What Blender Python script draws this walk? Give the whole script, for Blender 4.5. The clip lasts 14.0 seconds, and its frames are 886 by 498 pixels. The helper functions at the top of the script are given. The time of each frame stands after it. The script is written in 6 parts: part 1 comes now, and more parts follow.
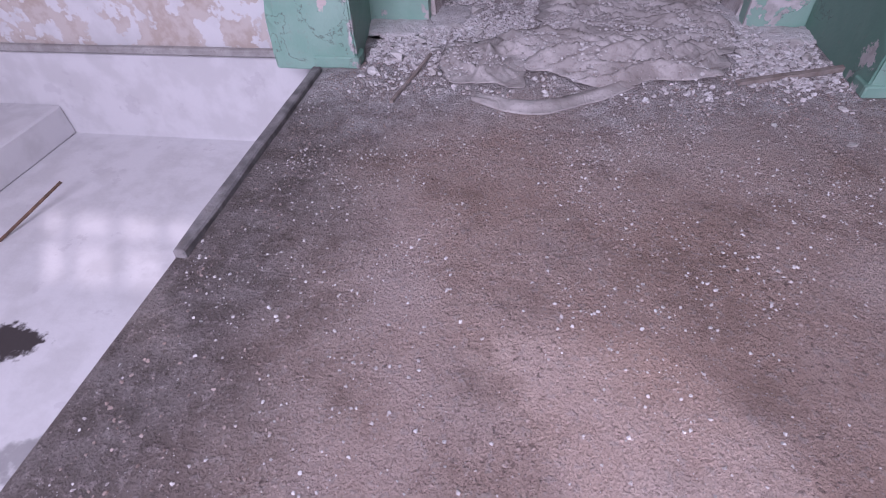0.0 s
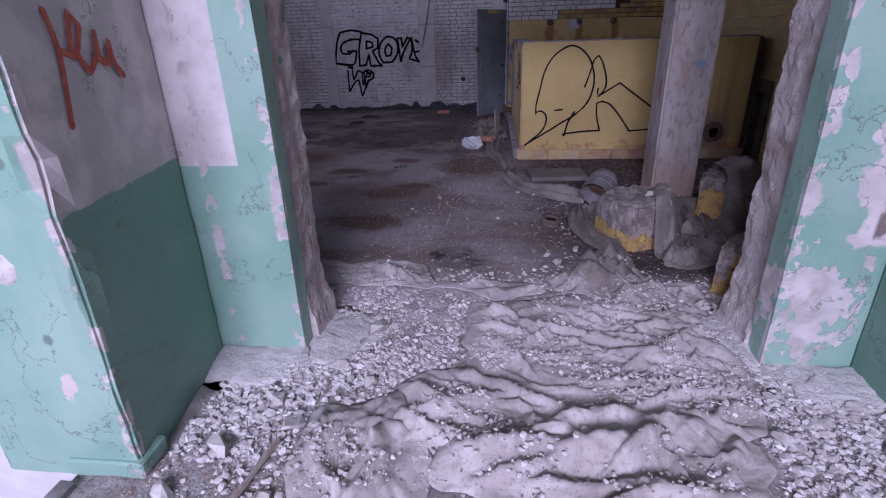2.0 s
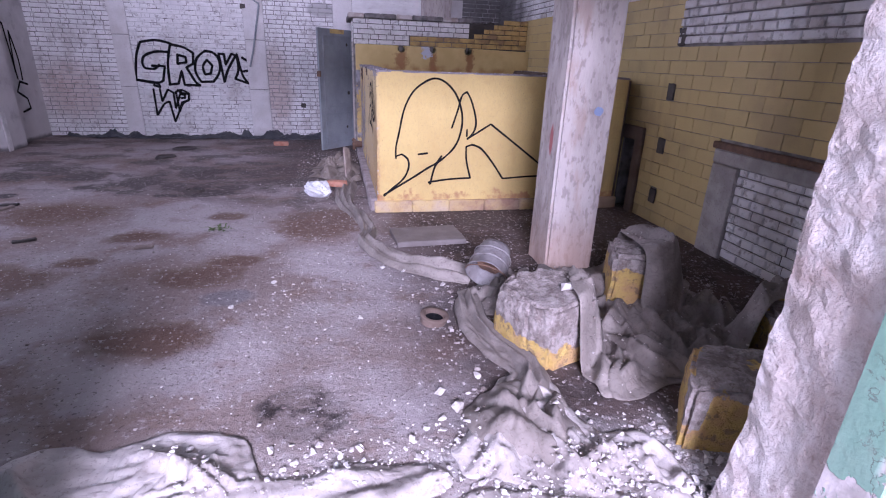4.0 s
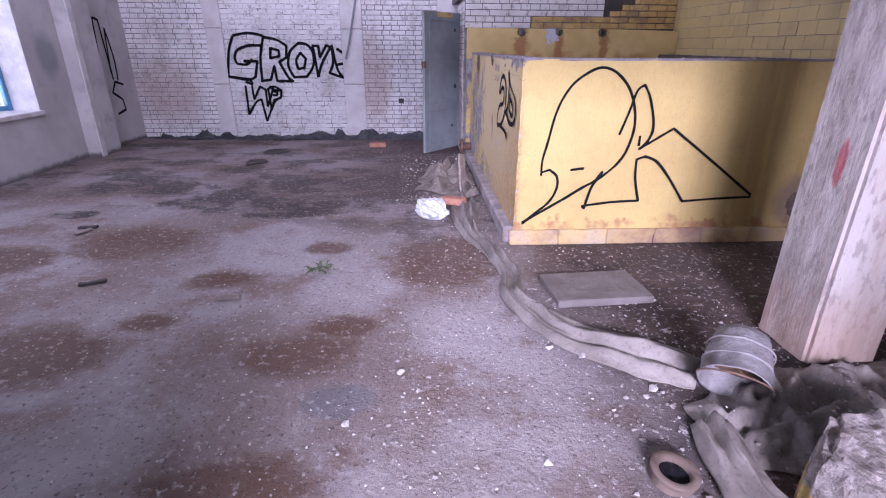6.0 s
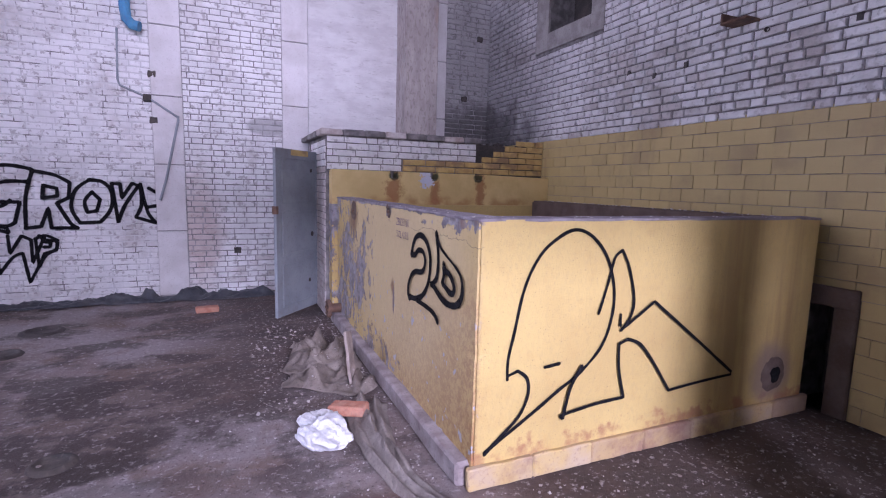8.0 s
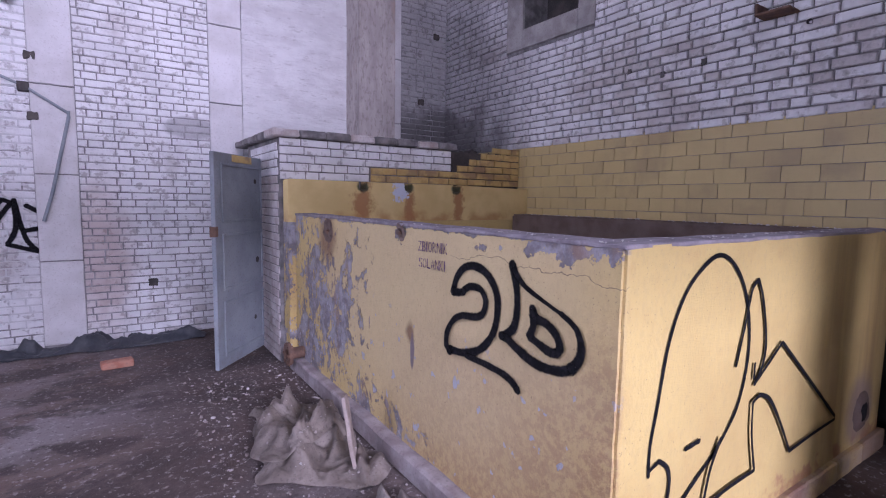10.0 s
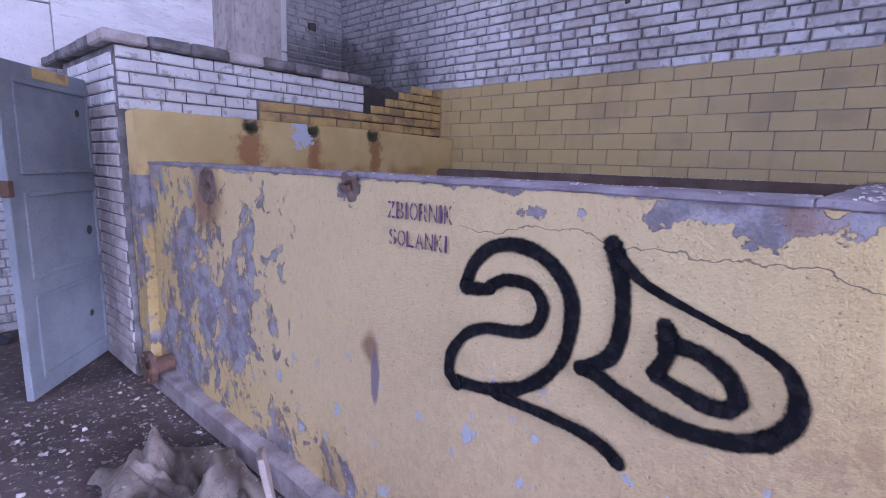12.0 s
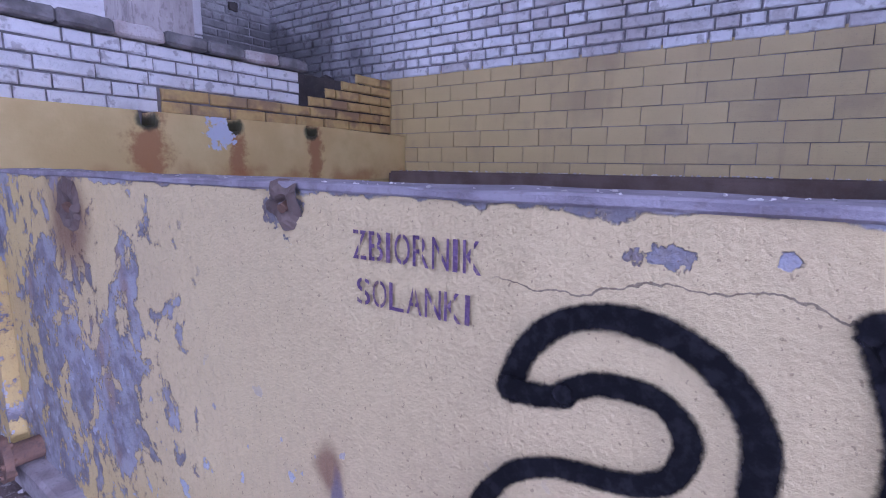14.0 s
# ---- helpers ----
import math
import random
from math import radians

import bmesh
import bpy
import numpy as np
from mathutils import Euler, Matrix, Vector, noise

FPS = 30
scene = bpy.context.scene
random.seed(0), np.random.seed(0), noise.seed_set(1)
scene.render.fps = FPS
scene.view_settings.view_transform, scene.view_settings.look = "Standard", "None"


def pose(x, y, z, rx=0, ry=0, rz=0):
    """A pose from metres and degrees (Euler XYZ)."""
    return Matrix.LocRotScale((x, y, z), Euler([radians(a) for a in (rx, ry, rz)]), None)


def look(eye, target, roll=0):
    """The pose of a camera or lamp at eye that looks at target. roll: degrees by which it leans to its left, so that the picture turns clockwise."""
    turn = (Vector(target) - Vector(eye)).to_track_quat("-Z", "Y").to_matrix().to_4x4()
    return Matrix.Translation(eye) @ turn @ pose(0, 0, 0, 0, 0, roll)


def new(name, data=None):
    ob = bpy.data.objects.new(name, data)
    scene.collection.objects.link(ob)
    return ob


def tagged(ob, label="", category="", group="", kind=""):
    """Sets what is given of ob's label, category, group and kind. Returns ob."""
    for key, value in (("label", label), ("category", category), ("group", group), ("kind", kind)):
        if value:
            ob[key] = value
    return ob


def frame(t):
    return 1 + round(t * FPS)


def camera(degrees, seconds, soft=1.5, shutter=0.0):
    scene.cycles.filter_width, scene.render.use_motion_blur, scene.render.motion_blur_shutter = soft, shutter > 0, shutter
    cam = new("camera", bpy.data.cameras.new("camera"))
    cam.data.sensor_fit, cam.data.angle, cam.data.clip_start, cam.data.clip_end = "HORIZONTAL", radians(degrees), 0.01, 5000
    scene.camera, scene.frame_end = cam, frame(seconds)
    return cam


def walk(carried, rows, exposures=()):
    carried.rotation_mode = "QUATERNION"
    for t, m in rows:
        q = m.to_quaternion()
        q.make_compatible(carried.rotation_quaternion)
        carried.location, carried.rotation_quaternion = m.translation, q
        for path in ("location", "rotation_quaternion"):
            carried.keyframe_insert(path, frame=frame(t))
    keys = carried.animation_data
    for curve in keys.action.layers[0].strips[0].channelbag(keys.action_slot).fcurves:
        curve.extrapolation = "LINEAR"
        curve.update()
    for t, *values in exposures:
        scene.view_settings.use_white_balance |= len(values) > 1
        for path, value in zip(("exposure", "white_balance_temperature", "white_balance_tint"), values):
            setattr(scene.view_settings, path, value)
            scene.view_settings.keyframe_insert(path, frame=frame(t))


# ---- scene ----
cam = camera(83.4, 14.0, soft=1.1)
PATH = [
    (0, (0.592, 0.369, 1.364), (0.339, 1.796, -0.014), -2.8),
    (0.5, (0.718, 0.798, 1.414), (0.711, 2.447, 0.282), -2.9),
    (1, (0.843, 1.271, 1.46), (0.805, 3.026, 0.503), -2.1),
    (1.5, (0.818, 1.696, 1.474), (0.61, 3.487, 0.609), -2.1),
    (2, (0.845, 2.146, 1.497), (0.649, 3.974, 0.71), -1.8),
    (2.5, (1.021, 2.584, 1.525), (0.954, 4.457, 0.827), -2.0),
    (2.7, (1.075, 2.748, 1.522), (1.153, 4.629, 0.847), -1.5),
    (4.8, (0.675, 3.963, 1.521), (1.158, 5.744, 0.75), 2.9),
    (5, (0.7, 4.093, 1.515), (1.214, 5.859, 0.728), 3.1),
    (5.5, (0.655, 4.512, 1.453), (0.953, 6.313, 0.636), 1.8),
    (6, (0.412, 4.869, 1.485), (0.513, 6.718, 0.73), 0.3),
    (6.5, (0.253, 5.214, 1.525), (0.378, 7.105, 0.885), -0.2),
    (7, (0.208, 5.713, 1.532), (0.468, 7.635, 1.045), 0.4),
    (7.5, (0.124, 6.105, 1.53), (0.653, 8.002, 1.18), 1.4),
    (8, (0.057, 6.448, 1.566), (0.847, 8.268, 1.312), 1.5),
    (8.2, (0.051, 6.574, 1.565), (0.915, 8.363, 1.336), 1.6),
    (10.3, (-0.219, 7.765, 1.532), (0.937, 9.385, 1.329), 0.8),
    (10.5, (-0.223, 7.88, 1.515), (0.98, 9.463, 1.296), 0.9),
    (11, (-0.225, 8.125, 1.49), (1.114, 9.583, 1.204), 1.7),
    (11.5, (-0.087, 8.402, 1.453), (1.299, 9.806, 1.126), 1.8),
    (12, (0.089, 8.678, 1.454), (1.566, 9.982, 1.112), 1.7),
    (12.5, (0.174, 8.93, 1.457), (1.776, 10.079, 1.12), 1.1),
    (13, (0.276, 9.096, 1.447), (1.92, 10.18, 1.096), 0.8),
    (13.5, (0.444, 9.182, 1.453), (2.08, 10.282, 1.116), 0.7),
    (14, (0.514, 9.218, 1.448), (2.136, 10.34, 1.115), 0.7),
]
EXPOSURES = [(0, -1.6, 5850, 39), (1.0, -1.38, 5700, 39), (2.0, -1.1, 5600, 39), (2.7, -0.6, 5600, 39), (4.8, 1.08, 5750, 40), (8.2, 0.78, 5750, 40), (10.3, 0.76, 5650, 39), (12.0, 1.05, 5150, 40), (14.0, 1.14, 4900, 41)]
walk(cam, [(t, look(eye, target, roll)) for t, eye, target, roll in PATH], EXPOSURES)

# ---- world, sun, window light, added fill ----
SUN_EL, SUN_AZ = 36.0, 143.0
world = bpy.data.worlds.new("sky")
scene.world = world
world.use_nodes = True
wn = world.node_tree.nodes
sky = wn.new("ShaderNodeTexSky")
sky.sky_type, sky.sun_disc = "NISHITA", False
sky.sun_elevation, sky.sun_rotation = radians(SUN_EL), radians(SUN_AZ)
world.node_tree.links.new(sky.outputs[0], wn["Background"].inputs[0])
wn["Background"].inputs[1].default_value = 0.12
sun_way = Vector((math.sin(radians(SUN_AZ)) * math.cos(radians(SUN_EL)), math.cos(radians(SUN_AZ)) * math.cos(radians(SUN_EL)), math.sin(radians(SUN_EL))))
sun = new("sun", bpy.data.lights.new("sun", "SUN"))
sun.data.energy, sun.data.angle, sun.data.color = 5.0, radians(0.7), (1.0, 0.95, 0.88)
sun.matrix_world = look(sun_way * 40, (0, 0, 0))


def area_lamp(name, eye, target, w, h, watts, spread=180):
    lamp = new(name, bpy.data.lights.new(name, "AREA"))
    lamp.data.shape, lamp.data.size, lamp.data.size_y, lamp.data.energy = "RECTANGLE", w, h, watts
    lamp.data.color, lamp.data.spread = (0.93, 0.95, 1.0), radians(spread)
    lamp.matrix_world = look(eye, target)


area_lamp("window_light_south", (0.1, -3.9, 4.4), (0.3, 1.0, 0.0), 3.8, 1.8, 1000, 125)
area_lamp("window_light_pit", (-5.35, 1.0, 1.8), (0, 1.0, 1.2), 3.6, 2.6, 60)
area_lamp("window_light_west", (-4.69, 10.05, 3.05), (0, 10.05, 2.9), 2.85, 4.6, 78)
area_lamp("window_light_west_near", (-4.69, 6.45, 3.05), (0, 6.45, 2.9), 2.85, 4.6, 8)

# Fill lamp in an added, unseen opening above the doorway, to brighten the hall.
area_lamp("fill_light_partition", (-1.6, 4.62, 4.3), (-3.0, 13.0, 1.8), 3.4, 1.7, 68, 110)

# ---- materials ----
class Nodes:
    def __init__(self, name):
        self.m = bpy.data.materials.new(name)
        self.m.use_nodes = True
        self.t = self.m.node_tree
        self.bsdf = self.t.nodes["Principled BSDF"]
        self.pos = self.add("ShaderNodeNewGeometry").outputs["Position"]
        xyz = self.add("ShaderNodeSeparateXYZ")
        self.link(self.pos, xyz.inputs[0])
        self.x, self.y, self.z = xyz.outputs

    def add(self, kind):
        return self.t.nodes.new(kind)

    def link(self, a, b):
        self.t.links.new(a, b)

    def put(self, value, socket):
        if hasattr(value, "is_linked"):
            self.link(value, socket)
        else:
            socket.default_value = value

    def noise(self, scale, detail=4, rough=0.55, stretch=None, bend=0.0):
        n = self.add("ShaderNodeTexNoise")
        n.inputs["Scale"].default_value, n.inputs["Detail"].default_value = scale, detail
        n.inputs["Roughness"].default_value, n.inputs["Distortion"].default_value = rough, bend
        vec = self.pos
        if stretch:
            k = self.add("ShaderNodeMapping")
            k.inputs["Scale"].default_value = stretch
            self.link(vec, k.inputs[0])
            vec = k.outputs[0]
        self.link(vec, n.inputs["Vector"])
        return n.outputs["Fac"]

    def cells(self, scale, feature="F1", out="Distance"):
        n = self.add("ShaderNodeTexVoronoi")
        n.feature = feature
        n.inputs["Scale"].default_value = scale
        self.link(self.pos, n.inputs["Vector"])
        return n.outputs[out]

    def math(self, op, a, b=0.0, clamp=False):
        n = self.add("ShaderNodeMath")
        n.operation, n.use_clamp = op, clamp
        self.put(a, n.inputs[0])
        self.put(b, n.inputs[1])
        return n.outputs[0]

    def step(self, v, lo, hi):
        n = self.add("ShaderNodeMapRange")
        n.interpolation_type = "SMOOTHSTEP"
        self.put(v, n.inputs["Value"])
        n.inputs["From Min"].default_value, n.inputs["From Max"].default_value = lo, hi
        return n.outputs[0]

    def mix(self, fac, a, b, mode="MIX"):
        n = self.add("ShaderNodeMix")
        n.data_type, n.blend_type = "RGBA", mode
        self.put(fac, n.inputs[0])
        for v, s in ((a, n.inputs[6]), (b, n.inputs[7])):
            self.put(v if hasattr(v, "is_linked") else (*v, 1.0), s)
        return n.outputs[2]

    def band(self, axis, lo, hi, soft=0.02, wob=None):
        """1 where lo < axis < hi, with an edge moved by wob."""
        v = self.math("ADD", axis, wob) if wob is not None else axis
        return self.math("MULTIPLY", self.step(v, lo - soft, lo + soft), self.math("SUBTRACT", 1.0, self.step(v, hi - soft, hi + soft)))

    def wobble(self, scale, amount, detail=5):
        return self.math("MULTIPLY", self.math("SUBTRACT", self.noise(scale, detail), 0.5), amount)

    def blob(self, u, v, cu, cv, ru, rv, wob, soft=0.25):
        a = self.math("DIVIDE", self.math("SUBTRACT", u, cu), ru)
        b = self.math("DIVIDE", self.math("SUBTRACT", v, cv), rv)
        d = self.math("SQRT", self.math("ADD", self.math("MULTIPLY", a, a), self.math("MULTIPLY", b, b)))
        return self.math("SUBTRACT", 1.0, self.step(self.math("ADD", d, wob), 1.0 - soft, 1.0 + soft))

    def most(self, masks):
        out = masks[0]
        for m in masks[1:]:
            out = self.math("MAXIMUM", out, m)
        return out

    def random(self):
        return self.add("ShaderNodeObjectInfo").outputs["Random"]

    def island(self):
        return self.add("ShaderNodeNewGeometry").outputs["Random Per Island"]

    def done(self, colour, rough=0.85, bumps=(), metal=0.0):
        self.put(colour if hasattr(colour, "is_linked") else (*colour, 1.0), self.bsdf.inputs["Base Color"])
        self.put(rough, self.bsdf.inputs["Roughness"])
        self.bsdf.inputs["Metallic"].default_value = metal
        normal = None
        for height, strength, dist in bumps:
            b = self.add("ShaderNodeBump")
            b.inputs["Strength"].default_value, b.inputs["Distance"].default_value = strength, dist
            self.link(height, b.inputs["Height"])
            if normal is not None:
                self.link(normal, b.inputs["Normal"])
            normal = b.outputs[0]
        if normal is not None:
            self.link(normal, self.bsdf.inputs["Normal"])
        return self.m


def plain(name, a, b, rough=0.85, scale=6.0, fine=60.0, dirt=(0.16, 0.13, 0.11), dirty=0.4, bump=0.5, dist=0.01, metal=0.0, vary=0.0, isle=False):
    n = Nodes(name)
    c = n.mix(n.step(n.noise(scale), 0.35, 0.65), a, b)
    c = n.mix(n.math("MULTIPLY", n.step(n.noise(scale * 0.43, 6, 0.65), 0.5, 0.72), dirty), c, dirt)
    c = n.mix(n.math("MULTIPLY", n.step(n.noise(fine, 3), 0.55, 0.7), 0.35), c, dirt)
    if vary:
        r = n.island() if isle else n.random()
        c = n.mix(n.math("MULTIPLY", r, vary), c, dirt)
    return n.done(c, rough, ((n.noise(scale * 2.5, 6, 0.6), bump, dist * 2), (n.noise(fine * 1.6, 4, 0.6), bump, dist * 0.4)), metal)


CONCRETE, CONCRETE_L = (0.30, 0.28, 0.27), (0.42, 0.40, 0.39)
WHITE, WHITE_D = (0.74, 0.73, 0.73), (0.58, 0.57, 0.58)
YELLOW, YELLOW_D = (0.52, 0.39, 0.15), (0.45, 0.33, 0.125)
GREEN = (0.20, 0.375, 0.295)

mat_concrete = plain("weathered_concrete", CONCRETE, CONCRETE_L, dirty=0.5)
mat_plaster = plain("dirty_white_plaster", WHITE, WHITE_D, dirty=0.25, dirt=(0.38, 0.33, 0.30))
mat_ceiling = plain("grey_limewash_ceiling", (0.5, 0.5, 0.5), (0.42, 0.41, 0.41))
mat_rubble = plain("plaster_rubble", (0.64, 0.61, 0.60), (0.76, 0.74, 0.74), scale=20, dirty=0.35, dirt=(0.28, 0.22, 0.20), vary=0.5, isle=True)
mat_grit = plain("dirty_plaster_crumbs", (0.36, 0.32, 0.31), (0.52, 0.49, 0.48), scale=20, dirty=0.5, dirt=(0.15, 0.11, 0.095), vary=0.8, isle=True)
mat_powder = plain("white_plaster_powder", (0.58, 0.55, 0.54), (0.68, 0.66, 0.655), scale=12, fine=90, dirt=(0.34, 0.29, 0.27), dirty=0.35, bump=0.8)
mat_chip = plain("plaster_chunk", (0.52, 0.49, 0.47), (0.64, 0.62, 0.60), scale=14, dirty=0.4, dirt=(0.26, 0.21, 0.18), vary=0.3)


def cloth(name, a, b, dirt):
    """Dusty woven sheet with fine sharp creases."""
    n = Nodes(name)
    c = n.mix(n.step(n.noise(4, 5), 0.38, 0.62), a, b)
    c = n.mix(n.math("MULTIPLY", n.step(n.noise(2.2, 6, 0.65), 0.48, 0.68), 0.5), c, dirt)
    c = n.mix(n.math("MULTIPLY", n.step(n.noise(60, 4), 0.56, 0.66), 0.4), c, dirt)
    fold = n.math("ABSOLUTE", n.math("SUBTRACT", n.noise(5.5, 2, 0.4, (1, 0.6, 1), 1.2), 0.5))
    small = n.math("ABSOLUTE", n.math("SUBTRACT", n.noise(15, 2, 0.4, (0.7, 1, 1), 0.8), 0.5))
    crease = n.math("SUBTRACT", 1.0, n.step(small, 0.0, 0.035))
    # Creases slightly darkened: fold shade put into the cloth colour.
    c = n.mix(n.math("MULTIPLY", crease, 0.15), c, dirt)
    return n.done(c, 0.75, ((fold, 0.45, 0.05), (small, 0.3, 0.02), (n.noise(180, 2), 0.3, 0.002)))


mat_cloth = cloth("dusty_tarpaulin", (0.175, 0.15, 0.135), (0.26, 0.228, 0.208), (0.085, 0.066, 0.057))
mat_brown_cloth = cloth("muddy_tarpaulin", (0.13, 0.105, 0.09), (0.235, 0.20, 0.175), (0.06, 0.045, 0.038))
mat_brick = plain("red_brick", (0.42, 0.17, 0.11), (0.50, 0.25, 0.17), scale=18, dirt=(0.25, 0.18, 0.15))
mat_metal_rust = plain("rusty_iron", (0.12, 0.07, 0.05), (0.20, 0.11, 0.07), scale=14, dirt=(0.05, 0.04, 0.04), rough=0.8)
# Near-black for soot, and for the shade inside holes, recesses and the tank.
mat_dark = plain("soot_and_recess_dark", (0.045, 0.04, 0.04), (0.08, 0.07, 0.065))
# Flat black used only as the painted darkness of the drain and pipe bore.
mat_hole_shade = plain("hole_shade_black", (0.006, 0.006, 0.008), (0.012, 0.012, 0.015), rough=0.9, scale=30, dirt=(0.04, 0.036, 0.034), dirty=0.3, bump=0.15)
mat_paint_violet = plain("violet_stencil_paint", (0.10, 0.05, 0.13), (0.15, 0.085, 0.17), rough=0.7, scale=40, dirty=0.12, dirt=(0.5, 0.36, 0.2))
mat_mortar = plain("grey_mortar", (0.13, 0.123, 0.123), (0.27, 0.255, 0.255), scale=9)
mortar = Nodes("partly_whitewashed_mortar")
mc = mortar.mix(mortar.step(mortar.noise(9), 0.35, 0.65), (0.22, 0.21, 0.215), (0.40, 0.385, 0.39))
brushed = mortar.math("MULTIPLY", mortar.band(mortar.x, -2.7, -0.8, 0.03), mortar.step(mortar.noise(4, 5, 0.6, (1, 1, 3)), 0.42, 0.5))
mat_mortar_pale = mortar.done(mortar.mix(brushed, mc, (0.62, 0.61, 0.62)), 0.9, ((mortar.noise(60, 4), 0.6, 0.006),))
mat_door = plain("grey_painted_steel", (0.23, 0.26, 0.29), (0.29, 0.32, 0.35), rough=0.55, scale=4, dirt=(0.13, 0.10, 0.08), dirty=0.4, bump=0.15)
mat_blue = plain("blue_painted_frame", (0.05, 0.22, 0.42), (0.08, 0.3, 0.5), rough=0.5)
mat_plastic = plain("dark_plastic_sheet", (0.035, 0.04, 0.05), (0.07, 0.075, 0.085), rough=0.35, scale=8, dirt=(0.1, 0.09, 0.085), dirty=0.4, bump=0.3)
mat_bag = plain("crumpled_white_bag", (0.72, 0.73, 0.76), (0.6, 0.62, 0.66), rough=0.4, scale=20, dirt=(0.4, 0.36, 0.34), dirty=0.2, bump=0.3)
mat_wood = plain("grey_weathered_wood", (0.23, 0.185, 0.16), (0.31, 0.26, 0.235), scale=12, dirt=(0.14, 0.11, 0.1))
mat_leaf = plain("green_weed", (0.06, 0.11, 0.035), (0.1, 0.14, 0.05), rough=0.7, dirty=0.1)
mat_slab = plain("smooth_grey_slab", (0.14, 0.12, 0.115), (0.19, 0.17, 0.165), rough=0.7, dirty=0.3)
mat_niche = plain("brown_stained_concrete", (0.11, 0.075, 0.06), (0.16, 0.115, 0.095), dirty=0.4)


mat_hole_shade.node_tree.nodes["Principled BSDF"].inputs["Specular IOR Level"].default_value = 0.15


def spray(name, a, b):
    """Sprayed paint: full in the middle of a line, thinning into specks at its edges."""
    n = Nodes(name)
    at = n.add("ShaderNodeAttribute")
    at.attribute_name = "cover"
    thin = n.math("ADD", at.outputs["Fac"], n.wobble(90, 0.55, 4))
    n.link(n.step(thin, 0.14, 0.68), n.bsdf.inputs["Alpha"])
    n.bsdf.inputs["Specular IOR Level"].default_value = 0.15
    return n.done(n.mix(n.step(n.noise(50, 5), 0.45, 0.65), a, b), 0.9, ((n.noise(60, 4), 0.3, 0.004),))


mat_spray = spray("black_sprayed_line", (0.006, 0.006, 0.008), (0.018, 0.017, 0.02))
mat_paint_red = spray("red_sprayed_line", (0.42, 0.10, 0.07), (0.5, 0.15, 0.10))


def white_brick():
    n = Nodes("white_painted_brick")
    r = n.random()
    c = n.mix(n.step(n.noise(3.0, 5), 0.38, 0.66), (0.80, 0.79, 0.80), (0.68, 0.67, 0.68))
    worn = n.step(n.math("ADD", n.noise(1.1, 6, 0.65), n.math("MULTIPLY", r, 0.22)), 0.62, 0.78)
    c = n.mix(n.math("MULTIPLY", worn, 0.55), c, (0.36, 0.30, 0.28))
    c = n.mix(n.math("MULTIPLY", n.step(n.noise(16.0, 5), 0.55, 0.66), 0.6), c, (0.30, 0.27, 0.27))
    soot = n.math("MULTIPLY", n.most([n.blob(n.y, n.z, 13.7, 2.25, 1.25, 0.7, n.wobble(2.4, 1.2), 0.5), n.math("MULTIPLY", n.blob(n.y, n.z, 13.6, 2.6, 1.3, 2.2, n.wobble(1.6, 1.0), 0.6), 0.62)]), n.step(n.x, 2.9, 3.2))
    c = n.mix(n.math("MULTIPLY", soot, 0.85), c, (0.04, 0.035, 0.035))
    rust = n.most([n.blob(n.x, n.z, -3.7, 0.75, 0.5, 0.45, n.wobble(4, 1.0), 0.5), n.blob(n.x, n.z, -0.3, 0.9, 0.25, 0.7, n.wobble(5, 1.0), 0.6)])
    c = n.mix(n.math("MULTIPLY", n.math("MULTIPLY", rust, n.step(n.y, 13.6, 13.75)), 0.5), c, (0.40, 0.25, 0.20))
    grey = n.blob(n.x, n.z, 0.6, 2.3, 0.28, 0.12, n.wobble(6, 0.5), 0.2)
    c = n.mix(n.math("MULTIPLY", grey, 0.6), c, (0.25, 0.24, 0.25))
    return n.done(c, 0.8, ((n.noise(22, 5), 0.9, 0.02), (n.noise(120, 3), 0.6, 0.004)))


def tile_yellow():
    n = Nodes("yellow_glazed_tile")
    r = n.random()
    c = n.mix(n.step(n.noise(2.2, 5), 0.35, 0.65), YELLOW, YELLOW_D)
    c = n.mix(0.5, c, (0.58, 0.47, 0.22))
    c = n.mix(n.math("MULTIPLY", r, 0.3), c, (0.38, 0.29, 0.14))
    grime = n.step(n.math("ADD", n.noise(1.3, 6, 0.65), n.math("MULTIPLY", r, 0.12)), 0.56, 0.76)
    c = n.mix(n.math("MULTIPLY", grime, 0.38), c, (0.24, 0.17, 0.10))
    streak = n.step(n.noise(5, 5, 0.6, (1, 1, 0.12)), 0.55, 0.72)
    c = n.mix(n.math("MULTIPLY", streak, 0.3), c, (0.30, 0.20, 0.10))
    c = n.mix(n.math("MULTIPLY", n.step(n.noise(140, 2), 0.6, 0.7), 0.3), c, (0.2, 0.14, 0.08))
    return n.done(c, 0.5, ((n.noise(60, 4, 0.6, (1, 0.4, 3)), 0.3, 0.004),))


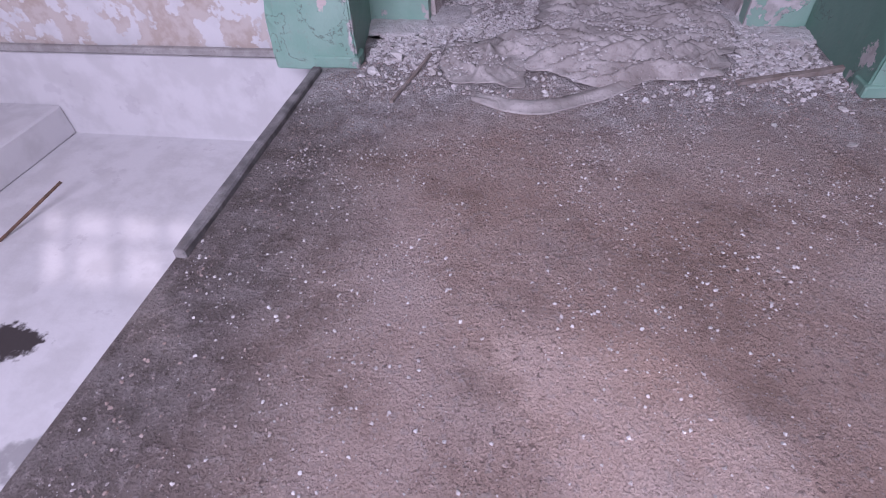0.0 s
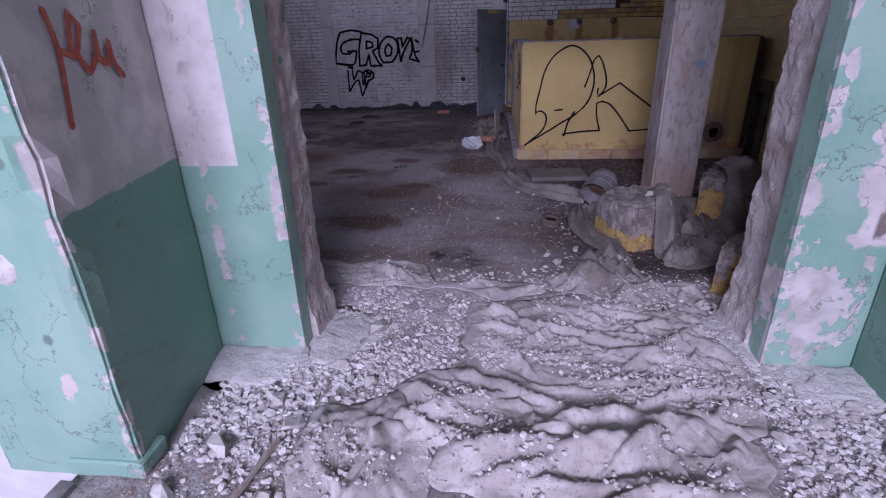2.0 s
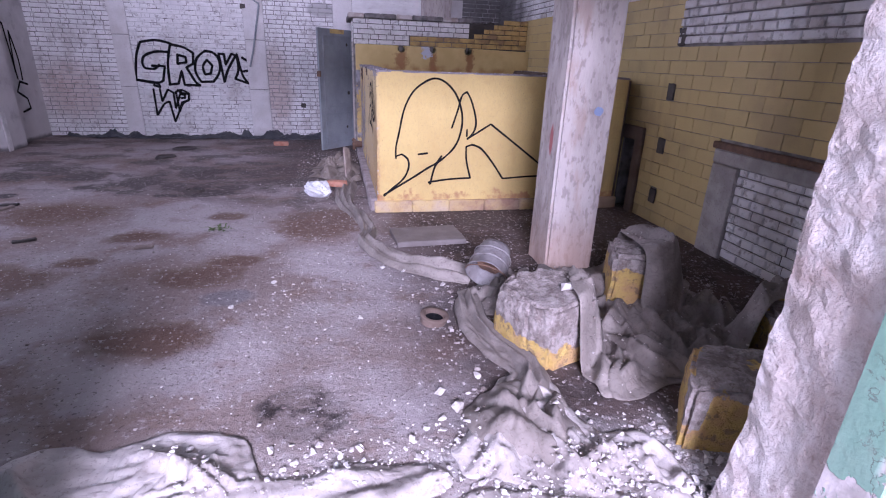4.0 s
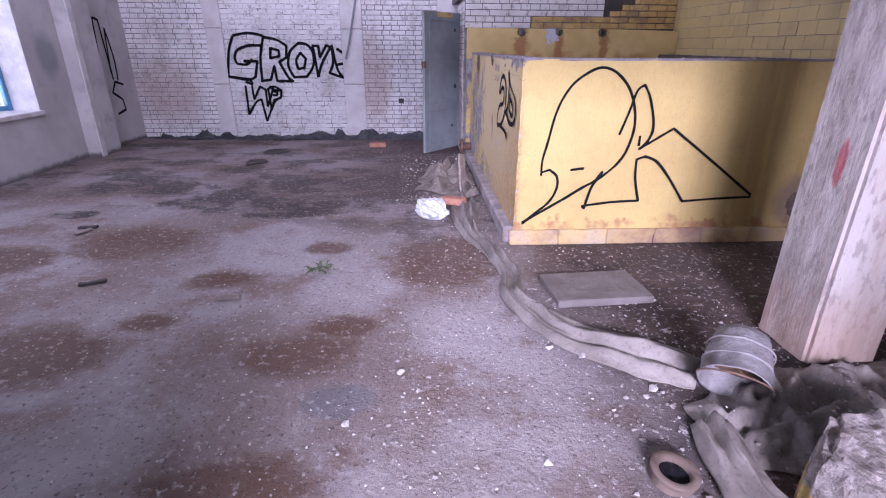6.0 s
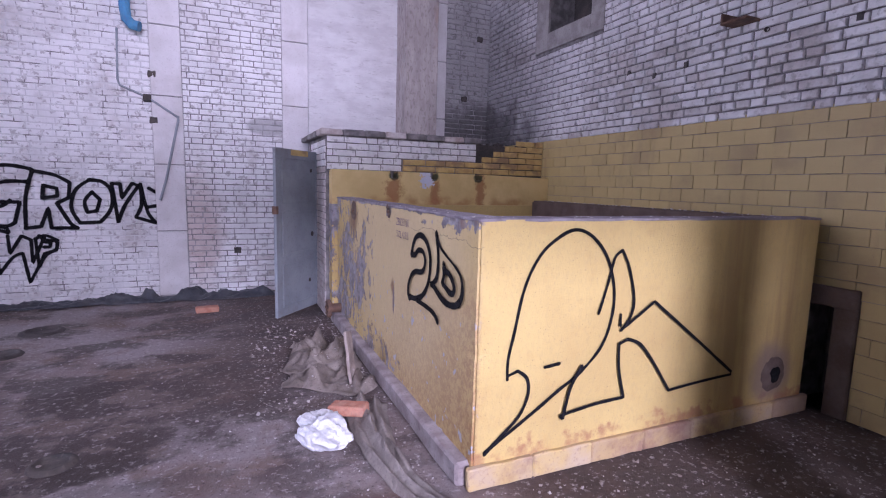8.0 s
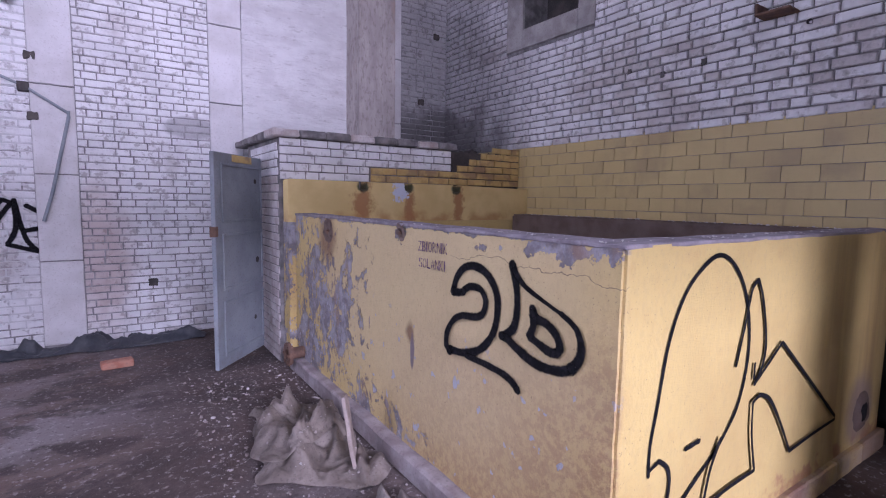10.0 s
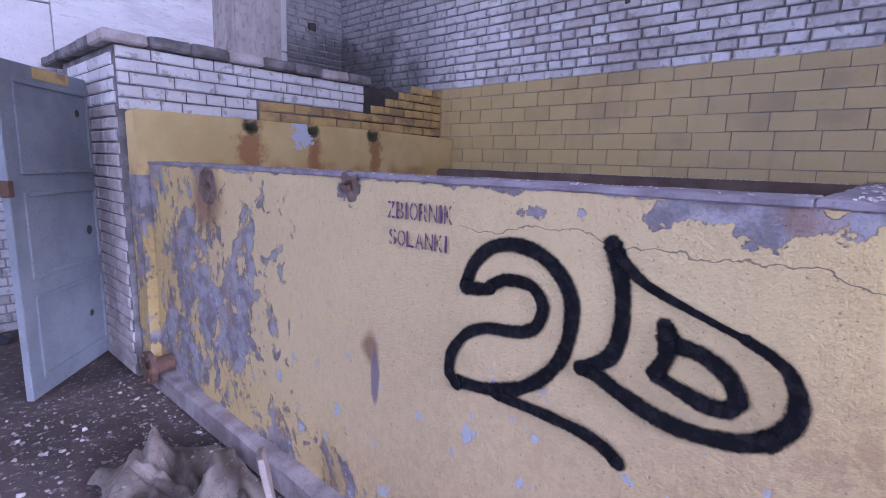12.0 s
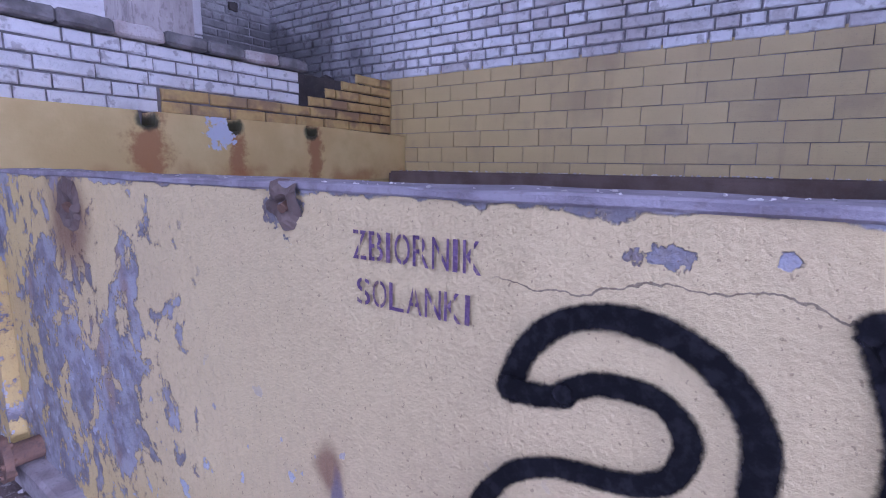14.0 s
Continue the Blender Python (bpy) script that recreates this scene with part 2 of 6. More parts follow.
def tank_paint():
    n = Nodes("peeling_yellow_tank_paint")
    c = n.mix(n.step(n.noise(1.6, 5), 0.35, 0.65), (0.60, 0.45, 0.17), (0.53, 0.385, 0.145))
    c = n.mix(n.math("MULTIPLY", n.step(n.noise(7, 6, 0.65), 0.5, 0.75), 0.35), c, (0.46, 0.28, 0.10))
    side = n.math("SUBTRACT", 1.0, n.step(n.x, 1.18, 1.22))
    # brown, worn lower part of the long side
    low = n.math("MULTIPLY", n.blob(n.y, n.z, 8.7, 0.25, 1.5, 0.78, n.wobble(3, 0.6), 0.35), side)
    c = n.mix(n.math("MULTIPLY", low, n.math("ADD", 0.38, n.math("MULTIPLY", n.step(n.noise(30, 6, 0.75), 0.42, 0.58), 0.6))), c, (0.30, 0.15, 0.055))
    pale = n.math("MULTIPLY", n.blob(n.y, n.z, 10.0, 1.0, 1.5, 0.85, n.wobble(2, 0.5), 0.5), side)
    c = n.mix(n.math("MULTIPLY", pale, 0.7), c, (0.60, 0.49, 0.29))
    # flaked patches down to grey plaster
    flake = n.math("ADD", n.math("MULTIPLY", n.noise(4.6, 9, 0.66, (1, 1, 0.8), 0.6), 0.72), n.math("MULTIPLY", n.noise(21, 7, 0.65), 0.28))
    zone = n.math("MULTIPLY", n.most([n.blob(n.y, n.z, 11.9, 0.5, 1.25, 1.5, n.wobble(2, 0.4), 0.4), n.math("MULTIPLY", n.blob(n.y, n.z, 11.0, 0.0, 1.5, 0.42, n.wobble(2, 0.3), 0.4), 0.8)]), side)
    flaked = n.step(n.math("ADD", flake, n.math("MULTIPLY", zone, 0.118)), 0.607, 0.616)
    flaked = n.math("MULTIPLY", flaked, n.step(zone, 0.02, 0.2))
    spots = n.math("MULTIPLY", n.step(n.noise(14, 4, 0.5), 0.655, 0.662), n.math("SUBTRACT", 1.0, n.step(n.z, 0.7, 1.0)))
    spots = n.math("MULTIPLY", spots, side)
    chips = n.most([n.blob(n.y, n.z, 8.83, 1.375, 0.22, 0.045, n.math("ADD", n.wobble(9, 4.0), n.wobble(30, 2.0)), 0.05), n.blob(n.y, n.z, 9.345, 1.337, 0.033, 0.011, n.math("ADD", n.wobble(30, 4.0), n.wobble(70, 2.0)), 0.08),
                    n.blob(n.y, n.z, 10.08, 1.385, 0.06, 0.065, n.math("ADD", n.wobble(18, 4.0), n.wobble(60, 2.0)), 0.08), n.blob(n.y, n.z, 9.21, 1.347, 0.010, 0.011, n.wobble(40, 3.0), 0.1)])
    edge = n.step(n.math("ADD", n.z, n.math("ADD", n.wobble(8, 0.07), n.wobble(30, 0.03))), 1.388, 1.393)
    bare = n.most([flaked, spots, n.math("MULTIPLY", n.most([chips, edge]), side)])
    bare = n.math("MULTIPLY", bare, n.step(n.noise(40, 3), 0.2, 0.35))
    grey = n.mix(n.step(n.noise(9, 6, 0.65), 0.4, 0.6), (0.17, 0.155, 0.17), (0.34, 0.33, 0.37))
    grey = n.mix(n.math("MULTIPLY", n.step(n.noise(6, 6, 0.6, (1, 1, 0.4)), 0.55, 0.66), 0.6), grey, (0.26, 0.15, 0.09))
    c = n.mix(bare, c, grey)
    c = n.mix(n.math("MULTIPLY", spots, 0.85), c, (0.44, 0.46, 0.54))
    rimmed = n.math("SUBTRACT", n.step(n.math("ADD", flake, n.math("MULTIPLY", zone, 0.118)), 0.585, 0.607), flaked)
    c = n.mix(n.math("MULTIPLY", n.math("MULTIPLY", rimmed, n.step(zone, 0.02, 0.2)), 0.45), c, (0.34, 0.22, 0.10))
    # rust runs
    rust = n.most([n.blob(n.y, n.z, 9.97, 0.80, 0.04, 0.055, n.wobble(20, 0.8), 0.5), n.blob(n.y, n.z, 11.25, 1.25, 0.16, 0.16, n.wobble(9, 0.9), 0.5)])
    rust = n.math("MULTIPLY", rust, side)
    c = n.mix(n.math("MULTIPLY", rust, 0.8), c, (0.16, 0.07, 0.035))
    mark = n.math("MULTIPLY", n.blob(n.y, n.z, 9.945, 0.70, 0.022, 0.10, n.wobble(16, 0.6), 0.25), side)
    c = n.mix(n.math("MULTIPLY", mark, 0.85), c, (0.13, 0.11, 0.16))
    # front face: old rusty damp streaks, column shadow painted in with them, and base stains
    front = n.math("SUBTRACT", 1.0, n.step(n.y, 8.6, 8.63))
    damp = n.math("MULTIPLY", n.math("MULTIPLY", n.step(n.noise(3.2, 5, 0.6, (1, 1, 0.08)), 0.46, 0.66), n.step(n.x, 2.3, 3.3)), front)
    c = n.mix(n.math("MULTIPLY", damp, 0.65), c, (0.25, 0.15, 0.06))
    base = n.math("MULTIPLY", n.step(n.math("ADD", n.math("SUBTRACT", 0.20, n.z), n.math("ADD", n.wobble(5, 0.3), n.wobble(20, 0.12))), -0.01, 0.05), front)
    c = n.mix(n.math("MULTIPLY", n.math("MULTIPLY", base, n.step(n.noise(5, 6, 0.65), 0.42, 0.6)), 0.75), c, (0.32, 0.13, 0.07))
    hole = n.math("MULTIPLY", n.blob(n.x, n.z, 3.5, 0.33, 0.2, 0.2, n.wobble(8, 0.7), 0.4), front)
    c = n.mix(n.math("MULTIPLY", hole, 0.75), c, (0.22, 0.16, 0.15))
    crack = n.math("LESS_THAN", n.math("ABSOLUTE", n.math("ADD", n.math("SUBTRACT", n.z, 1.285), n.math("ADD", n.wobble(4, 0.16), n.wobble(22, 0.03)))), 0.0016)
    crack = n.math("MULTIPLY", n.math("MULTIPLY", crack, side), n.math("SUBTRACT", 1.0, n.step(n.y, 9.55, 9.6)))
    c = n.mix(n.math("MULTIPLY", crack, 0.8), c, (0.12, 0.09, 0.06))
    c = n.mix(n.math("MULTIPLY", n.step(n.noise(46, 5, 0.7, (1, 1, 0.6)), 0.46, 0.62), 0.16), c, (0.36, 0.27, 0.15))
    pit = n.step(n.noise(95, 3), 0.65, 0.69)
    c = n.mix(n.math("MULTIPLY", pit, 0.6), c, (0.20, 0.13, 0.07))
    h = n.math("SUBTRACT", n.math("ADD", n.math("MULTIPLY", n.noise(14, 6), 0.35), n.math("MULTIPLY", n.noise(3, 3), 0.5)), n.math("MULTIPLY", bare, 0.6))
    return n.done(c, 0.62, ((h, 1.0, 0.014), (n.noise(30, 6, 0.7, (1, 1, 0.5)), 0.5, 0.007), (n.noise(110, 4, 0.65), 0.8, 0.005)))


def shelf_paint():
    n = Nodes("rust_stained_yellow_paint")
    c = n.mix(n.step(n.noise(3, 5), 0.35, 0.65), (0.74, 0.57, 0.25), (0.64, 0.47, 0.19))
    run = n.most([n.blob(n.x, n.z, cx, cz, rx, rz, n.math("ADD", n.wobble(9, 2.2), n.wobble(40, 1.5)), 0.45) for cx, cz, rx, rz in ((1.84, 1.5, 0.09, 0.2), (2.36, 1.42, 0.06, 0.2), (2.97, 1.45, 0.06, 0.24))])
    c = n.mix(n.math("MULTIPLY", run, 0.75), c, (0.34, 0.12, 0.04))
    low = n.step(n.math("ADD", n.math("SUBTRACT", 1.42, n.z), n.wobble(5, 0.2)), -0.03, 0.06)
    c = n.mix(n.math("MULTIPLY", n.math("MULTIPLY", low, n.step(n.noise(4, 5), 0.4, 0.6)), 0.65), c, (0.42, 0.18, 0.06))
    # Green-black moss at the notches, with their dark shading in the same colour.
    moss = n.most([n.blob(n.x, n.z, cx, 1.665, 0.06, 0.055, n.wobble(20, 0.8), 0.25) for cx in (1.84, 2.34, 2.94)])
    c = n.mix(n.math("MULTIPLY", moss, 0.9), c, (0.03, 0.045, 0.025))
    pale = n.blob(n.x, n.z, 2.24, 1.62, 0.07, 0.1, n.math("ADD", n.wobble(16, 4.0), n.wobble(50, 2.0)), 0.1)
    c = n.mix(pale, c, (0.62, 0.64, 0.74))
    return n.done(c, 0.65, ((n.noise(16, 6), 0.5, 0.012), (n.noise(90, 3), 0.3, 0.003)))


def green_paint():
    n = Nodes("peeling_green_wall_paint")
    g = n.mix(n.step(n.noise(2.5, 5), 0.35, 0.65), GREEN, (0.27, 0.43, 0.355))
    white = n.mix(n.step(n.noise(5, 5), 0.4, 0.65), (0.62, 0.58, 0.58), (0.50, 0.46, 0.46))
    grey = n.mix(n.step(n.noise(7, 6), 0.4, 0.62), (0.42, 0.39, 0.38), (0.54, 0.51, 0.50))
    w = n.wobble(5, 0.16)
    # wall beside the opening: white field above the green dado
    wall = n.step(n.y, 4.238, 4.242)
    upL = n.math("MULTIPLY", n.math("MULTIPLY", wall, n.band(n.x, -0.75, -0.295, 0.004)), n.step(n.z, 0.985, 0.99))
    c = n.mix(upL, g, white)
    # right of the opening: large white area with a ragged edge
    rag = n.math("ADD", n.math("SUBTRACT", n.x, 2.36), n.wobble(7, 0.30))
    upR = n.math("MULTIPLY", n.math("MULTIPLY", wall, n.step(rag, -0.01, 0.01)), n.step(n.math("ADD", n.z, w), 0.62, 0.64))
    c = n.mix(upR, c, white)
    patch = n.math("MULTIPLY", n.blob(n.x, n.z, 2.29, 0.34, 0.17, 0.25, n.math("ADD", n.wobble(5, 3.2), n.wobble(20, 1.2)), 0.03), wall)
    c = n.mix(patch, c, n.mix(n.step(n.noise(9, 4), 0.45, 0.6), white, grey))
    # inner sides of the piers: green dado, bare concrete above
    side = n.math("MULTIPLY", n.band(n.y, 3.43, 4.2, 0.005), n.math("SUBTRACT", 1.0, wall))
    bareL = n.math("MULTIPLY", n.math("MULTIPLY", n.band(n.x, -0.60, -0.43, 0.01), n.band(n.y, 3.436, 4.241, 0.004)), n.step(n.math("ADD", n.z, n.math("ADD", n.math("MULTIPLY", n.math("SUBTRACT", n.y, 3.85), -0.02), n.wobble(9, 0.04))), 1.02, 1.03))
    c = n.mix(bareL, c, grey)
    # Inner side faces get a darker green: their shade is painted in.
    side_shade = n.math("MULTIPLY", n.most([n.math("MULTIPLY", n.band(n.x, -0.60, -0.43, 0.01), n.step(n.y, 3.434, 3.438)), n.math("MULTIPLY", n.band(n.x, 2.44, 2.545, 0.01), n.step(n.y, 3.234, 3.238))]), n.band(n.y, 3.0, 4.241, 0.004))
    side_shade = n.math("MULTIPLY", side_shade, n.math("SUBTRACT", 1.0, bareL))
    c = n.mix(n.math("MULTIPLY", side_shade, 0.55), c, (0.07, 0.18, 0.135))
    bareR = n.math("MULTIPLY", n.math("MULTIPLY", n.band(n.x, 2.44, 2.545, 0.01), n.band(n.y, 3.45, 4.241, 0.01, n.wobble(5, 0.3))), n.step(n.math("ADD", n.z, n.wobble(6, 0.3)), 0.55, 0.57))
    c = n.mix(bareR, c, n.mix(n.step(n.noise(9, 8, 0.75), 0.35, 0.65), (0.17, 0.135, 0.125), (0.36, 0.31, 0.29)))
    # pier fronts: flaked spots and old scrawls
    flake = n.step(n.noise(4.5, 8, 0.62, None, 0.4), 0.70, 0.706)
    rims = n.most([n.band(n.x, -0.485, -0.436, 0.01, n.wobble(14, 0.05)), n.band(n.x, 2.44, 2.49, 0.01, n.wobble(14, 0.05)), n.band(n.x, -0.17, -0.105, 0.01, n.wobble(14, 0.08)), n.band(n.x, 2.11, 2.19, 0.01, n.wobble(14, 0.08))])
    front = n.math("SUBTRACT", 1.0, n.step(n.y, 3.45, 3.47))
    rims = n.math("MULTIPLY", rims, n.most([front, n.math("MULTIPLY", wall, n.math("SUBTRACT", 1.0, n.step(n.y, 4.26, 4.28)))]))
    flake = n.most([flake, n.math("MULTIPLY", rims, n.step(n.noise(9, 6, 0.6), 0.52, 0.54))])
    c = n.mix(flake, c, n.mix(n.step(n.noise(18, 4), 0.4, 0.6), white, grey))
    spot = n.math("MULTIPLY", n.most([n.blob(n.x, n.z, -0.70, 0.856, 0.045, 0.04, n.math("ADD", n.wobble(14, 3.0), n.wobble(40, 1.5)), 0.1), n.blob(n.x, n.z, -0.62, 0.4, 0.025, 0.05, n.math("ADD", n.wobble(14, 3.0), n.wobble(40, 1.5)), 0.1)]), n.math("SUBTRACT", 1.0, n.step(n.y, 3.44, 3.46)))
    c = n.mix(spot, c, (0.55, 0.47, 0.45))
    pits = n.math("MULTIPLY", n.most([n.blob(n.x, n.z, cx, cz, 0.018, 0.02, n.wobble(20, 0.8), 0.3) for cx, cz in ((-0.93, 0.92), (-0.87, 0.55), (-0.56, 1.2), (-0.63, 0.6))]), n.math("SUBTRACT", 1.0, n.step(n.y, 3.44, 3.46)))
    c = n.mix(n.math("MULTIPLY", pits, 0.8), c, (0.10, 0.16, 0.13))
    scrawl = n.math("MULTIPLY", n.most([n.band(n.z, 1.09, 1.12, 0.012, n.wobble(6, 0.03)), n.band(n.z, 1.36, 1.40, 0.015, n.wobble(6, 0.05))]), n.math("MULTIPLY", n.band(n.x, -0.93, -0.62, 0.03), n.math("SUBTRACT", 1.0, n.step(n.y, 3.44, 3.46))))
    c = n.mix(n.math("MULTIPLY", scrawl, 0.55), c, (0.45, 0.55, 0.62))
    crack = n.math("LESS_THAN", n.math("ABSOLUTE", n.math("SUBTRACT", n.noise(2.6, 7, 0.6), 0.5)), 0.0034)
    crack = n.math("MULTIPLY", crack, n.step(n.noise(1.9, 3), 0.5, 0.54))
    c = n.mix(n.math("MULTIPLY", crack, 0.7), c, (0.12, 0.13, 0.12))
    c = n.mix(n.math("MULTIPLY", n.step(n.noise(30, 4), 0.58, 0.7), 0.25), c, (0.25, 0.27, 0.24))
    h = n.math("SUBTRACT", n.noise(10, 6), n.math("MULTIPLY", n.math("ADD", flake, n.math("ADD", crack, patch)), 0.6))
    return n.done(c, 0.5, ((h, 0.6, 0.01), (n.noise(70, 4), 0.3, 0.004)))


def pit_plaster():
    n = Nodes("peeling_white_plaster")
    c = n.mix(n.step(n.noise(4, 5), 0.4, 0.65), (0.66, 0.65, 0.66), (0.58, 0.57, 0.575))
    up = n.step(n.z, -0.10, -0.09)
    flake = n.math("MULTIPLY", n.step(n.noise(4.5, 8, 0.6), 0.46, 0.49), up)
    c = n.mix(flake, c, n.mix(n.step(n.noise(9, 4), 0.4, 0.6), (0.46, 0.38, 0.33), (0.56, 0.50, 0.465)))
    soil = n.math("MULTIPLY", n.most([n.blob(n.x, n.y, -2.2, 1.68, 0.2, 0.12, n.math("ADD", n.wobble(9, 2.0), n.wobble(30, 1.0)), 0.2), n.math("MULTIPLY", n.blob(n.x, n.y, -1.55, 1.08, 0.2, 0.1, n.wobble(10, 3.0), 0.3), 0.5)]), n.math("SUBTRACT", 1.0, n.step(n.z, -0.85, -0.8)))
    c = n.mix(soil, c, (0.05, 0.04, 0.04))
    low = n.math("MULTIPLY", n.step(n.noise(5, 7, 0.6), 0.63, 0.66), n.math("SUBTRACT", 1.0, up))
    c = n.mix(n.math("MULTIPLY", low, 0.4), c, (0.5, 0.48, 0.5))
    return n.done(c, 0.8, ((n.noise(14, 6), 0.4, 0.01),))


def floor_front():
    n = Nodes("dusty_brown_concrete")
    c = n.mix(n.step(n.noise(0.9, 6, 0.6), 0.36, 0.64), (0.45, 0.315, 0.26), (0.60, 0.475, 0.425))
    c = n.mix(n.math("MULTIPLY", n.step(n.noise(2.6, 7, 0.68), 0.48, 0.66), 0.6), c, (0.27, 0.185, 0.15))
    c = n.mix(n.math("MULTIPLY", n.step(n.noise(1.7, 5, 0.6), 0.55, 0.72), 0.6), c, (0.44, 0.36, 0.33))
    # Grey slab-edge band, painted wider and darker to hold the dimmer light there.
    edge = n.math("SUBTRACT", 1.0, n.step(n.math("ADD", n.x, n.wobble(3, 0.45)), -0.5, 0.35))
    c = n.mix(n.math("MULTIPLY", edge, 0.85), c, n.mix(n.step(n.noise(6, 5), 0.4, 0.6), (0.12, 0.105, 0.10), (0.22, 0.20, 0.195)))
    dust = n.step(n.math("ADD", n.y, n.wobble(2.5, 1.4)), 2.3, 3.3)
    c = n.mix(n.math("MULTIPLY", dust, 0.85), c, n.mix(n.step(n.noise(9, 6), 0.4, 0.6), (0.44, 0.39, 0.38), (0.66, 0.63, 0.63)))
    c = n.mix(n.math("MULTIPLY", n.step(n.noise(26, 5, 0.7), 0.54, 0.62), 0.55), c, (0.46, 0.39, 0.37))
    c = n.mix(n.math("MULTIPLY", n.math("MULTIPLY", n.step(n.noise(38, 5, 0.65), 0.56, 0.63), n.step(n.noise(2.3, 4), 0.42, 0.6)), 0.6), c, (0.085, 0.058, 0.05))
    c = n.mix(n.math("MULTIPLY", n.step(n.noise(95, 2), 0.68, 0.72), 0.7), c, (0.66, 0.62, 0.61))
    return n.done(c, 0.95, ((n.noise(6, 6), 0.5, 0.03), (n.noise(26, 6, 0.7), 1.0, 0.06), (n.noise(85, 4, 0.6), 1.0, 0.014)))


def floor_hall():
    n = Nodes("stained_wet_concrete")
    c = n.mix(n.step(n.noise(0.8, 6, 0.6), 0.40, 0.60), (0.235, 0.185, 0.17), (0.375, 0.338, 0.342))
    c = n.mix(n.math("MULTIPLY", n.step(n.noise(1.7, 8, 0.68), 0.5, 0.64), 0.7), c, (0.19, 0.125, 0.10))
    w = n.math("ADD", n.wobble(2.2, 1.3, 8), n.wobble(9.0, 0.7, 6))
    dark = n.most([n.blob(n.x, n.y, cx, cy, rx, ry, w, 0.16) for cx, cy, rx, ry in (
        (-2.75, 10.6, 0.62, 0.42), (-2.35, 10.35, 0.35, 0.2), (-2.8, 9.5, 0.22, 0.12), (-1.55, 10.15, 0.28, 0.6), (-0.7, 10.45, 0.75, 0.32),
        (-0.75, 9.75, 0.9, 0.4), (0.60, 5.45, 0.2, 0.2), (-0.55, 11.2, 0.5, 0.16), (-1.9, 9.85, 0.3, 0.2))])
    brown = n.most([n.blob(n.x, n.y, cx, cy, rx, ry, w, 0.35) for cx, cy, rx, ry in (
        (-1.85, 8.75, 0.5, 0.36), (-1.17, 7.45, 0.16, 0.1), (-0.95, 8.0, 0.25, 0.14), (-0.3, 8.55, 0.2, 0.12), (0.0, 7.35, 0.2, 0.11),
        (-1.65, 7.1, 0.5, 0.3), (-0.3, 6.2, 0.35, 0.2), (-2.7, 8.4, 0.4, 0.3), (0.6, 8.3, 0.4, 0.5), (-0.2, 7.1, 0.3, 0.2))])
    blue = n.blob(n.x, n.y, 0.05, 6.72, 0.17, 0.11, w, 0.25)
    c = n.mix(n.math("MULTIPLY", brown, 0.85), c, (0.125, 0.07, 0.045))
    dark = n.math("MULTIPLY", dark, n.math("ADD", 0.3, n.math("MULTIPLY", n.step(n.noise(2.8, 8, 0.7), 0.44, 0.54), 0.7)))
    c = n.mix(n.math("MULTIPLY", dark, 0.95), c, (0.03, 0.024, 0.023))
    c = n.mix(n.math("MULTIPLY", blue, 0.6), c, (0.16, 0.16, 0.18))
    # Dark mud by the tank, with the tank's and column's shade in its colour.
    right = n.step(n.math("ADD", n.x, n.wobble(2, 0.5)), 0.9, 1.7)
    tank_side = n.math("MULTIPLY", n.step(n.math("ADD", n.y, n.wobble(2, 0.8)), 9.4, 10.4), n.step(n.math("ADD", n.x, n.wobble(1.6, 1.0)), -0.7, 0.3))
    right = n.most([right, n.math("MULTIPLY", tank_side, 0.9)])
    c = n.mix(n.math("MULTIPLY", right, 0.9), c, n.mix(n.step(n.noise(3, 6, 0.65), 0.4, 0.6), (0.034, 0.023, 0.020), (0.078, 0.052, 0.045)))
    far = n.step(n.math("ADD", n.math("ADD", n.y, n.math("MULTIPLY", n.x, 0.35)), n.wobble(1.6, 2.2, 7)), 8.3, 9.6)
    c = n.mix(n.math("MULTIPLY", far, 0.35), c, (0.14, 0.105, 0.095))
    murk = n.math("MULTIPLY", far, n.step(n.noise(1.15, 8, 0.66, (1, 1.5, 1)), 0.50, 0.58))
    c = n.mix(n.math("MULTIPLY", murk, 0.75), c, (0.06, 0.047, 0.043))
    sill = n.math("SUBTRACT", 1.0, n.step(n.math("ADD", n.y, n.wobble(3, 0.5)), 4.9, 5.3))
    c = n.mix(n.math("MULTIPLY", sill, 0.8), c, n.mix(n.step(n.noise(9, 6), 0.4, 0.6), (0.40, 0.35, 0.34), (0.62, 0.59, 0.59)))
    c = n.mix(n.math("MULTIPLY", n.step(n.noise(22, 6, 0.72), 0.55, 0.63), 0.5), c, (0.50, 0.46, 0.455))
    c = n.mix(n.math("MULTIPLY", n.step(n.noise(40, 5, 0.65), 0.58, 0.64), 0.7), c, (0.075, 0.055, 0.05))
    damp = n.most([n.math("MULTIPLY", dark, 0.8), n.math("MULTIPLY", murk, 0.6), n.math("MULTIPLY", n.math("MULTIPLY", n.step(n.noise(0.9, 4), 0.42, 0.62), n.math("SUBTRACT", 1.0, right)), 0.6)])
    rough = n.math("SUBTRACT", 0.9, n.math("MULTIPLY", damp, 0.32))
    n.bsdf.inputs["Specular IOR Level"].default_value = 0.3
    return n.done(c, rough, ((n.noise(6, 6), 0.5, 0.03), (n.noise(34, 6, 0.7), 0.9, 0.014)))


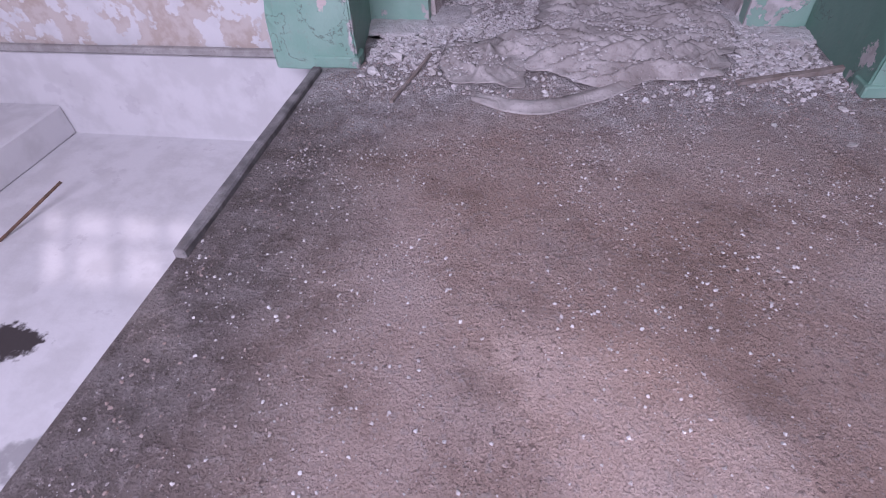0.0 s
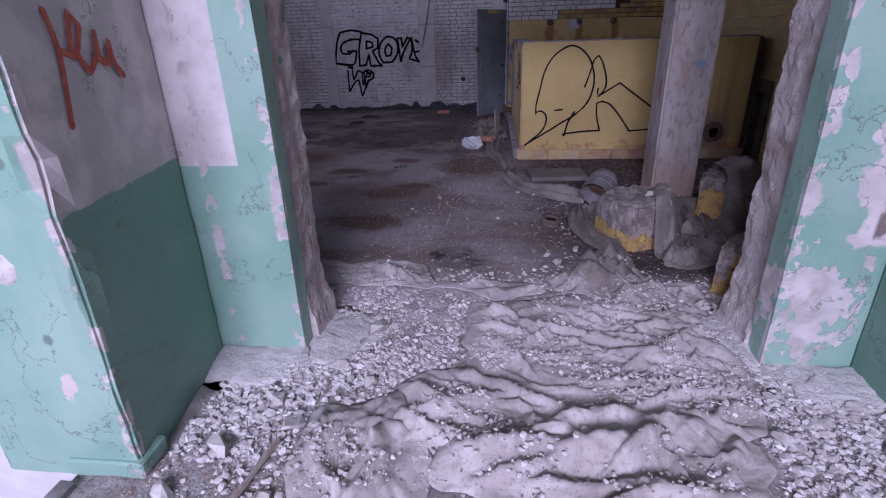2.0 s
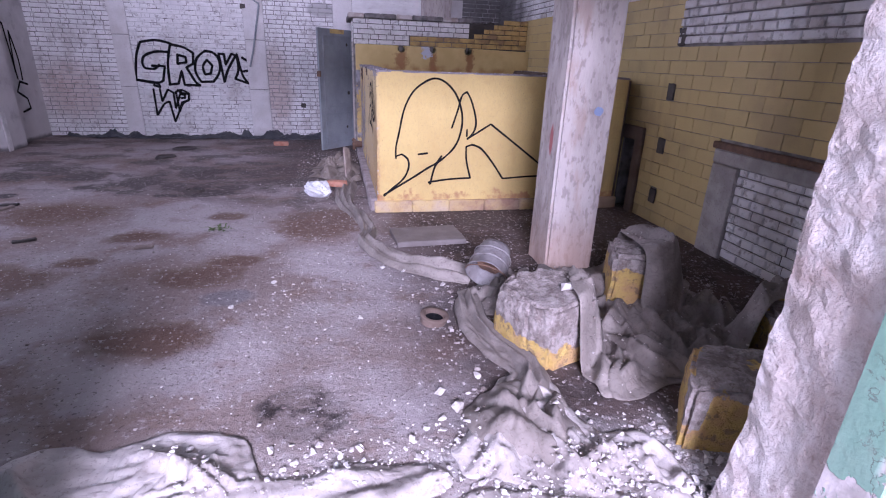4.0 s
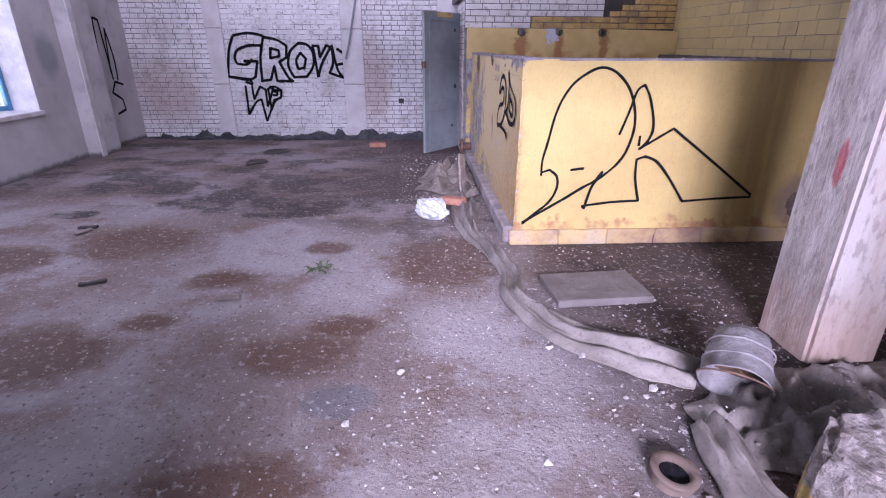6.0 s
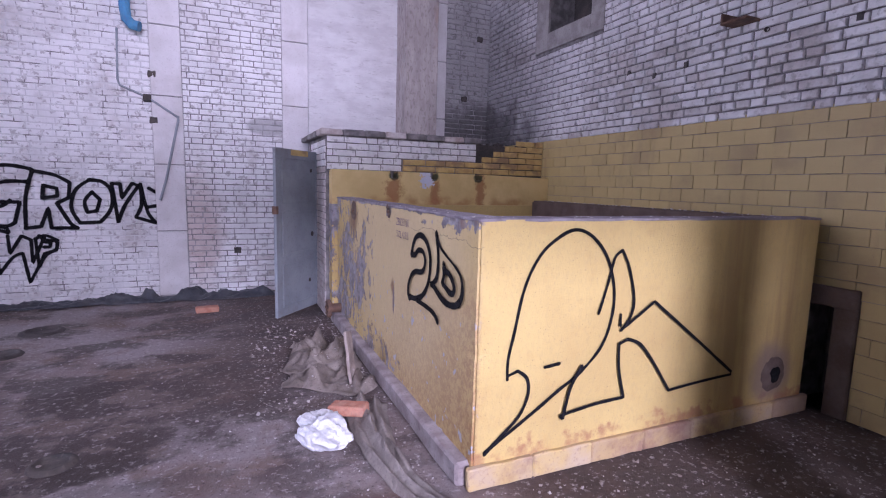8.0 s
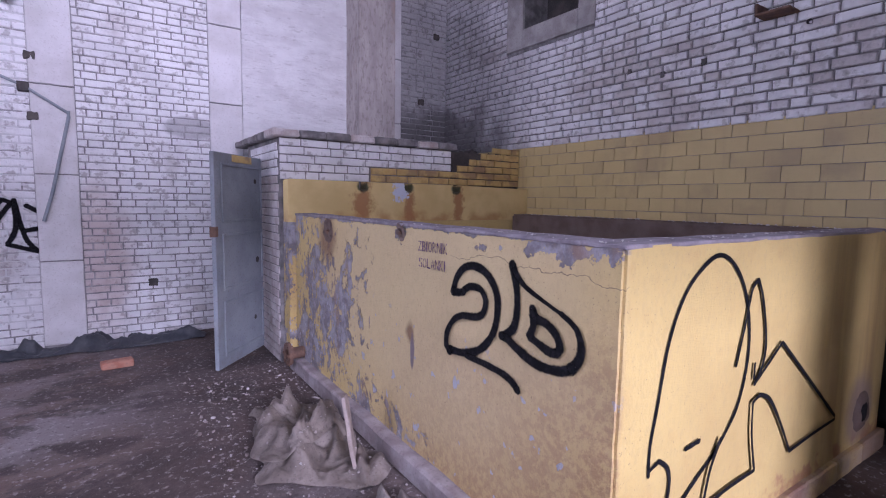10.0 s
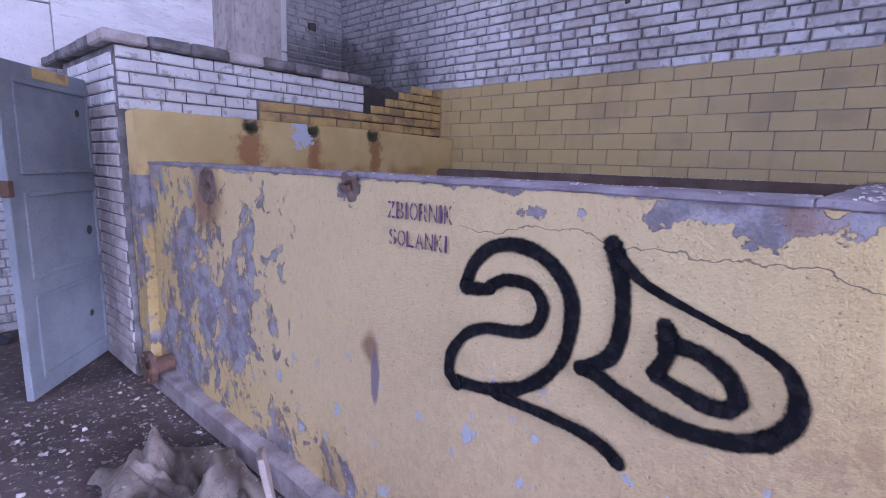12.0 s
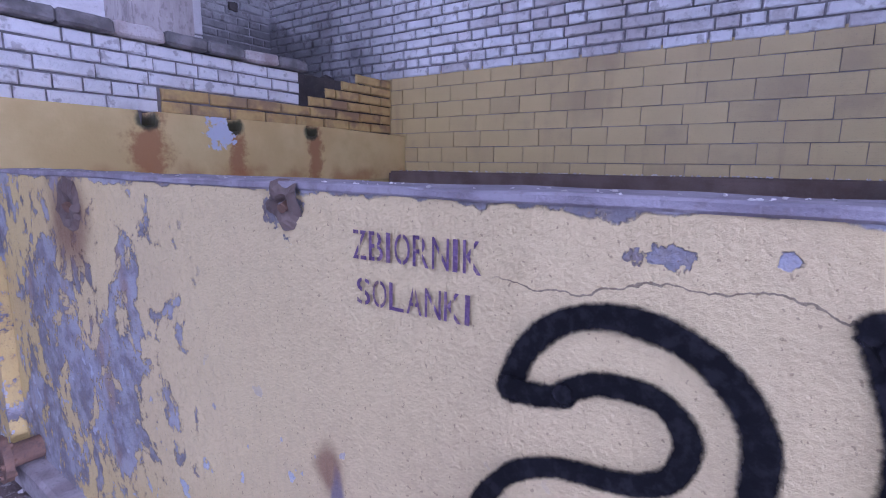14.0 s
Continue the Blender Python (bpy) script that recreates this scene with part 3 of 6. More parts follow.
def column_concrete():
    n = Nodes("limewashed_concrete_column")
    c = n.mix(n.step(n.noise(6, 6, 0.65, (1, 1, 0.3)), 0.36, 0.66), (0.46, 0.415, 0.395), (0.33, 0.29, 0.275))
    c = n.mix(n.math("MULTIPLY", n.step(n.noise(24, 5, 0.6, (1, 1, 0.5)), 0.52, 0.62), 0.6), c, (0.22, 0.185, 0.175))
    low = n.math("SUBTRACT", 1.0, n.step(n.math("ADD", n.z, n.wobble(5, 0.35)), 0.05, 0.55))
    c = n.mix(n.math("MULTIPLY", low, 0.55), c, (0.36, 0.22, 0.16))
    stain = n.step(n.noise(3.4, 6, 0.6, (1, 1, 0.35)), 0.6, 0.7)
    c = n.mix(n.math("MULTIPLY", stain, 0.5), c, (0.34, 0.23, 0.18))
    red = n.math("MULTIPLY", n.blob(n.y, n.z, 7.02, 1.0, 0.025, 0.11, n.wobble(20, 0.4), 0.2), n.math("SUBTRACT", 1.0, n.step(n.x, 2.42, 2.44)))
    c = n.mix(n.math("MULTIPLY", red, 0.8), c, (0.34, 0.06, 0.07))
    blue = n.math("MULTIPLY", n.blob(n.x, n.z, 2.62, 1.22, 0.035, 0.03, n.wobble(25, 1.2), 0.1), n.math("SUBTRACT", 1.0, n.step(n.y, 6.90, 6.92)))
    c = n.mix(n.math("MULTIPLY", blue, 0.7), c, (0.15, 0.26, 0.5))
    return n.done(c, 0.85, ((n.noise(30, 5, 0.6, (1, 1, 0.4)), 0.7, 0.01), (n.noise(5, 4), 0.4, 0.02)))


def west_plaster():
    n = Nodes("stained_grey_plaster")
    c = n.mix(n.step(n.noise(1.4, 6, 0.6), 0.36, 0.64), (0.60, 0.58, 0.585), (0.48, 0.46, 0.47))
    c = n.mix(n.math("MULTIPLY", n.step(n.noise(3.6, 6, 0.6), 0.55, 0.7), 0.5), c, (0.30, 0.29, 0.30))
    c = n.mix(n.math("MULTIPLY", n.blob(n.y, n.z, 11.9, 1.35, 0.18, 0.26, n.wobble(5, 0.7), 0.4), 0.6), c, (0.18, 0.21, 0.24))
    damp = n.math("SUBTRACT", 1.0, n.step(n.math("ADD", n.z, n.wobble(2.4, 0.7)), 0.05, 0.6))
    c = n.mix(n.math("MULTIPLY", damp, 0.45), c, (0.62, 0.60, 0.60))
    foot = n.math("SUBTRACT", 1.0, n.step(n.math("ADD", n.z, n.wobble(6, 0.1)), 0.02, 0.09))
    c = n.mix(n.math("MULTIPLY", foot, 0.8), c, (0.09, 0.08, 0.08))
    return n.done(c, 0.8, ((n.noise(8, 6), 0.4, 0.015), (n.noise(50, 4), 0.3, 0.004)))


def block_paint():
    n = Nodes("broken_concrete_with_yellow_paint")
    conc = n.mix(n.step(n.noise(12, 7, 0.7), 0.4, 0.6), (0.22, 0.185, 0.17), (0.42, 0.37, 0.35))
    yel = n.mix(n.step(n.noise(8, 5), 0.4, 0.65), (0.56, 0.39, 0.12), (0.50, 0.31, 0.14))
    keep = n.math("SUBTRACT", n.math("SUBTRACT", n.math("ADD", 0.10, n.math("MULTIPLY", n.step(n.x, 2.24, 2.28), 0.18)), n.z), n.math("ADD", n.wobble(4, 0.26), n.wobble(22, 0.08)))
    c = n.mix(n.step(keep, -0.006, 0.006), conc, yel)
    c = n.mix(n.math("MULTIPLY", n.step(n.noise(20, 6, 0.7), 0.53, 0.62), 0.6), c, (0.15, 0.11, 0.095))
    return n.done(c, 0.9, ((n.noise(9, 6, 0.65), 0.8, 0.05), (n.noise(30, 6, 0.7), 1.0, 0.02)))


def yellow_brick():
    n = Nodes("yellow_painted_brick")
    r = n.random()
    c = n.mix(n.step(n.noise(9, 5), 0.38, 0.64), (0.60, 0.43, 0.16), (0.48, 0.32, 0.12))
    c = n.mix(n.math("MULTIPLY", n.step(n.math("ADD", n.noise(5, 5), n.math("MULTIPLY", r, 0.15)), 0.55, 0.7), 0.7), c, (0.26, 0.17, 0.11))
    return n.done(c, 0.75, ((n.noise(24, 5), 0.5, 0.012),))


mat_white_brick, mat_tile, mat_tank, mat_shelf = white_brick(), tile_yellow(), tank_paint(), shelf_paint()
mat_green, mat_pit, mat_floor_front, mat_floor_hall = green_paint(), pit_plaster(), floor_front(), floor_hall()
mat_column, mat_west, mat_block, mat_yellow_brick = column_concrete(), west_plaster(), block_paint(), yellow_brick()
glass = Nodes("dusty_window_glass")
glass.bsdf.inputs["Transmission Weight"].default_value = 1.0
mat_glass = glass.done((0.9, 0.93, 0.95), 0.12)


# ---- builders ----
def link_mesh(name, bm, material, parent=None, label="", smooth=False):
    me = bpy.data.meshes.new(name)
    bm.to_mesh(me)
    bm.free()
    me.materials.append(material)
    if smooth:
        me.shade_smooth()
    ob = new(name, me)
    ob.parent = parent
    return tagged(ob, label)


def part(name, bm, material, parent, label="", smooth=False):
    return link_mesh(name, bm, material, parent, label, smooth)


def box(x0, x1, y0, y1, z0, z1, bevel=0.0, bm=None, segments=1):
    bm = bm or bmesh.new()
    made = bmesh.ops.create_cube(bm, size=1.0, matrix=Matrix.Translation(((x0 + x1) / 2, (y0 + y1) / 2, (z0 + z1) / 2)) @ Matrix.Diagonal((x1 - x0, y1 - y0, z1 - z0, 1)))
    if bevel:
        edges = {e for v in made["verts"] for e in v.link_edges}
        bmesh.ops.bevel(bm, geom=list(edges), offset=bevel, segments=segments, affect="EDGES")
    return bm


def pipe(points, radius, sides=10, bm=None):
    """A round bar through the points."""
    bm = bm or bmesh.new()
    rings = []
    for i, p in enumerate(points):
        a, b = Vector(points[max(i - 1, 0)]), Vector(points[min(i + 1, len(points) - 1)])
        q = (b - a).to_track_quat("Z", "Y")
        rings.append([bm.verts.new(Vector(p) + q @ Vector((radius * math.cos(k * math.tau / sides), radius * math.sin(k * math.tau / sides), 0))) for k in range(sides)])
    for r, s in zip(rings, rings[1:]):
        for k in range(sides):
            bm.faces.new((r[k], r[(k + 1) % sides], s[(k + 1) % sides], s[k]))
    bm.faces.new(rings[0][::-1])
    bm.faces.new(rings[-1])
    return bm


def lathe(profile, sides=24, bm=None, m=Matrix()):
    bm = bm or bmesh.new()
    rings = [[bm.verts.new(m @ Vector((r * math.cos(k * math.tau / sides), r * math.sin(k * math.tau / sides), z))) for k in range(sides)] for r, z in profile]
    for r, s in zip(rings, rings[1:]):
        for k in range(sides):
            bm.faces.new((r[k], r[(k + 1) % sides], s[(k + 1) % sides], s[k]))
    return bm


def wear(bm, size, amount, cuts=0, seed=0.0):
    """Moves the points of a mesh by noise, after cutting its long edges."""
    if cuts:
        bmesh.ops.subdivide_edges(bm, edges=bm.edges[:], cuts=cuts, use_grid_fill=True)
    for v in bm.verts:
        v.co += noise.noise_vector(v.co / size + Vector((seed, seed * 1.7, 3))) * amount
    return bm


def chunk(size, seed, flat=0.7):
    """A broken lump: the hull of a few random points."""
    rng = random.Random(seed)
    bm = bmesh.new()
    for _ in range(11):
        d = Vector((rng.gauss(0, 1), rng.gauss(0, 1), rng.gauss(0, 1))).normalized()
        bm.verts.new((d.x * size * 0.5, d.y * size * 0.42, d.z * size * 0.5 * flat))
    bmesh.ops.convex_hull(bm, input=bm.verts[:])
    bmesh.ops.delete(bm, geom=[v for v in bm.verts if not v.link_faces], context="VERTS")
    lowest = min(v.co.z for v in bm.verts)
    for v in bm.verts:
        v.co.z -= lowest
    return bm


def scatter(name, spots, material, label, category, seed, flat=0.55):
    """Many small lumps in one mesh. spots: x, y, z, size."""
    rng = random.Random(seed)
    protos = []
    for k in range(14):
        bm = chunk(1.0, seed * 50 + k, flat)
        protos.append(([v.co.copy() for v in bm.verts], [[v.index for v in f.verts] for f in bm.faces]))
        bm.free()
    verts, faces = [], []
    for x, y, z, size in spots:
        vs, fs = protos[rng.randrange(len(protos))]
        m = pose(x, y, z - size * 0.06, rng.uniform(-12, 12), rng.uniform(-12, 12), rng.uniform(0, 360))
        base = len(verts)
        verts += [tuple(m @ (v * size)) for v in vs]
        faces += [[base + i for i in f] for f in fs]
    me = bpy.data.meshes.new(name)
    me.from_pydata(verts, [], faces)
    me.materials.append(material)
    return tagged(new(name, me), label, category, kind="stuff")


def ridge(p, scale, seed):
    """Sharp folds, 0 to 1."""
    v = noise.noise(Vector((p[0] * scale, p[1] * scale, seed)))
    w = noise.noise(Vector((p[0] * scale * 2.3 + 7, p[1] * scale * 2.3, seed + 4)))
    return (1 - min(abs(v) * 2.6, 1)) ** 1.3 * 0.7 + (1 - min(abs(w) * 2.6, 1)) ** 1.3 * 0.3


LAID = []


def laid(x, y):
    """The height of the cloth that lies at (x, y), or 0."""
    return max((g.get((round((x - x0) / st), round((y - y0) / st)), 0.0) for g, x0, y0, st in LAID), default=0.0)


def sheet(name, outline, height, under, label, category, seed, way=0.0, thick=0.003, material=None, step=0.015):
    """Crumpled cloth inside an outline (x, y), lying on under(x, y), with folds that run at the angle way."""
    xs, ys = [p[0] for p in outline], [p[1] for p in outline]
    ca, sa = math.cos(radians(way)), math.sin(radians(way))

    def edge_gap(x, y):
        inside, near = False, 9.0
        for (ax, ay), (bx, by) in zip(outline, outline[1:] + outline[:1]):
            if (ay > y) != (by > y) and x < (bx - ax) * (y - ay) / (by - ay) + ax:
                inside = not inside
            k = max(0, min(1, ((x - ax) * (bx - ax) + (y - ay) * (by - ay)) / ((bx - ax) ** 2 + (by - ay) ** 2 + 1e-9)))
            near = min(near, math.hypot(x - ax - k * (bx - ax), y - ay - k * (by - ay)))
        return near if inside else -near

    rng = random.Random(seed)
    bm, grid = bmesh.new(), {}
    area = (max(xs) - min(xs)) * (max(ys) - min(ys))
    tents = []
    for _ in range(int(8 + area * 24)):
        a = radians(way) + rng.choice((0.0, 0.0, 0.9)) + rng.gauss(0, 0.3)
        steep = rng.uniform(1.3, 3.6)
        tents.append((rng.uniform(min(xs), max(xs)), rng.uniform(min(ys), max(ys)), math.cos(a), math.sin(a), rng.uniform(0.12, 0.42) * (1.6 if rng.random() < 0.3 else 1.0), height * rng.uniform(0.25, 0.95) ** 1.3, steep, rng.uniform(0.6, 1.7)))
    spot = np.array(tents)
    nips = []
    for _ in range(int(14 + area * 100)):
        a = radians(way) + rng.gauss(0, 0.9)
        nips.append((rng.uniform(min(xs), max(xs)), rng.uniform(min(ys), max(ys)), math.cos(a), math.sin(a), rng.uniform(0.05, 0.18), rng.uniform(0.008, 0.028) * (0.6 + 2.5 * height), rng.uniform(0.8, 2.0), rng.uniform(0.5, 1.3)))
    nips = np.array(nips)

    def lift(x, y, rows_):
        dx, dy = x - rows_[:, 0], y - rows_[:, 1]
        run, off = dx * rows_[:, 2] + dy * rows_[:, 3], dy * rows_[:, 2] - dx * rows_[:, 3]
        past = np.maximum(np.abs(run) / rows_[:, 4] - 0.35, 0.0)
        return float(max((rows_[:, 5] * (1 - past) - np.where(off > 0, rows_[:, 6], rows_[:, 7]) * np.abs(off)).max(), 0.0))

    cols, rows = int((max(xs) - min(xs)) / step) + 2, int((max(ys) - min(ys)) / step) + 2
    for i in range(-1, cols + 1):
        for j in range(-1, rows + 1):
            x, y = min(xs) + (i + (0.5 if j % 2 else 0.0)) * step, min(ys) + j * step
            gap = edge_gap(x, y) + 0.10 * noise.noise(Vector((x * 4, y * 4, seed))) + 0.03 * noise.noise(Vector((x * 13, y * 13, seed)))
            if gap < -0.01:
                continue
            bend = noise.noise_vector(Vector((x * 2.5, y * 2.5, seed + 9))) * 0.05
            top = lift(x + bend.x, y + bend.y, spot) + lift(x + bend.y, y + bend.x, nips) + 0.05 * height * (1 + noise.noise(Vector((x * 5, y * 5, seed + 2))))
            grid[i, j] = bm.verts.new((x, y, under(x, y) + 0.006 + top * min(1, 0.1 + max(gap, 0) / 0.16)))
    for (i, j), v in list(grid.items()):
        k = i + 1 if j % 2 else i
        for tri in (((i, j), (i + 1, j), (k, j + 1)), ((i + 1, j), (k + 1, j + 1), (k, j + 1))):
            q = [grid.get(t) for t in tri]
            if all(q) and len(set(q)) == 3:
                try:
                    bm.faces.new(q)
                except ValueError:
                    pass
    bmesh.ops.delete(bm, geom=[v for v in bm.verts if not v.link_faces], context="VERTS")
    left, groups = set(bm.verts), []
    while left:
        todo, group = [left.pop()], []
        while todo:
            v = todo.pop()
            group.append(v)
            for e in v.link_edges:
                o = e.other_vert(v)
                if o in left:
                    left.discard(o)
                    todo.append(o)
        groups.append(group)
    groups.sort(key=len)
    bmesh.ops.delete(bm, geom=[v for g in groups[:-1] for v in g], context="VERTS")
    rim = {v: [e.other_vert(v) for e in v.link_edges if e.is_boundary] for v in bm.verts if v.is_boundary}
    for _ in range(8):
        goal = {v: sum((o.co for o in near), v.co * 1.0) / (len(near) + 1) for v, near in rim.items()}
        for v, co in goal.items():
            v.co = co
    for v in bm.verts:
        w = noise.noise_vector(Vector((v.co.x * 3.4, v.co.y * 3.4, seed))) * 0.03
        v.co.x, v.co.y = v.co.x + w.x, v.co.y + w.y
    cells = {}
    for v in bm.verts:
        v.co.z += 0.003 * noise.noise(v.co * 26)
        key = (round((v.co.x - min(xs)) / 0.03), round((v.co.y - min(ys)) / 0.03))
        cells[key] = max(cells.get(key, 0.0), v.co.z)
    LAID.append((cells, min(xs), min(ys), 0.03))
    bmesh.ops.recalc_face_normals(bm, faces=bm.faces[:])
    if sum(f.normal.z for f in bm.faces) < 0:
        bmesh.ops.reverse_faces(bm, faces=bm.faces[:])
    ob = link_mesh(name, bm, material or mat_cloth, smooth=True)
    solid = ob.modifiers.new("thickness", "SOLIDIFY")
    solid.thickness, solid.offset = thick, 1.0
    return tagged(ob, label, category)


def ribbon(name, centre, widths, height, under, label, category, seed, rows=18, folds=3.0, twist=1.0):
    """A long gathered cloth along a line of (x, y), bunched across its width."""
    pts = [Vector(p).to_2d() for p in centre]
    fine, wide = [], []
    for a in range(len(pts) - 1):
        p0, p1, p2, p3 = pts[max(a - 1, 0)], pts[a], pts[a + 1], pts[min(a + 2, len(pts) - 1)]
        n = max(2, int((p2 - p1).length / 0.06))
        for k in range(n):
            t = k / n
            fine.append(0.5 * ((2 * p1) + (p2 - p0) * t + (2 * p0 - 5 * p1 + 4 * p2 - p3) * t * t + (3 * p1 - p0 - 3 * p2 + p3) * t ** 3))
            wide.append(widths[a] + (widths[a + 1] - widths[a]) * t)
    rng = random.Random(seed)
    bm, lines = bmesh.new(), []
    run = 0.0
    for i, p in enumerate(fine):
        d = (fine[min(i + 1, len(fine) - 1)] - fine[max(i - 1, 0)]).normalized()
        side = Vector((-d.y, d.x))
        run += 0.06
        line = []
        for j in range(rows + 1):
            s = j / rows - 0.5
            w = wide[i] * (1 + 0.25 * noise.noise(Vector((run * 3, s * 2, seed))))
            q = p + side * s * w
            pleat = s * folds * 0.9 + 0.45 * math.sin(run * 1.7 * twist + seed) + 0.5 * noise.noise(Vector((run * 1.4, s * 1.5, seed)))
            f = 1.25 * (1 - abs(2 * (pleat % 1.0) - 1)) * (0.75 + 0.5 * noise.noise(Vector((run * 2.6, s * 4, seed + 3)))) + 0.45 * ridge((run * 1.3, s * 1.6), 3.4, seed + 6) + 0.15 * rng.random()
            arch = max(0.0, 1 - (2 * s) ** 2)
            z = under(q.x, q.y) + 0.006 + height * (0.14 * arch + 0.8 * f * (0.3 + arch)) * (0.7 + 0.6 * noise.noise(Vector((run * 2.2, 5, seed))))
            jit = Vector((rng.uniform(-1, 1), rng.uniform(-1, 1), 0)) * 0.006
            line.append(bm.verts.new((q.x + jit.x, q.y + jit.y, max(z, 0.004))))
        lines.append(line)
    for a, b in zip(lines, lines[1:]):
        for j in range(rows):
            if rng.random() < 0.5:
                bm.faces.new((a[j], a[j + 1], b[j + 1]))
                bm.faces.new((a[j], b[j + 1], b[j]))
            else:
                bm.faces.new((a[j], a[j + 1], b[j]))
                bm.faces.new((a[j + 1], b[j + 1], b[j]))
    bmesh.ops.subdivide_edges(bm, edges=bm.edges[:], cuts=1, use_grid_fill=True)
    bmesh.ops.smooth_vert(bm, verts=bm.verts[:], factor=0.12, use_axis_x=True, use_axis_y=True, use_axis_z=True)
    bmesh.ops.recalc_face_normals(bm, faces=bm.faces[:])
    ob = link_mesh(name, bm, mat_cloth, smooth=True)
    solid = ob.modifiers.new("thickness", "SOLIDIFY")
    solid.thickness = 0.003
    return tagged(ob, label, category)


def stroke(points, width, place, bm, lift=0.003, taper=(1.0, 1.0)):
    """A painted line through points (u, v); place maps (u, v, lift) into the world."""
    pts = [Vector(p) for p in points]
    fine, slope = [], []
    for a, p in enumerate(pts):
        if a in (0, len(pts) - 1):
            slope.append(Vector((0, 0)))
            continue
        d0, d1 = p - pts[a - 1], pts[a + 1] - p
        slope.append((d0 + d1) * 0.5 if d0.angle(d1, 0) < 0.85 else Vector((0, 0)))
    for a in range(len(pts) - 1):
        p1, p2, m1, m2 = pts[a], pts[a + 1], slope[a], slope[a + 1]
        for k in range(7):
            t = k / 7
            fine.append(p1 * (2 * t ** 3 - 3 * t * t + 1) + m1 * (t ** 3 - 2 * t * t + t) + p2 * (3 * t * t - 2 * t ** 3) + m2 * (t ** 3 - t * t))
    fine.append(pts[-1])
    cover = bm.verts.layers.float.get("cover") or bm.verts.layers.float.new("cover")
    left, right, inner_l, inner_r = [], [], [], []
    for i, p in enumerate(fine):
        d = fine[min(i + 1, len(fine) - 1)] - fine[max(i - 1, 0)]
        d = d.normalized() if d.length > 1e-6 else Vector((1, 0))
        s = i / (len(fine) - 1)
        w = width * 0.5 * (taper[0] + (taper[1] - taper[0]) * s) * (1 + 0.22 * noise.noise(Vector((p.x * 14, p.y * 14, 2))))
        side = Vector((-d.y, d.x)) * w
        for row, q in ((left, p + side * 1.4), (inner_l, p + side * 0.5), (inner_r, p - side * 0.5), (right, p - side * 1.4)):
            row.append(bm.verts.new(place(*q, lift + 0.0012 * s)))
        inner_l[-1][cover] = inner_r[-1][cover] = 1.0
    for k in range(len(fine) - 1):
        for a, b in ((left, inner_l), (inner_l, inner_r), (inner_r, right)):
            bm.faces.new((a[k], a[k + 1], b[k + 1], b[k]))
    for i, sgn in ((0, 1), (len(fine) - 1, -1)):
        c, r = fine[i], width * 0.5 * taper[0 if i == 0 else 1]
        up = lift + (0.0002 if i == 0 else 0.0014)
        ring = [bm.verts.new(place(c.x + 1.4 * r * math.cos(k * math.tau / 12), c.y + 1.4 * r * math.sin(k * math.tau / 12), up)) for k in range(12)]
        core = [bm.verts.new(place(c.x + 0.5 * r * math.cos(k * math.tau / 12), c.y + 0.5 * r * math.sin(k * math.tau / 12), up)) for k in range(12)]
        for v in core:
            v[cover] = 1.0
        for k in range(12):
            bm.faces.new((ring[k], ring[(k + 1) % 12], core[(k + 1) % 12], core[k]))
        bm.faces.new(core)
    return bm


def brick_mesh(name, w, h, d, bevel, material, seed):
    rng = random.Random(seed)
    j = lambda a: rng.uniform(-a, a)
    vs = []
    for inset, y in ((0, 0), (0, d - bevel), (bevel, d)):
        for sx, sz in ((-1, -1), (1, -1), (1, 1), (-1, 1)):
            vs.append((sx * (w / 2 - inset) + (j(0.0018) if y else 0), y + (j(0.0018) if y else 0), sz * (h / 2 - inset) + (j(0.0018) if y else 0)))
    fs = [(8, 9, 10, 11)]
    for a in (0, 4):
        fs += [(a + k, a + (k + 1) % 4, a + 4 + (k + 1) % 4, a + 4 + k) for k in range(4)]
    me = bpy.data.meshes.new(name)
    me.from_pydata(vs, [], [f[::-1] for f in fs])
    me.materials.append(material)
    me.validate()
    return me


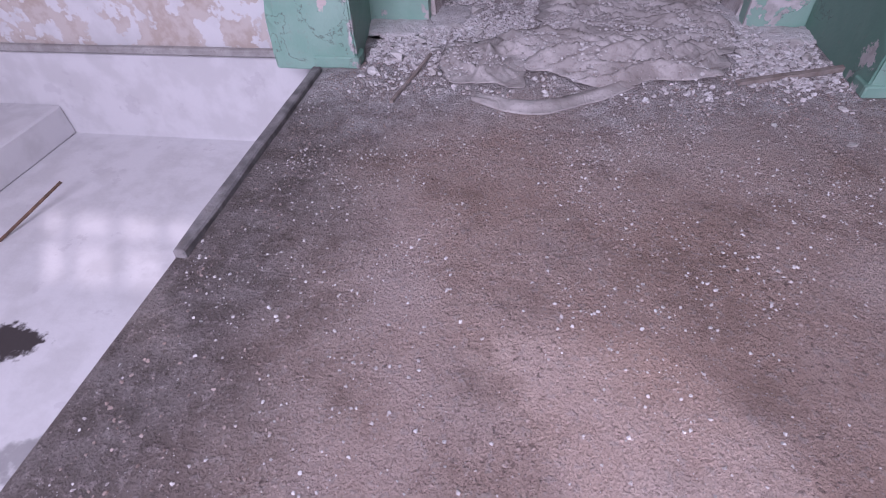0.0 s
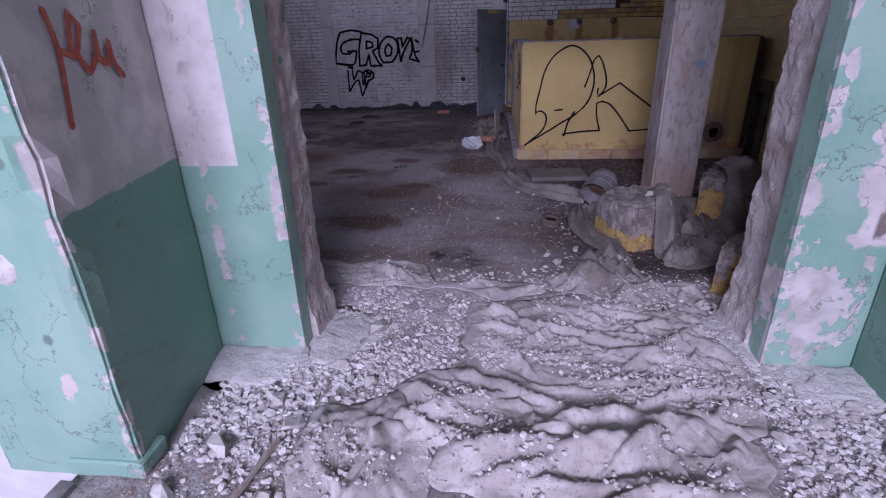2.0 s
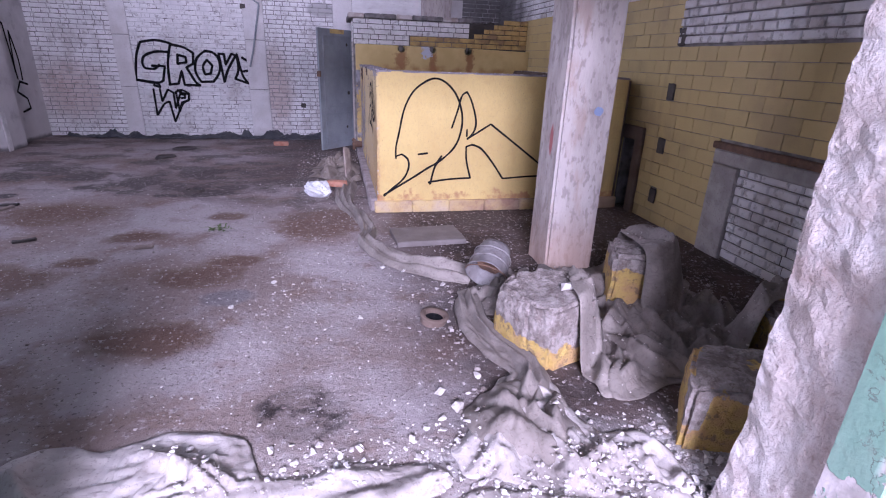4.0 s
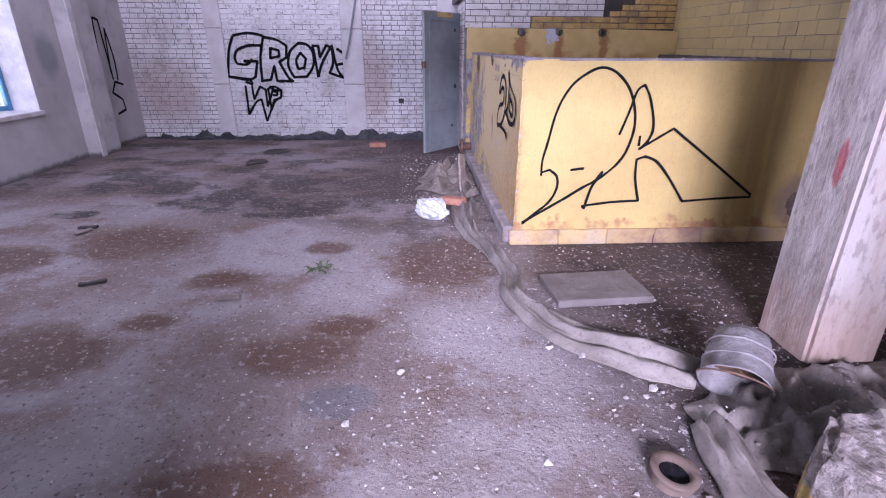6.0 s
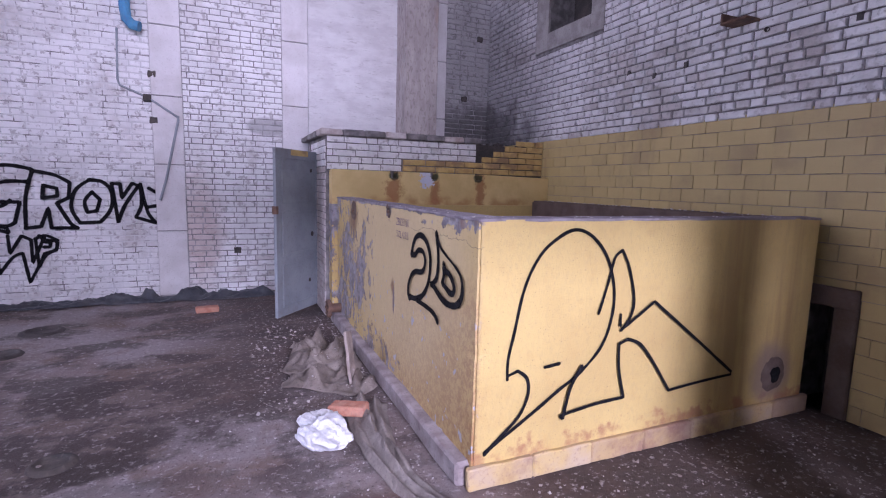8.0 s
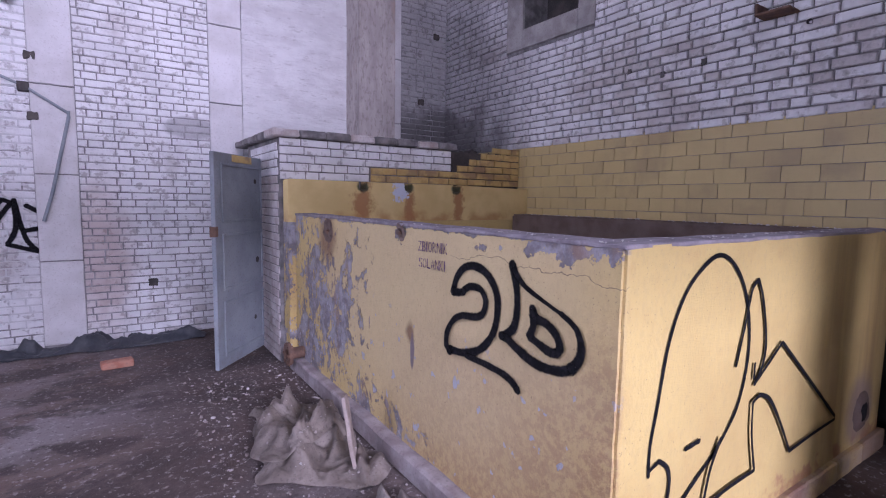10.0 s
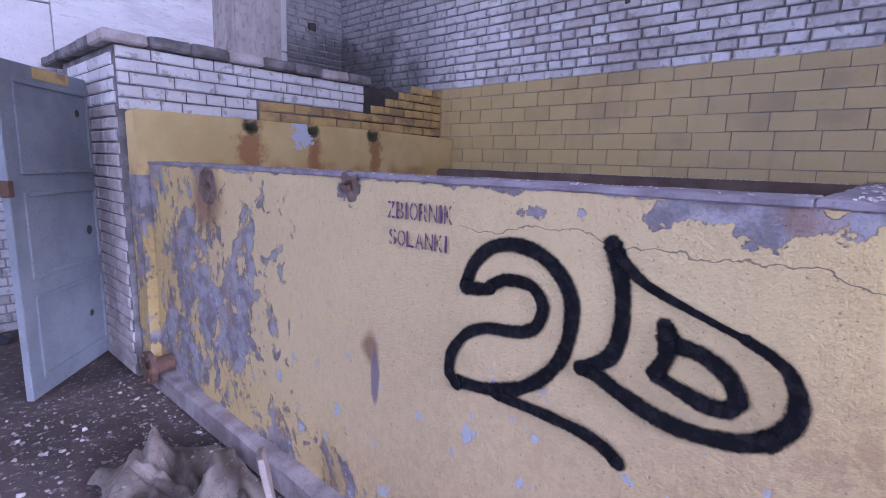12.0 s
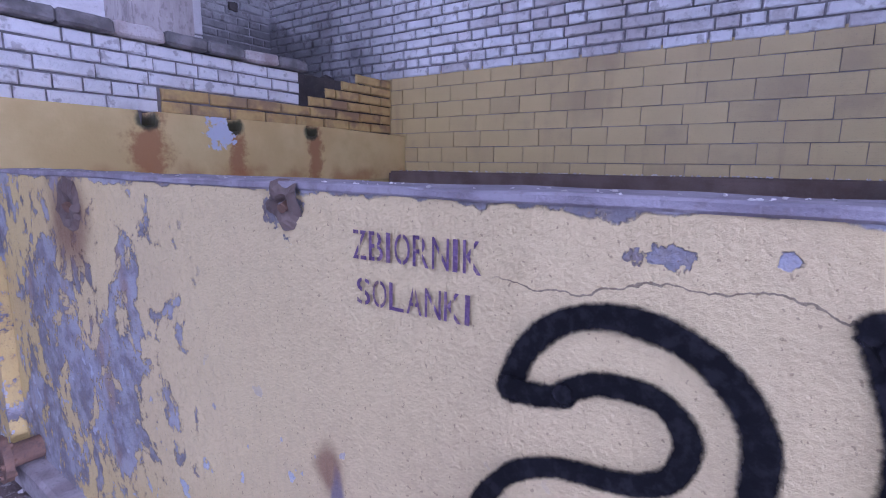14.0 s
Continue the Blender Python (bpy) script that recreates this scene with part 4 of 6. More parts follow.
def courses(name, parent, origin, normal, runs, rows, w, h, joint, depth, bevel, material, near, seed, bond="stretcher", cap=300, rest_label=""):
    """Rows of bricks or tiles proud of a wall. origin: foot of the wall; runs(z) gives the stretches (s0, s1) along normal x up
    that a row fills; near(s, z) says whether a piece is an object of its own."""
    rng = random.Random(seed)
    nrm = Vector(normal)
    along = nrm.cross(Vector((0, 0, 1)))
    turn = Matrix((along, nrm, (0, 0, 1))).transposed().to_4x4()
    sizes = {"full": w, "half": (w - joint) / 2}
    protos = {(k, v): brick_mesh(name, sz, h, depth, bevel, material, seed + v) for k, sz in sizes.items() for v in range(4)}
    loose = 0.45 if depth < 0.012 else 1.1
    count, verts, faces = 0, [], []
    for r in range(rows):
        z = h / 2 + joint / 2 + r * (h + joint)
        kind = "half" if bond == "english" and r % 2 else "full"
        for s0, s1 in runs(z):
            s, first = s0, True
            while s < s1 - 0.03:
                k = kind if bond != "english" or rng.random() > 0.22 else ("half" if kind == "full" else "full")
                wide = sizes[k]
                if first and r % 2:
                    wide *= 0.5 if k == "full" else 0.75
                first = False
                wide = min(wide, s1 - s)
                mid, s = s + wide / 2, s + wide + joint
                if s1 - s < 0.03:
                    mid, wide = (mid - wide / 2 + s1) / 2, s1 - (mid - wide / 2)
                m = Matrix.Translation(Vector(origin) + along * mid + Vector((0, 0, z)) + nrm * rng.uniform(-loose, loose) * 0.004) @ turn @ pose(0, 0, 0, rng.uniform(-loose, loose), rng.uniform(-loose, loose), rng.uniform(-loose, loose))
                m = m @ Matrix.Diagonal((wide / sizes[k], 1, 1, 1))
                me = protos[k, rng.randrange(4)]
                if count < cap and near(mid, z):
                    ob = new(name, me)
                    ob.parent = parent
                    ob.matrix_basis = m
                    count += 1
                else:
                    base = len(verts)
                    verts += [tuple(m @ v.co) for v in me.vertices]
                    faces += [[base + i for i in p.vertices] for p in me.polygons]
    if verts:
        me = bpy.data.meshes.new(name + "_rows")
        me.from_pydata(verts, [], faces)
        me.materials.append(material)
        ob = tagged(new(name + "_rows", me), rest_label, kind="stuff")
        ob.parent = parent


def without(s0, s1, gaps):
    """The stretches left of s0..s1 when the gaps (a, b) are taken out."""
    out = []
    for a, b in sorted(gaps):
        if a > s0:
            out.append((s0, min(a, s1)))
        s0 = max(s0, b)
    return out + [(s0, s1)] if s0 < s1 else out


def wall_with_holes(name, axis, at, thick, a0, a1, z0, z1, holes, material, label):
    """A wall across axis ('x' or 'y') from at to at + thick, with openings (a0, a1, z0, z1) through it."""
    bm = bmesh.new()
    cols = sorted({a0, a1, *[v for h in holes for v in h[:2]]})
    rows = sorted({z0, z1, *[v for h in holes for v in h[2:]]})
    for p, q in zip(cols, cols[1:]):
        for r, s in zip(rows, rows[1:]):
            if any(h[0] <= p and q <= h[1] and h[2] <= r and s <= h[3] for h in holes):
                continue
            if axis == "x":
                box(at, at + thick, p, q, r, s, bm=bm)
            else:
                box(p, q, at, at + thick, r, s, bm=bm)
    bmesh.ops.remove_doubles(bm, verts=bm.verts[:], dist=0.0005)
    seen = {}
    for f in bm.faces:
        seen.setdefault(tuple(round(c, 3) for c in f.calc_center_median()), []).append(f)
    bmesh.ops.delete(bm, geom=[f for fs in seen.values() if len(fs) > 1 for f in fs], context="FACES")
    return tagged(link_mesh(name, bm, material), label, "wall", kind="structure")


def flat_floor(x, y):
    return 0.0


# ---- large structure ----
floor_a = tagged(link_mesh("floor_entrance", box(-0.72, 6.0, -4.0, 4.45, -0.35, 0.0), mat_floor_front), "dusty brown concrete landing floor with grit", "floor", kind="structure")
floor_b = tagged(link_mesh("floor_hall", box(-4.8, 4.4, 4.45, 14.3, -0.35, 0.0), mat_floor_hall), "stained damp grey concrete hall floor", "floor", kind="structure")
floor_c = tagged(link_mesh("floor_pit", box(-6.0, -0.72, -4.0, 4.3, -1.25, -0.9), mat_pit), "white dusty floor of the lower level", "floor", kind="structure")
rim = box(-0.735, -0.675, 1.62, 3.36, -0.30, 0.035, 0.008)
wear(rim, 0.15, 0.01, 6)
tagged(link_mesh("trim_floor_edge", rim, mat_mortar), "broken dark concrete rim along the floor edge", "kerb", kind="structure")

wall_north = wall_with_holes("wall_north", "y", 13.86, 0.4, -4.8, 4.4, -0.3, 6.0, [], mat_mortar_pale, "white painted brick end wall with concrete strips")
wall_east = wall_with_holes("wall_east", "x", 4.0, 0.4, 4.65, 13.86, -0.3, 6.0, [(11.35, 12.2, 3.58, 4.6), (8.5, 8.74, 0.0, 0.78)], mat_mortar, "side wall with yellow tiles below white brick")
wall_west = wall_with_holes("wall_west", "x", -4.7, 0.45, 4.65, 13.86, -0.3, 6.0, [(8.6, 11.5, 0.72, 5.4), (5.0, 7.9, 0.72, 5.4)], mat_west, "stained grey plaster wall with tall windows")
# The upper opening is added, unseen, only to carry the fill lamp's light.
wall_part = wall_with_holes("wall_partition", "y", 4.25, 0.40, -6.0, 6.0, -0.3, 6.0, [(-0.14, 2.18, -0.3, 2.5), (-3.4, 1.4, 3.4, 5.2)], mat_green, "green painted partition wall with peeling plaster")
tagged(link_mesh("ceiling_hall", box(-4.8, 4.4, 4.65, 14.3, 6.0, 6.3), mat_ceiling), "grey concrete ceiling", "ceiling", kind="structure")
tagged(link_mesh("ceiling_entrance", box(-6.0, 6.0, -4.4, 4.25, 5.7, 6.0), mat_ceiling), "grey concrete ceiling", "ceiling", kind="structure")
# The two smaller high openings are unseen, added to place the sun patches.
wall_with_holes("wall_south", "y", -4.4, 0.4, -6.0, 6.0, -1.25, 5.7, [(-3.4, 2.0, 1.9, 5.4), (2.28, 3.75, 4.70, 5.66), (4.5, 5.5, 4.2, 5.3)], mat_plaster, "white plastered wall with a wide window opening")
wall_with_holes("wall_pit_west", "x", -6.0, 0.5, -4.0, 4.25, -1.25, 5.7, [(-0.9, 0.9, 0.3, 3.4), (1.2, 3.0, 0.3, 3.4)], mat_pit, "white plastered wall with window openings")
wall_with_holes("wall_entrance_east", "x", 5.6, 0.4, -4.0, 4.25, -0.3, 5.7, [], mat_plaster, "white plastered wall")
wall_with_holes("wall_pit_north", "y", 3.9, 0.35, -5.5, -0.97, -1.25, 5.7, [], mat_pit, "white wall with flaking plaster above the lower level")
led = box(-5.5, -0.97, 3.84, 3.90, -0.13, -0.075, 0.01)
wear(led, 0.12, 0.006, 7)
tagged(link_mesh("trim_pit_ledge", led, mat_concrete), "dirty concrete ledge along the white wall", "ledge", kind="structure")
bench = tagged(link_mesh("trim_pit_step", box(-5.5, -3.4, 1.2, 3.9, -0.9, -0.62, 0.015), mat_pit), "low white plastered step", "step", kind="structure")


def pier(name, x0, x1, y0, splay0, splay1, label):
    """A pier whose sides lean by splay towards the wall."""
    bm = box(x0, x1, y0, 4.249, -0.02, 5.7, 0.012, segments=2)
    for v in bm.verts:
        k = max(0.0, (v.co.y - y0) / (4.249 - y0))
        v.co.x += (splay1 if v.co.x > (x0 + x1) / 2 else splay0) * k
    bmesh.ops.subdivide_edges(bm, edges=[e for e in bm.edges if abs(e.verts[0].co.z - e.verts[1].co.z) > 1], cuts=70)
    bmesh.ops.subdivide_edges(bm, edges=[e for e in bm.edges if e.calc_length() > 0.3], cuts=8, use_grid_fill=True)
    for v in bm.verts:
        chip = max(0.0, noise.noise(v.co * 6) - 0.1) * 0.06 + max(0.0, noise.noise(v.co * 19)) * 0.03
        edge = min(abs(v.co.x - x0), abs(v.co.x - x1)) < 0.02 and v.co.y < y0 + 0.03
        v.co += noise.noise_vector(v.co / 0.2) * 0.004
        if edge:
            v.co.y += chip
            v.co.x += chip * (0.6 if v.co.x < (x0 + x1) / 2 else -0.6)
    return tagged(link_mesh(name, bm, mat_green), label, "pier", kind="structure")


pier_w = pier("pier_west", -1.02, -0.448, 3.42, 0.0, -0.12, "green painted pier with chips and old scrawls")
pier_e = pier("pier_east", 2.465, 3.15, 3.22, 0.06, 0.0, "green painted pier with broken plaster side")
part("skirting", wear(box(-0.74, -0.438, 3.404, 3.56, 0.0, 0.075, 0.008), 0.1, 0.005, 4), mat_green, pier_w)
part("skirting", wear(box(2.455, 3.16, 3.204, 3.36, 0.0, 0.07, 0.008), 0.1, 0.005, 4), mat_green, pier_e)


bm = wear(lathe([(0.0, -0.01), (0.03, -0.006), (0.05, 0.006), (0.075, 0.004), (0.09, -0.004)], 20, m=pose(2.50, 3.222, 0.98, 90)), 0.04, 0.018, 0, 2)
boss = part("broken_anchor", bm, mat_niche, pier_e, "crumbled hole with a rusty anchor")
part("anchor_hook", pipe([(2.50, 3.23, 0.99), (2.51, 3.17, 1.0), (2.55, 3.15, 0.995), (2.57, 3.17, 0.97)], 0.009, 8), mat_metal_rust, boss, "rusty bent hook")
part("plaster_scar", wear(lathe([(0.0, 0.008), (0.022, 0.012), (0.045, 0.006), (0.06, -0.006)], 18, m=pose(-0.70, 3.421, 0.856, 90)), 0.035, 0.014, 0, 5), mat_chip, pier_w, "pale broken plaster scar")


def jamb(name, x0, x1, y0, y1, out, material, seed, label):
    """A broken edge of masonry standing proud of the opening's side, ragged in depth."""
    bm = bmesh.new()
    rows, cols = 90, 9
    grid = []
    for i in range(rows + 1):
        z = 2.5 * i / rows
        line = []
        for k in range(cols + 1):
            y = y0 + (y1 - y0) * k / cols
            flare = max(0, 0.30 - z) * 0.22
            n = noise.noise(Vector((z * 6, y * 8, seed))) * 0.016 + noise.noise(Vector((z * 19, y * 20, seed + 5))) * 0.010
            course = 0.006 * (1 if int(z / 0.078) % 2 else 0)
            line.append(bm.verts.new((x0 + out * (0.006 + max(0, 0.022 + n + course + flare)), y, z)))
        grid.append(line)
    for a, b in zip(grid, grid[1:]):
        for k in range(cols):
            bm.faces.new((a[k], a[k + 1], b[k + 1], b[k]))
    for line_end in (0, cols):
        col = [g[line_end] for g in grid]
        back = [bm.verts.new((x0 - out * 0.02, v.co.y, v.co.z)) for v in col]
        for k in range(rows):
            bm.faces.new((col[k], col[k + 1], back[k + 1], back[k]))
    bmesh.ops.recalc_face_normals(bm, faces=bm.faces[:])
    ob = link_mesh(name, bm, material, wall_part, label)
    return ob


mat_broken = plain("broken_brick_and_plaster", (0.48, 0.42, 0.40), (0.60, 0.56, 0.55), scale=9, dirt=(0.30, 0.21, 0.18), dirty=0.6, bump=0.9)
jamb("broken_jamb", -0.16, 0, 4.36, 4.655, 1, mat_broken, 3.0, "ragged broken plaster edge")
jamb("broken_jamb", 2.19, 0, 4.38, 4.70, -1, mat_broken, 8.0, "ragged broken brick edge")
part("rebate", wear(box(-0.15, -0.115, 4.246, 4.37, 0.0, 2.5), 0.2, 0.006, 8), mat_green, wall_part)
part("rebate", wear(box(2.125, 2.185, 4.246, 4.39, 0.0, 2.5), 0.2, 0.006, 8), mat_green, wall_part)

# west wall: pilaster, window reveals and frames
bm = box(-4.26, -4.06, 12.2, 12.7, 0.0, 6.0, 0.012, segments=2)
tagged(link_mesh("pilaster", wear(bm, 0.3, 0.006, 8), mat_west), "grey plastered pilaster with a pale edge", "pilaster", kind="structure")
tagged(link_mesh("trim_west_edge", box(-4.065, -4.045, 12.19, 12.30, 0.0, 6.0, 0.006), mat_plaster), "pale corner strip of the pilaster", "trim", kind="structure")


def tall_window(name, y0, y1, z0, z1):
    ob = tagged(new(name), "tall blue framed window in a white reveal", "window", kind="structure")
    for a, b, c, d in ((y0, y0 + 0.004, z0, z1), (y1 - 0.004, y1, z0, z1), (y0, y1, z1 - 0.004, z1)):
        part("reveal", box(-4.66, -4.252, a, b, c, d), mat_plaster, ob)
    part("window_sill", box(-4.68, -4.21, y0 - 0.03, y1 + 0.03, z0 - 0.05, z0 + 0.006, 0.008), mat_plaster, ob, "dirty white sill")
    frame_bm = bmesh.new()
    n = 4
    for k in range(n + 1):
        y = y0 + 0.03 + (y1 - y0 - 0.06) * k / n
        box(-4.62, -4.56, y - 0.028, y + 0.028, z0 + 0.0065, z1 - 0.005, 0.006, bm=frame_bm)
    for k in range(4):
        z = z0 + 0.04 + (z1 - z0 - 0.08) * k / 3
        box(-4.615, -4.565, y0 + 0.005, y1 - 0.005, z - 0.026, z + 0.026, 0.006, bm=frame_bm)
    part("window_frame", frame_bm, mat_blue, ob, "blue painted wooden frame")
    for k in range(n):
        ya = y0 + 0.03 + (y1 - y0 - 0.06) * k / n
        pane = part("pane", box(-4.592, -4.588, ya + 0.028, ya + (y1 - y0 - 0.06) / n - 0.028, z0 + 0.06, z1 - 0.06), mat_glass, ob)
        pane.visible_shadow = False


tall_window("window_1", 8.6, 11.5, 0.72, 5.4)
tall_window("window_2", 5.0, 7.9, 0.72, 5.4)


def grid_window(name, y0, y1, z0, z1, n, rows):
    ob = tagged(new(name), "metal framed window of the lower level", "window", kind="structure")
    bm = bmesh.new()
    for k in range(n + 1):
        y = y0 + (y1 - y0) * k / n
        box(-5.80, -5.75, y - 0.03, y + 0.03, z0, z1, bm=bm)
    for k in range(rows + 1):
        z = z0 + (z1 - z0) * k / rows
        box(-5.79, -5.76, y0, y1, z - 0.03, z + 0.03, bm=bm)
    part("window_frame", bm, mat_concrete, ob)


# Unseen window, added so that barred sunlight falls on the pit floor.
bars = tagged(new("window_6"), "unseen high window with dark glazing bars, added to shape the sun patch", "window", kind="structure")
for k in range(5):
    part("glazing_bar", box(2.28 + k * 0.367 - 0.025, 2.28 + k * 0.367 + 0.025, -4.25, -4.2, 4.70, 5.66), mat_concrete, bars)
part("glazing_bar", box(2.28, 3.75, -4.24, -4.21, 5.22, 5.27), mat_concrete, bars)
grid_window("window_3", -0.9, 0.9, 0.3, 3.4, 3, 4)
grid_window("window_4", 1.2, 3.0, 0.3, 3.4, 3, 4)

# columns
bm = box(2.345, 2.735, 6.88, 7.245, -0.01, 6.0, 0.02, segments=2)
tagged(link_mesh("column", wear(bm, 0.12, 0.007, 14), mat_column), "rough pale concrete column standing among debris", "column", kind="structure")
bm = box(2.43, 2.93, 13.42, 13.86, 2.16, 6.0, 0.02, segments=2)
tagged(link_mesh("column_far", wear(bm, 0.2, 0.006, 10), mat_column), "pale concrete column against the end wall", "column", kind="structure")

# concrete strips of the end wall
wash = Nodes("brushed_whitewash")
wc = wash.mix(wash.step(wash.noise(3, 6, 0.6, (1, 1, 2.5)), 0.36, 0.66), (0.74, 0.73, 0.735), (0.62, 0.60, 0.61))
wc = wash.mix(wash.math("MULTIPLY", wash.step(wash.noise(9, 6, 0.6, (1, 1, 4)), 0.58, 0.68), 0.5), wc, (0.42, 0.39, 0.39))
mat_wash = wash.done(wc, 0.85, ((wash.noise(9, 6, 0.6, (1, 1, 4.5)), 0.9, 0.03), (wash.noise(40, 4), 0.4, 0.005)))
mat_strip = plain("pale_concrete_strip", (0.60, 0.58, 0.58), (0.70, 0.68, 0.69), scale=3, dirty=0.3, dirt=(0.40, 0.36, 0.35))
for x0, x1 in ((-2.98, -2.70), (-0.80, -0.44), (0.78, 1.14), (2.93, 3.24)):
    z = 0.02
    while z < 6.0:
        top = min(z + 0.86, 6.0)
        bm = wear(box(x0 + 0.006, x1 - 0.006, 13.828, 13.861, z + 0.006, top - 0.006, 0.006), 0.12, 0.004, 3, x0)
        part("panel", bm, mat_strip, wall_north, "pale concrete strip block")
        z = top
part("panel", wear(box(1.14, 2.43, 13.835, 13.861, 1.9, 6.0), 0.3, 0.006, 12), mat_wash, wall_north, "rough whitewashed plaster field")

# ---- the brine tank ----
tank = tagged(new("brine_tank"), "yellow painted concrete brine tank with black graffiti", "tank")
TX0, TX1, TY0, TY1, TZ = 1.18, 3.85, 8.59, 12.04, 1.405


def slab_wall(x0, x1, y0, y1, z0, z1, cuts, amount):
    return wear(box(x0, x1, y0, y1, z0, z1, 0.018, segments=2), 0.25, amount, cuts, x0 + y0)


plan = [(TX0, TY0), (TX1, TY0), (TX1, TY0 + 0.17), (TX0 + 0.17, TY0 + 0.17), (TX0 + 0.17, 12.02), (TX0, 12.02)]
bm = bmesh.new()
low, high = [bm.verts.new((x, y, 0.0)) for x, y in plan], [bm.verts.new((x, y, TZ)) for x, y in plan]
for k in range(6):
    bm.faces.new((low[k], low[(k + 1) % 6], high[(k + 1) % 6], high[k]))
bm.faces.new((high[0], high[1], high[2], high[3]))
bm.faces.new((high[0], high[3], high[4], high[5]))
bmesh.ops.recalc_face_normals(bm, faces=bm.faces[:])
corner = [e for e in bm.edges if all(abs(v.co.x - TX0) + abs(v.co.y - TY0) < 0.001 for v in e.verts)]
bmesh.ops.bevel(bm, geom=corner, offset=0.012, segments=2, affect="EDGES")
bmesh.ops.subdivide_edges(bm, edges=[e for e in bm.edges if e.calc_length() > 1.0], cuts=40, use_grid_fill=True)
for v in bm.verts:
    v.co += noise.noise_vector(v.co * 4) * 0.0014
    if v.co.z > TZ - 0.03:
        v.co.z -= max(0, noise.noise(v.co * 7)) * 0.015
    if abs(v.co.x - TX0) + abs(v.co.y - TY0) < 0.05:
        k = max(0, noise.noise(Vector((2, 5, v.co.z * 9)))) * 0.02
        v.co.x, v.co.y = v.co.x + k, v.co.y + k
part("wall", bm, mat_tank, tank, "yellow painted wall, flaking along its long side")
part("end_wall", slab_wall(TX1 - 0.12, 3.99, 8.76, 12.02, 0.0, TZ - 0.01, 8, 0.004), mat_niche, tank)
# Bottom is near-black: the shade of the tank's depth is in the colour.
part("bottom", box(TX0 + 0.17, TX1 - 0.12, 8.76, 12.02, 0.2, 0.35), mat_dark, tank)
mat_lip = plain("worn_violet_grey_rim", (0.20, 0.175, 0.20), (0.30, 0.27, 0.30), scale=10, dirt=(0.16, 0.12, 0.12))
for a in ((TX0 - 0.004, TX1 + 0.01, TY0 - 0.002, TY0 + 0.18), (TX0 - 0.006, TX0 + 0.18, TY0 + 0.182, 12.03)):
    part("rim", wear(box(*a, TZ - 0.012, TZ + 0.006, 0.004), 0.09, 0.005, 22), mat_lip, tank, "worn dark rim")
# foot of plinth tiles along the front, and a concrete kerb along the side
mat_plinth = plain("pale_yellow_plinth_tile", (0.54, 0.40, 0.17), (0.48, 0.38, 0.26), scale=5, rough=0.6, dirt=(0.24, 0.13, 0.10), dirty=0.95, vary=0.5)
for k in range(7):
    xa = 1.15 + k * 0.395
    part("plinth_tile", wear(box(xa, min(xa + 0.392, 3.9), 8.558, 8.60, 0.0, 0.125, 0.008), 0.12, 0.006, 4, k), mat_plinth, tank)
mat_kerb = plain("dark_stained_kerb", (0.24, 0.20, 0.20), (0.36, 0.32, 0.32), scale=7, dirt=(0.10, 0.08, 0.08), dirty=0.6)
part("kerb", wear(box(1.10, 1.20, 8.62, 12.0, 0.0, 0.135, 0.015), 0.14, 0.01, 12), mat_kerb, tank, "stained concrete kerb")
bm = wear(lathe([(0.125, 0.0), (0.10, 0.012), (0.075, 0.02), (0.055, 0.016), (0.05, 0.004), (0.0, 0.003)], 24, m=pose(3.52, 8.590, 0.32, 90)), 0.04, 0.012)
part("drain_surround", bm, mat_niche, tank, "crumbling rusty surround")
# A black disc, not a recess: the hole's darkness is its colour.
part("drain_hole", lathe([(0.06, 0.0), (0.05, 0.001), (0.0, 0.0015)], 18, m=pose(3.52, 8.572, 0.32, 90)), mat_hole_shade, tank, "dark drain hole")
bm = lathe([(0.0, 0.10), (0.04, 0.10), (0.045, 0.16), (0.10, 0.16), (0.10, 0.13), (0.05, 0.12), (0.05, 0.0)], 18, m=pose(1.19, 11.85, 0.19, 0, -90, 0))
flange = part("flange", bm, mat_metal_rust, tank, "rusty flanged pipe stub")
for k in range(6):
    a = k * math.tau / 6
    bolt = pipe([(1.02, 11.85 + 0.075 * math.cos(a), 0.19 + 0.075 * math.sin(a)), (1.075, 11.85 + 0.075 * math.cos(a), 0.19 + 0.075 * math.sin(a))], 0.013, 6)
    part("bolt", bolt, mat_metal_rust, flange)
for hy, hz, r in ((11.22, 1.30, 0.085), (10.08, 1.365, 0.05)):
    bm = wear(lathe([(0.0, -0.012), (r * 0.35, -0.008), (r * 0.6, 0.004), (r * 0.9, 0.006), (r * 1.15, -0.002)], 22, m=pose(1.176, hy, hz, 0, -90, 0)), 0.05, 0.022, 0, hy)
    crater = part("anchor_hole", bm, mat_niche, tank, "crumbled rusty hole at the tank's edge")
    part("anchor_stub", wear(pipe([(1.19, hy, hz), (1.165, hy - 0.006, hz - 0.01)], r * 0.22, 8), 0.02, 0.003), mat_metal_rust, crater)

# raised back wall with three notches, as one extruded outline
outline = [(1.12, 1.33), (3.985, 1.33), (3.985, 1.69), (3.02, 1.71)]
for cx in (2.94, 2.34, 1.84):
    outline += [(cx + 0.045, 1.71), (cx + 0.035, 1.64), (cx, 1.625), (cx - 0.035, 1.64), (cx - 0.045, 1.71)]
outline += [(1.135, 1.715), (1.12, 1.70)]
bm = bmesh.new()
front = [bm.verts.new((x, 12.04, z)) for x, z in outline]
back = [bm.verts.new((x, 12.19, z)) for x, z in outline]
bm.faces.new(front)
bm.faces.new(back[::-1])
for k in range(len(outline)):
    bm.faces.new((front[k], back[k], back[(k + 1) % len(outline)], front[(k + 1) % len(outline)]))
bmesh.ops.recalc_face_normals(bm, faces=bm.faces[:])
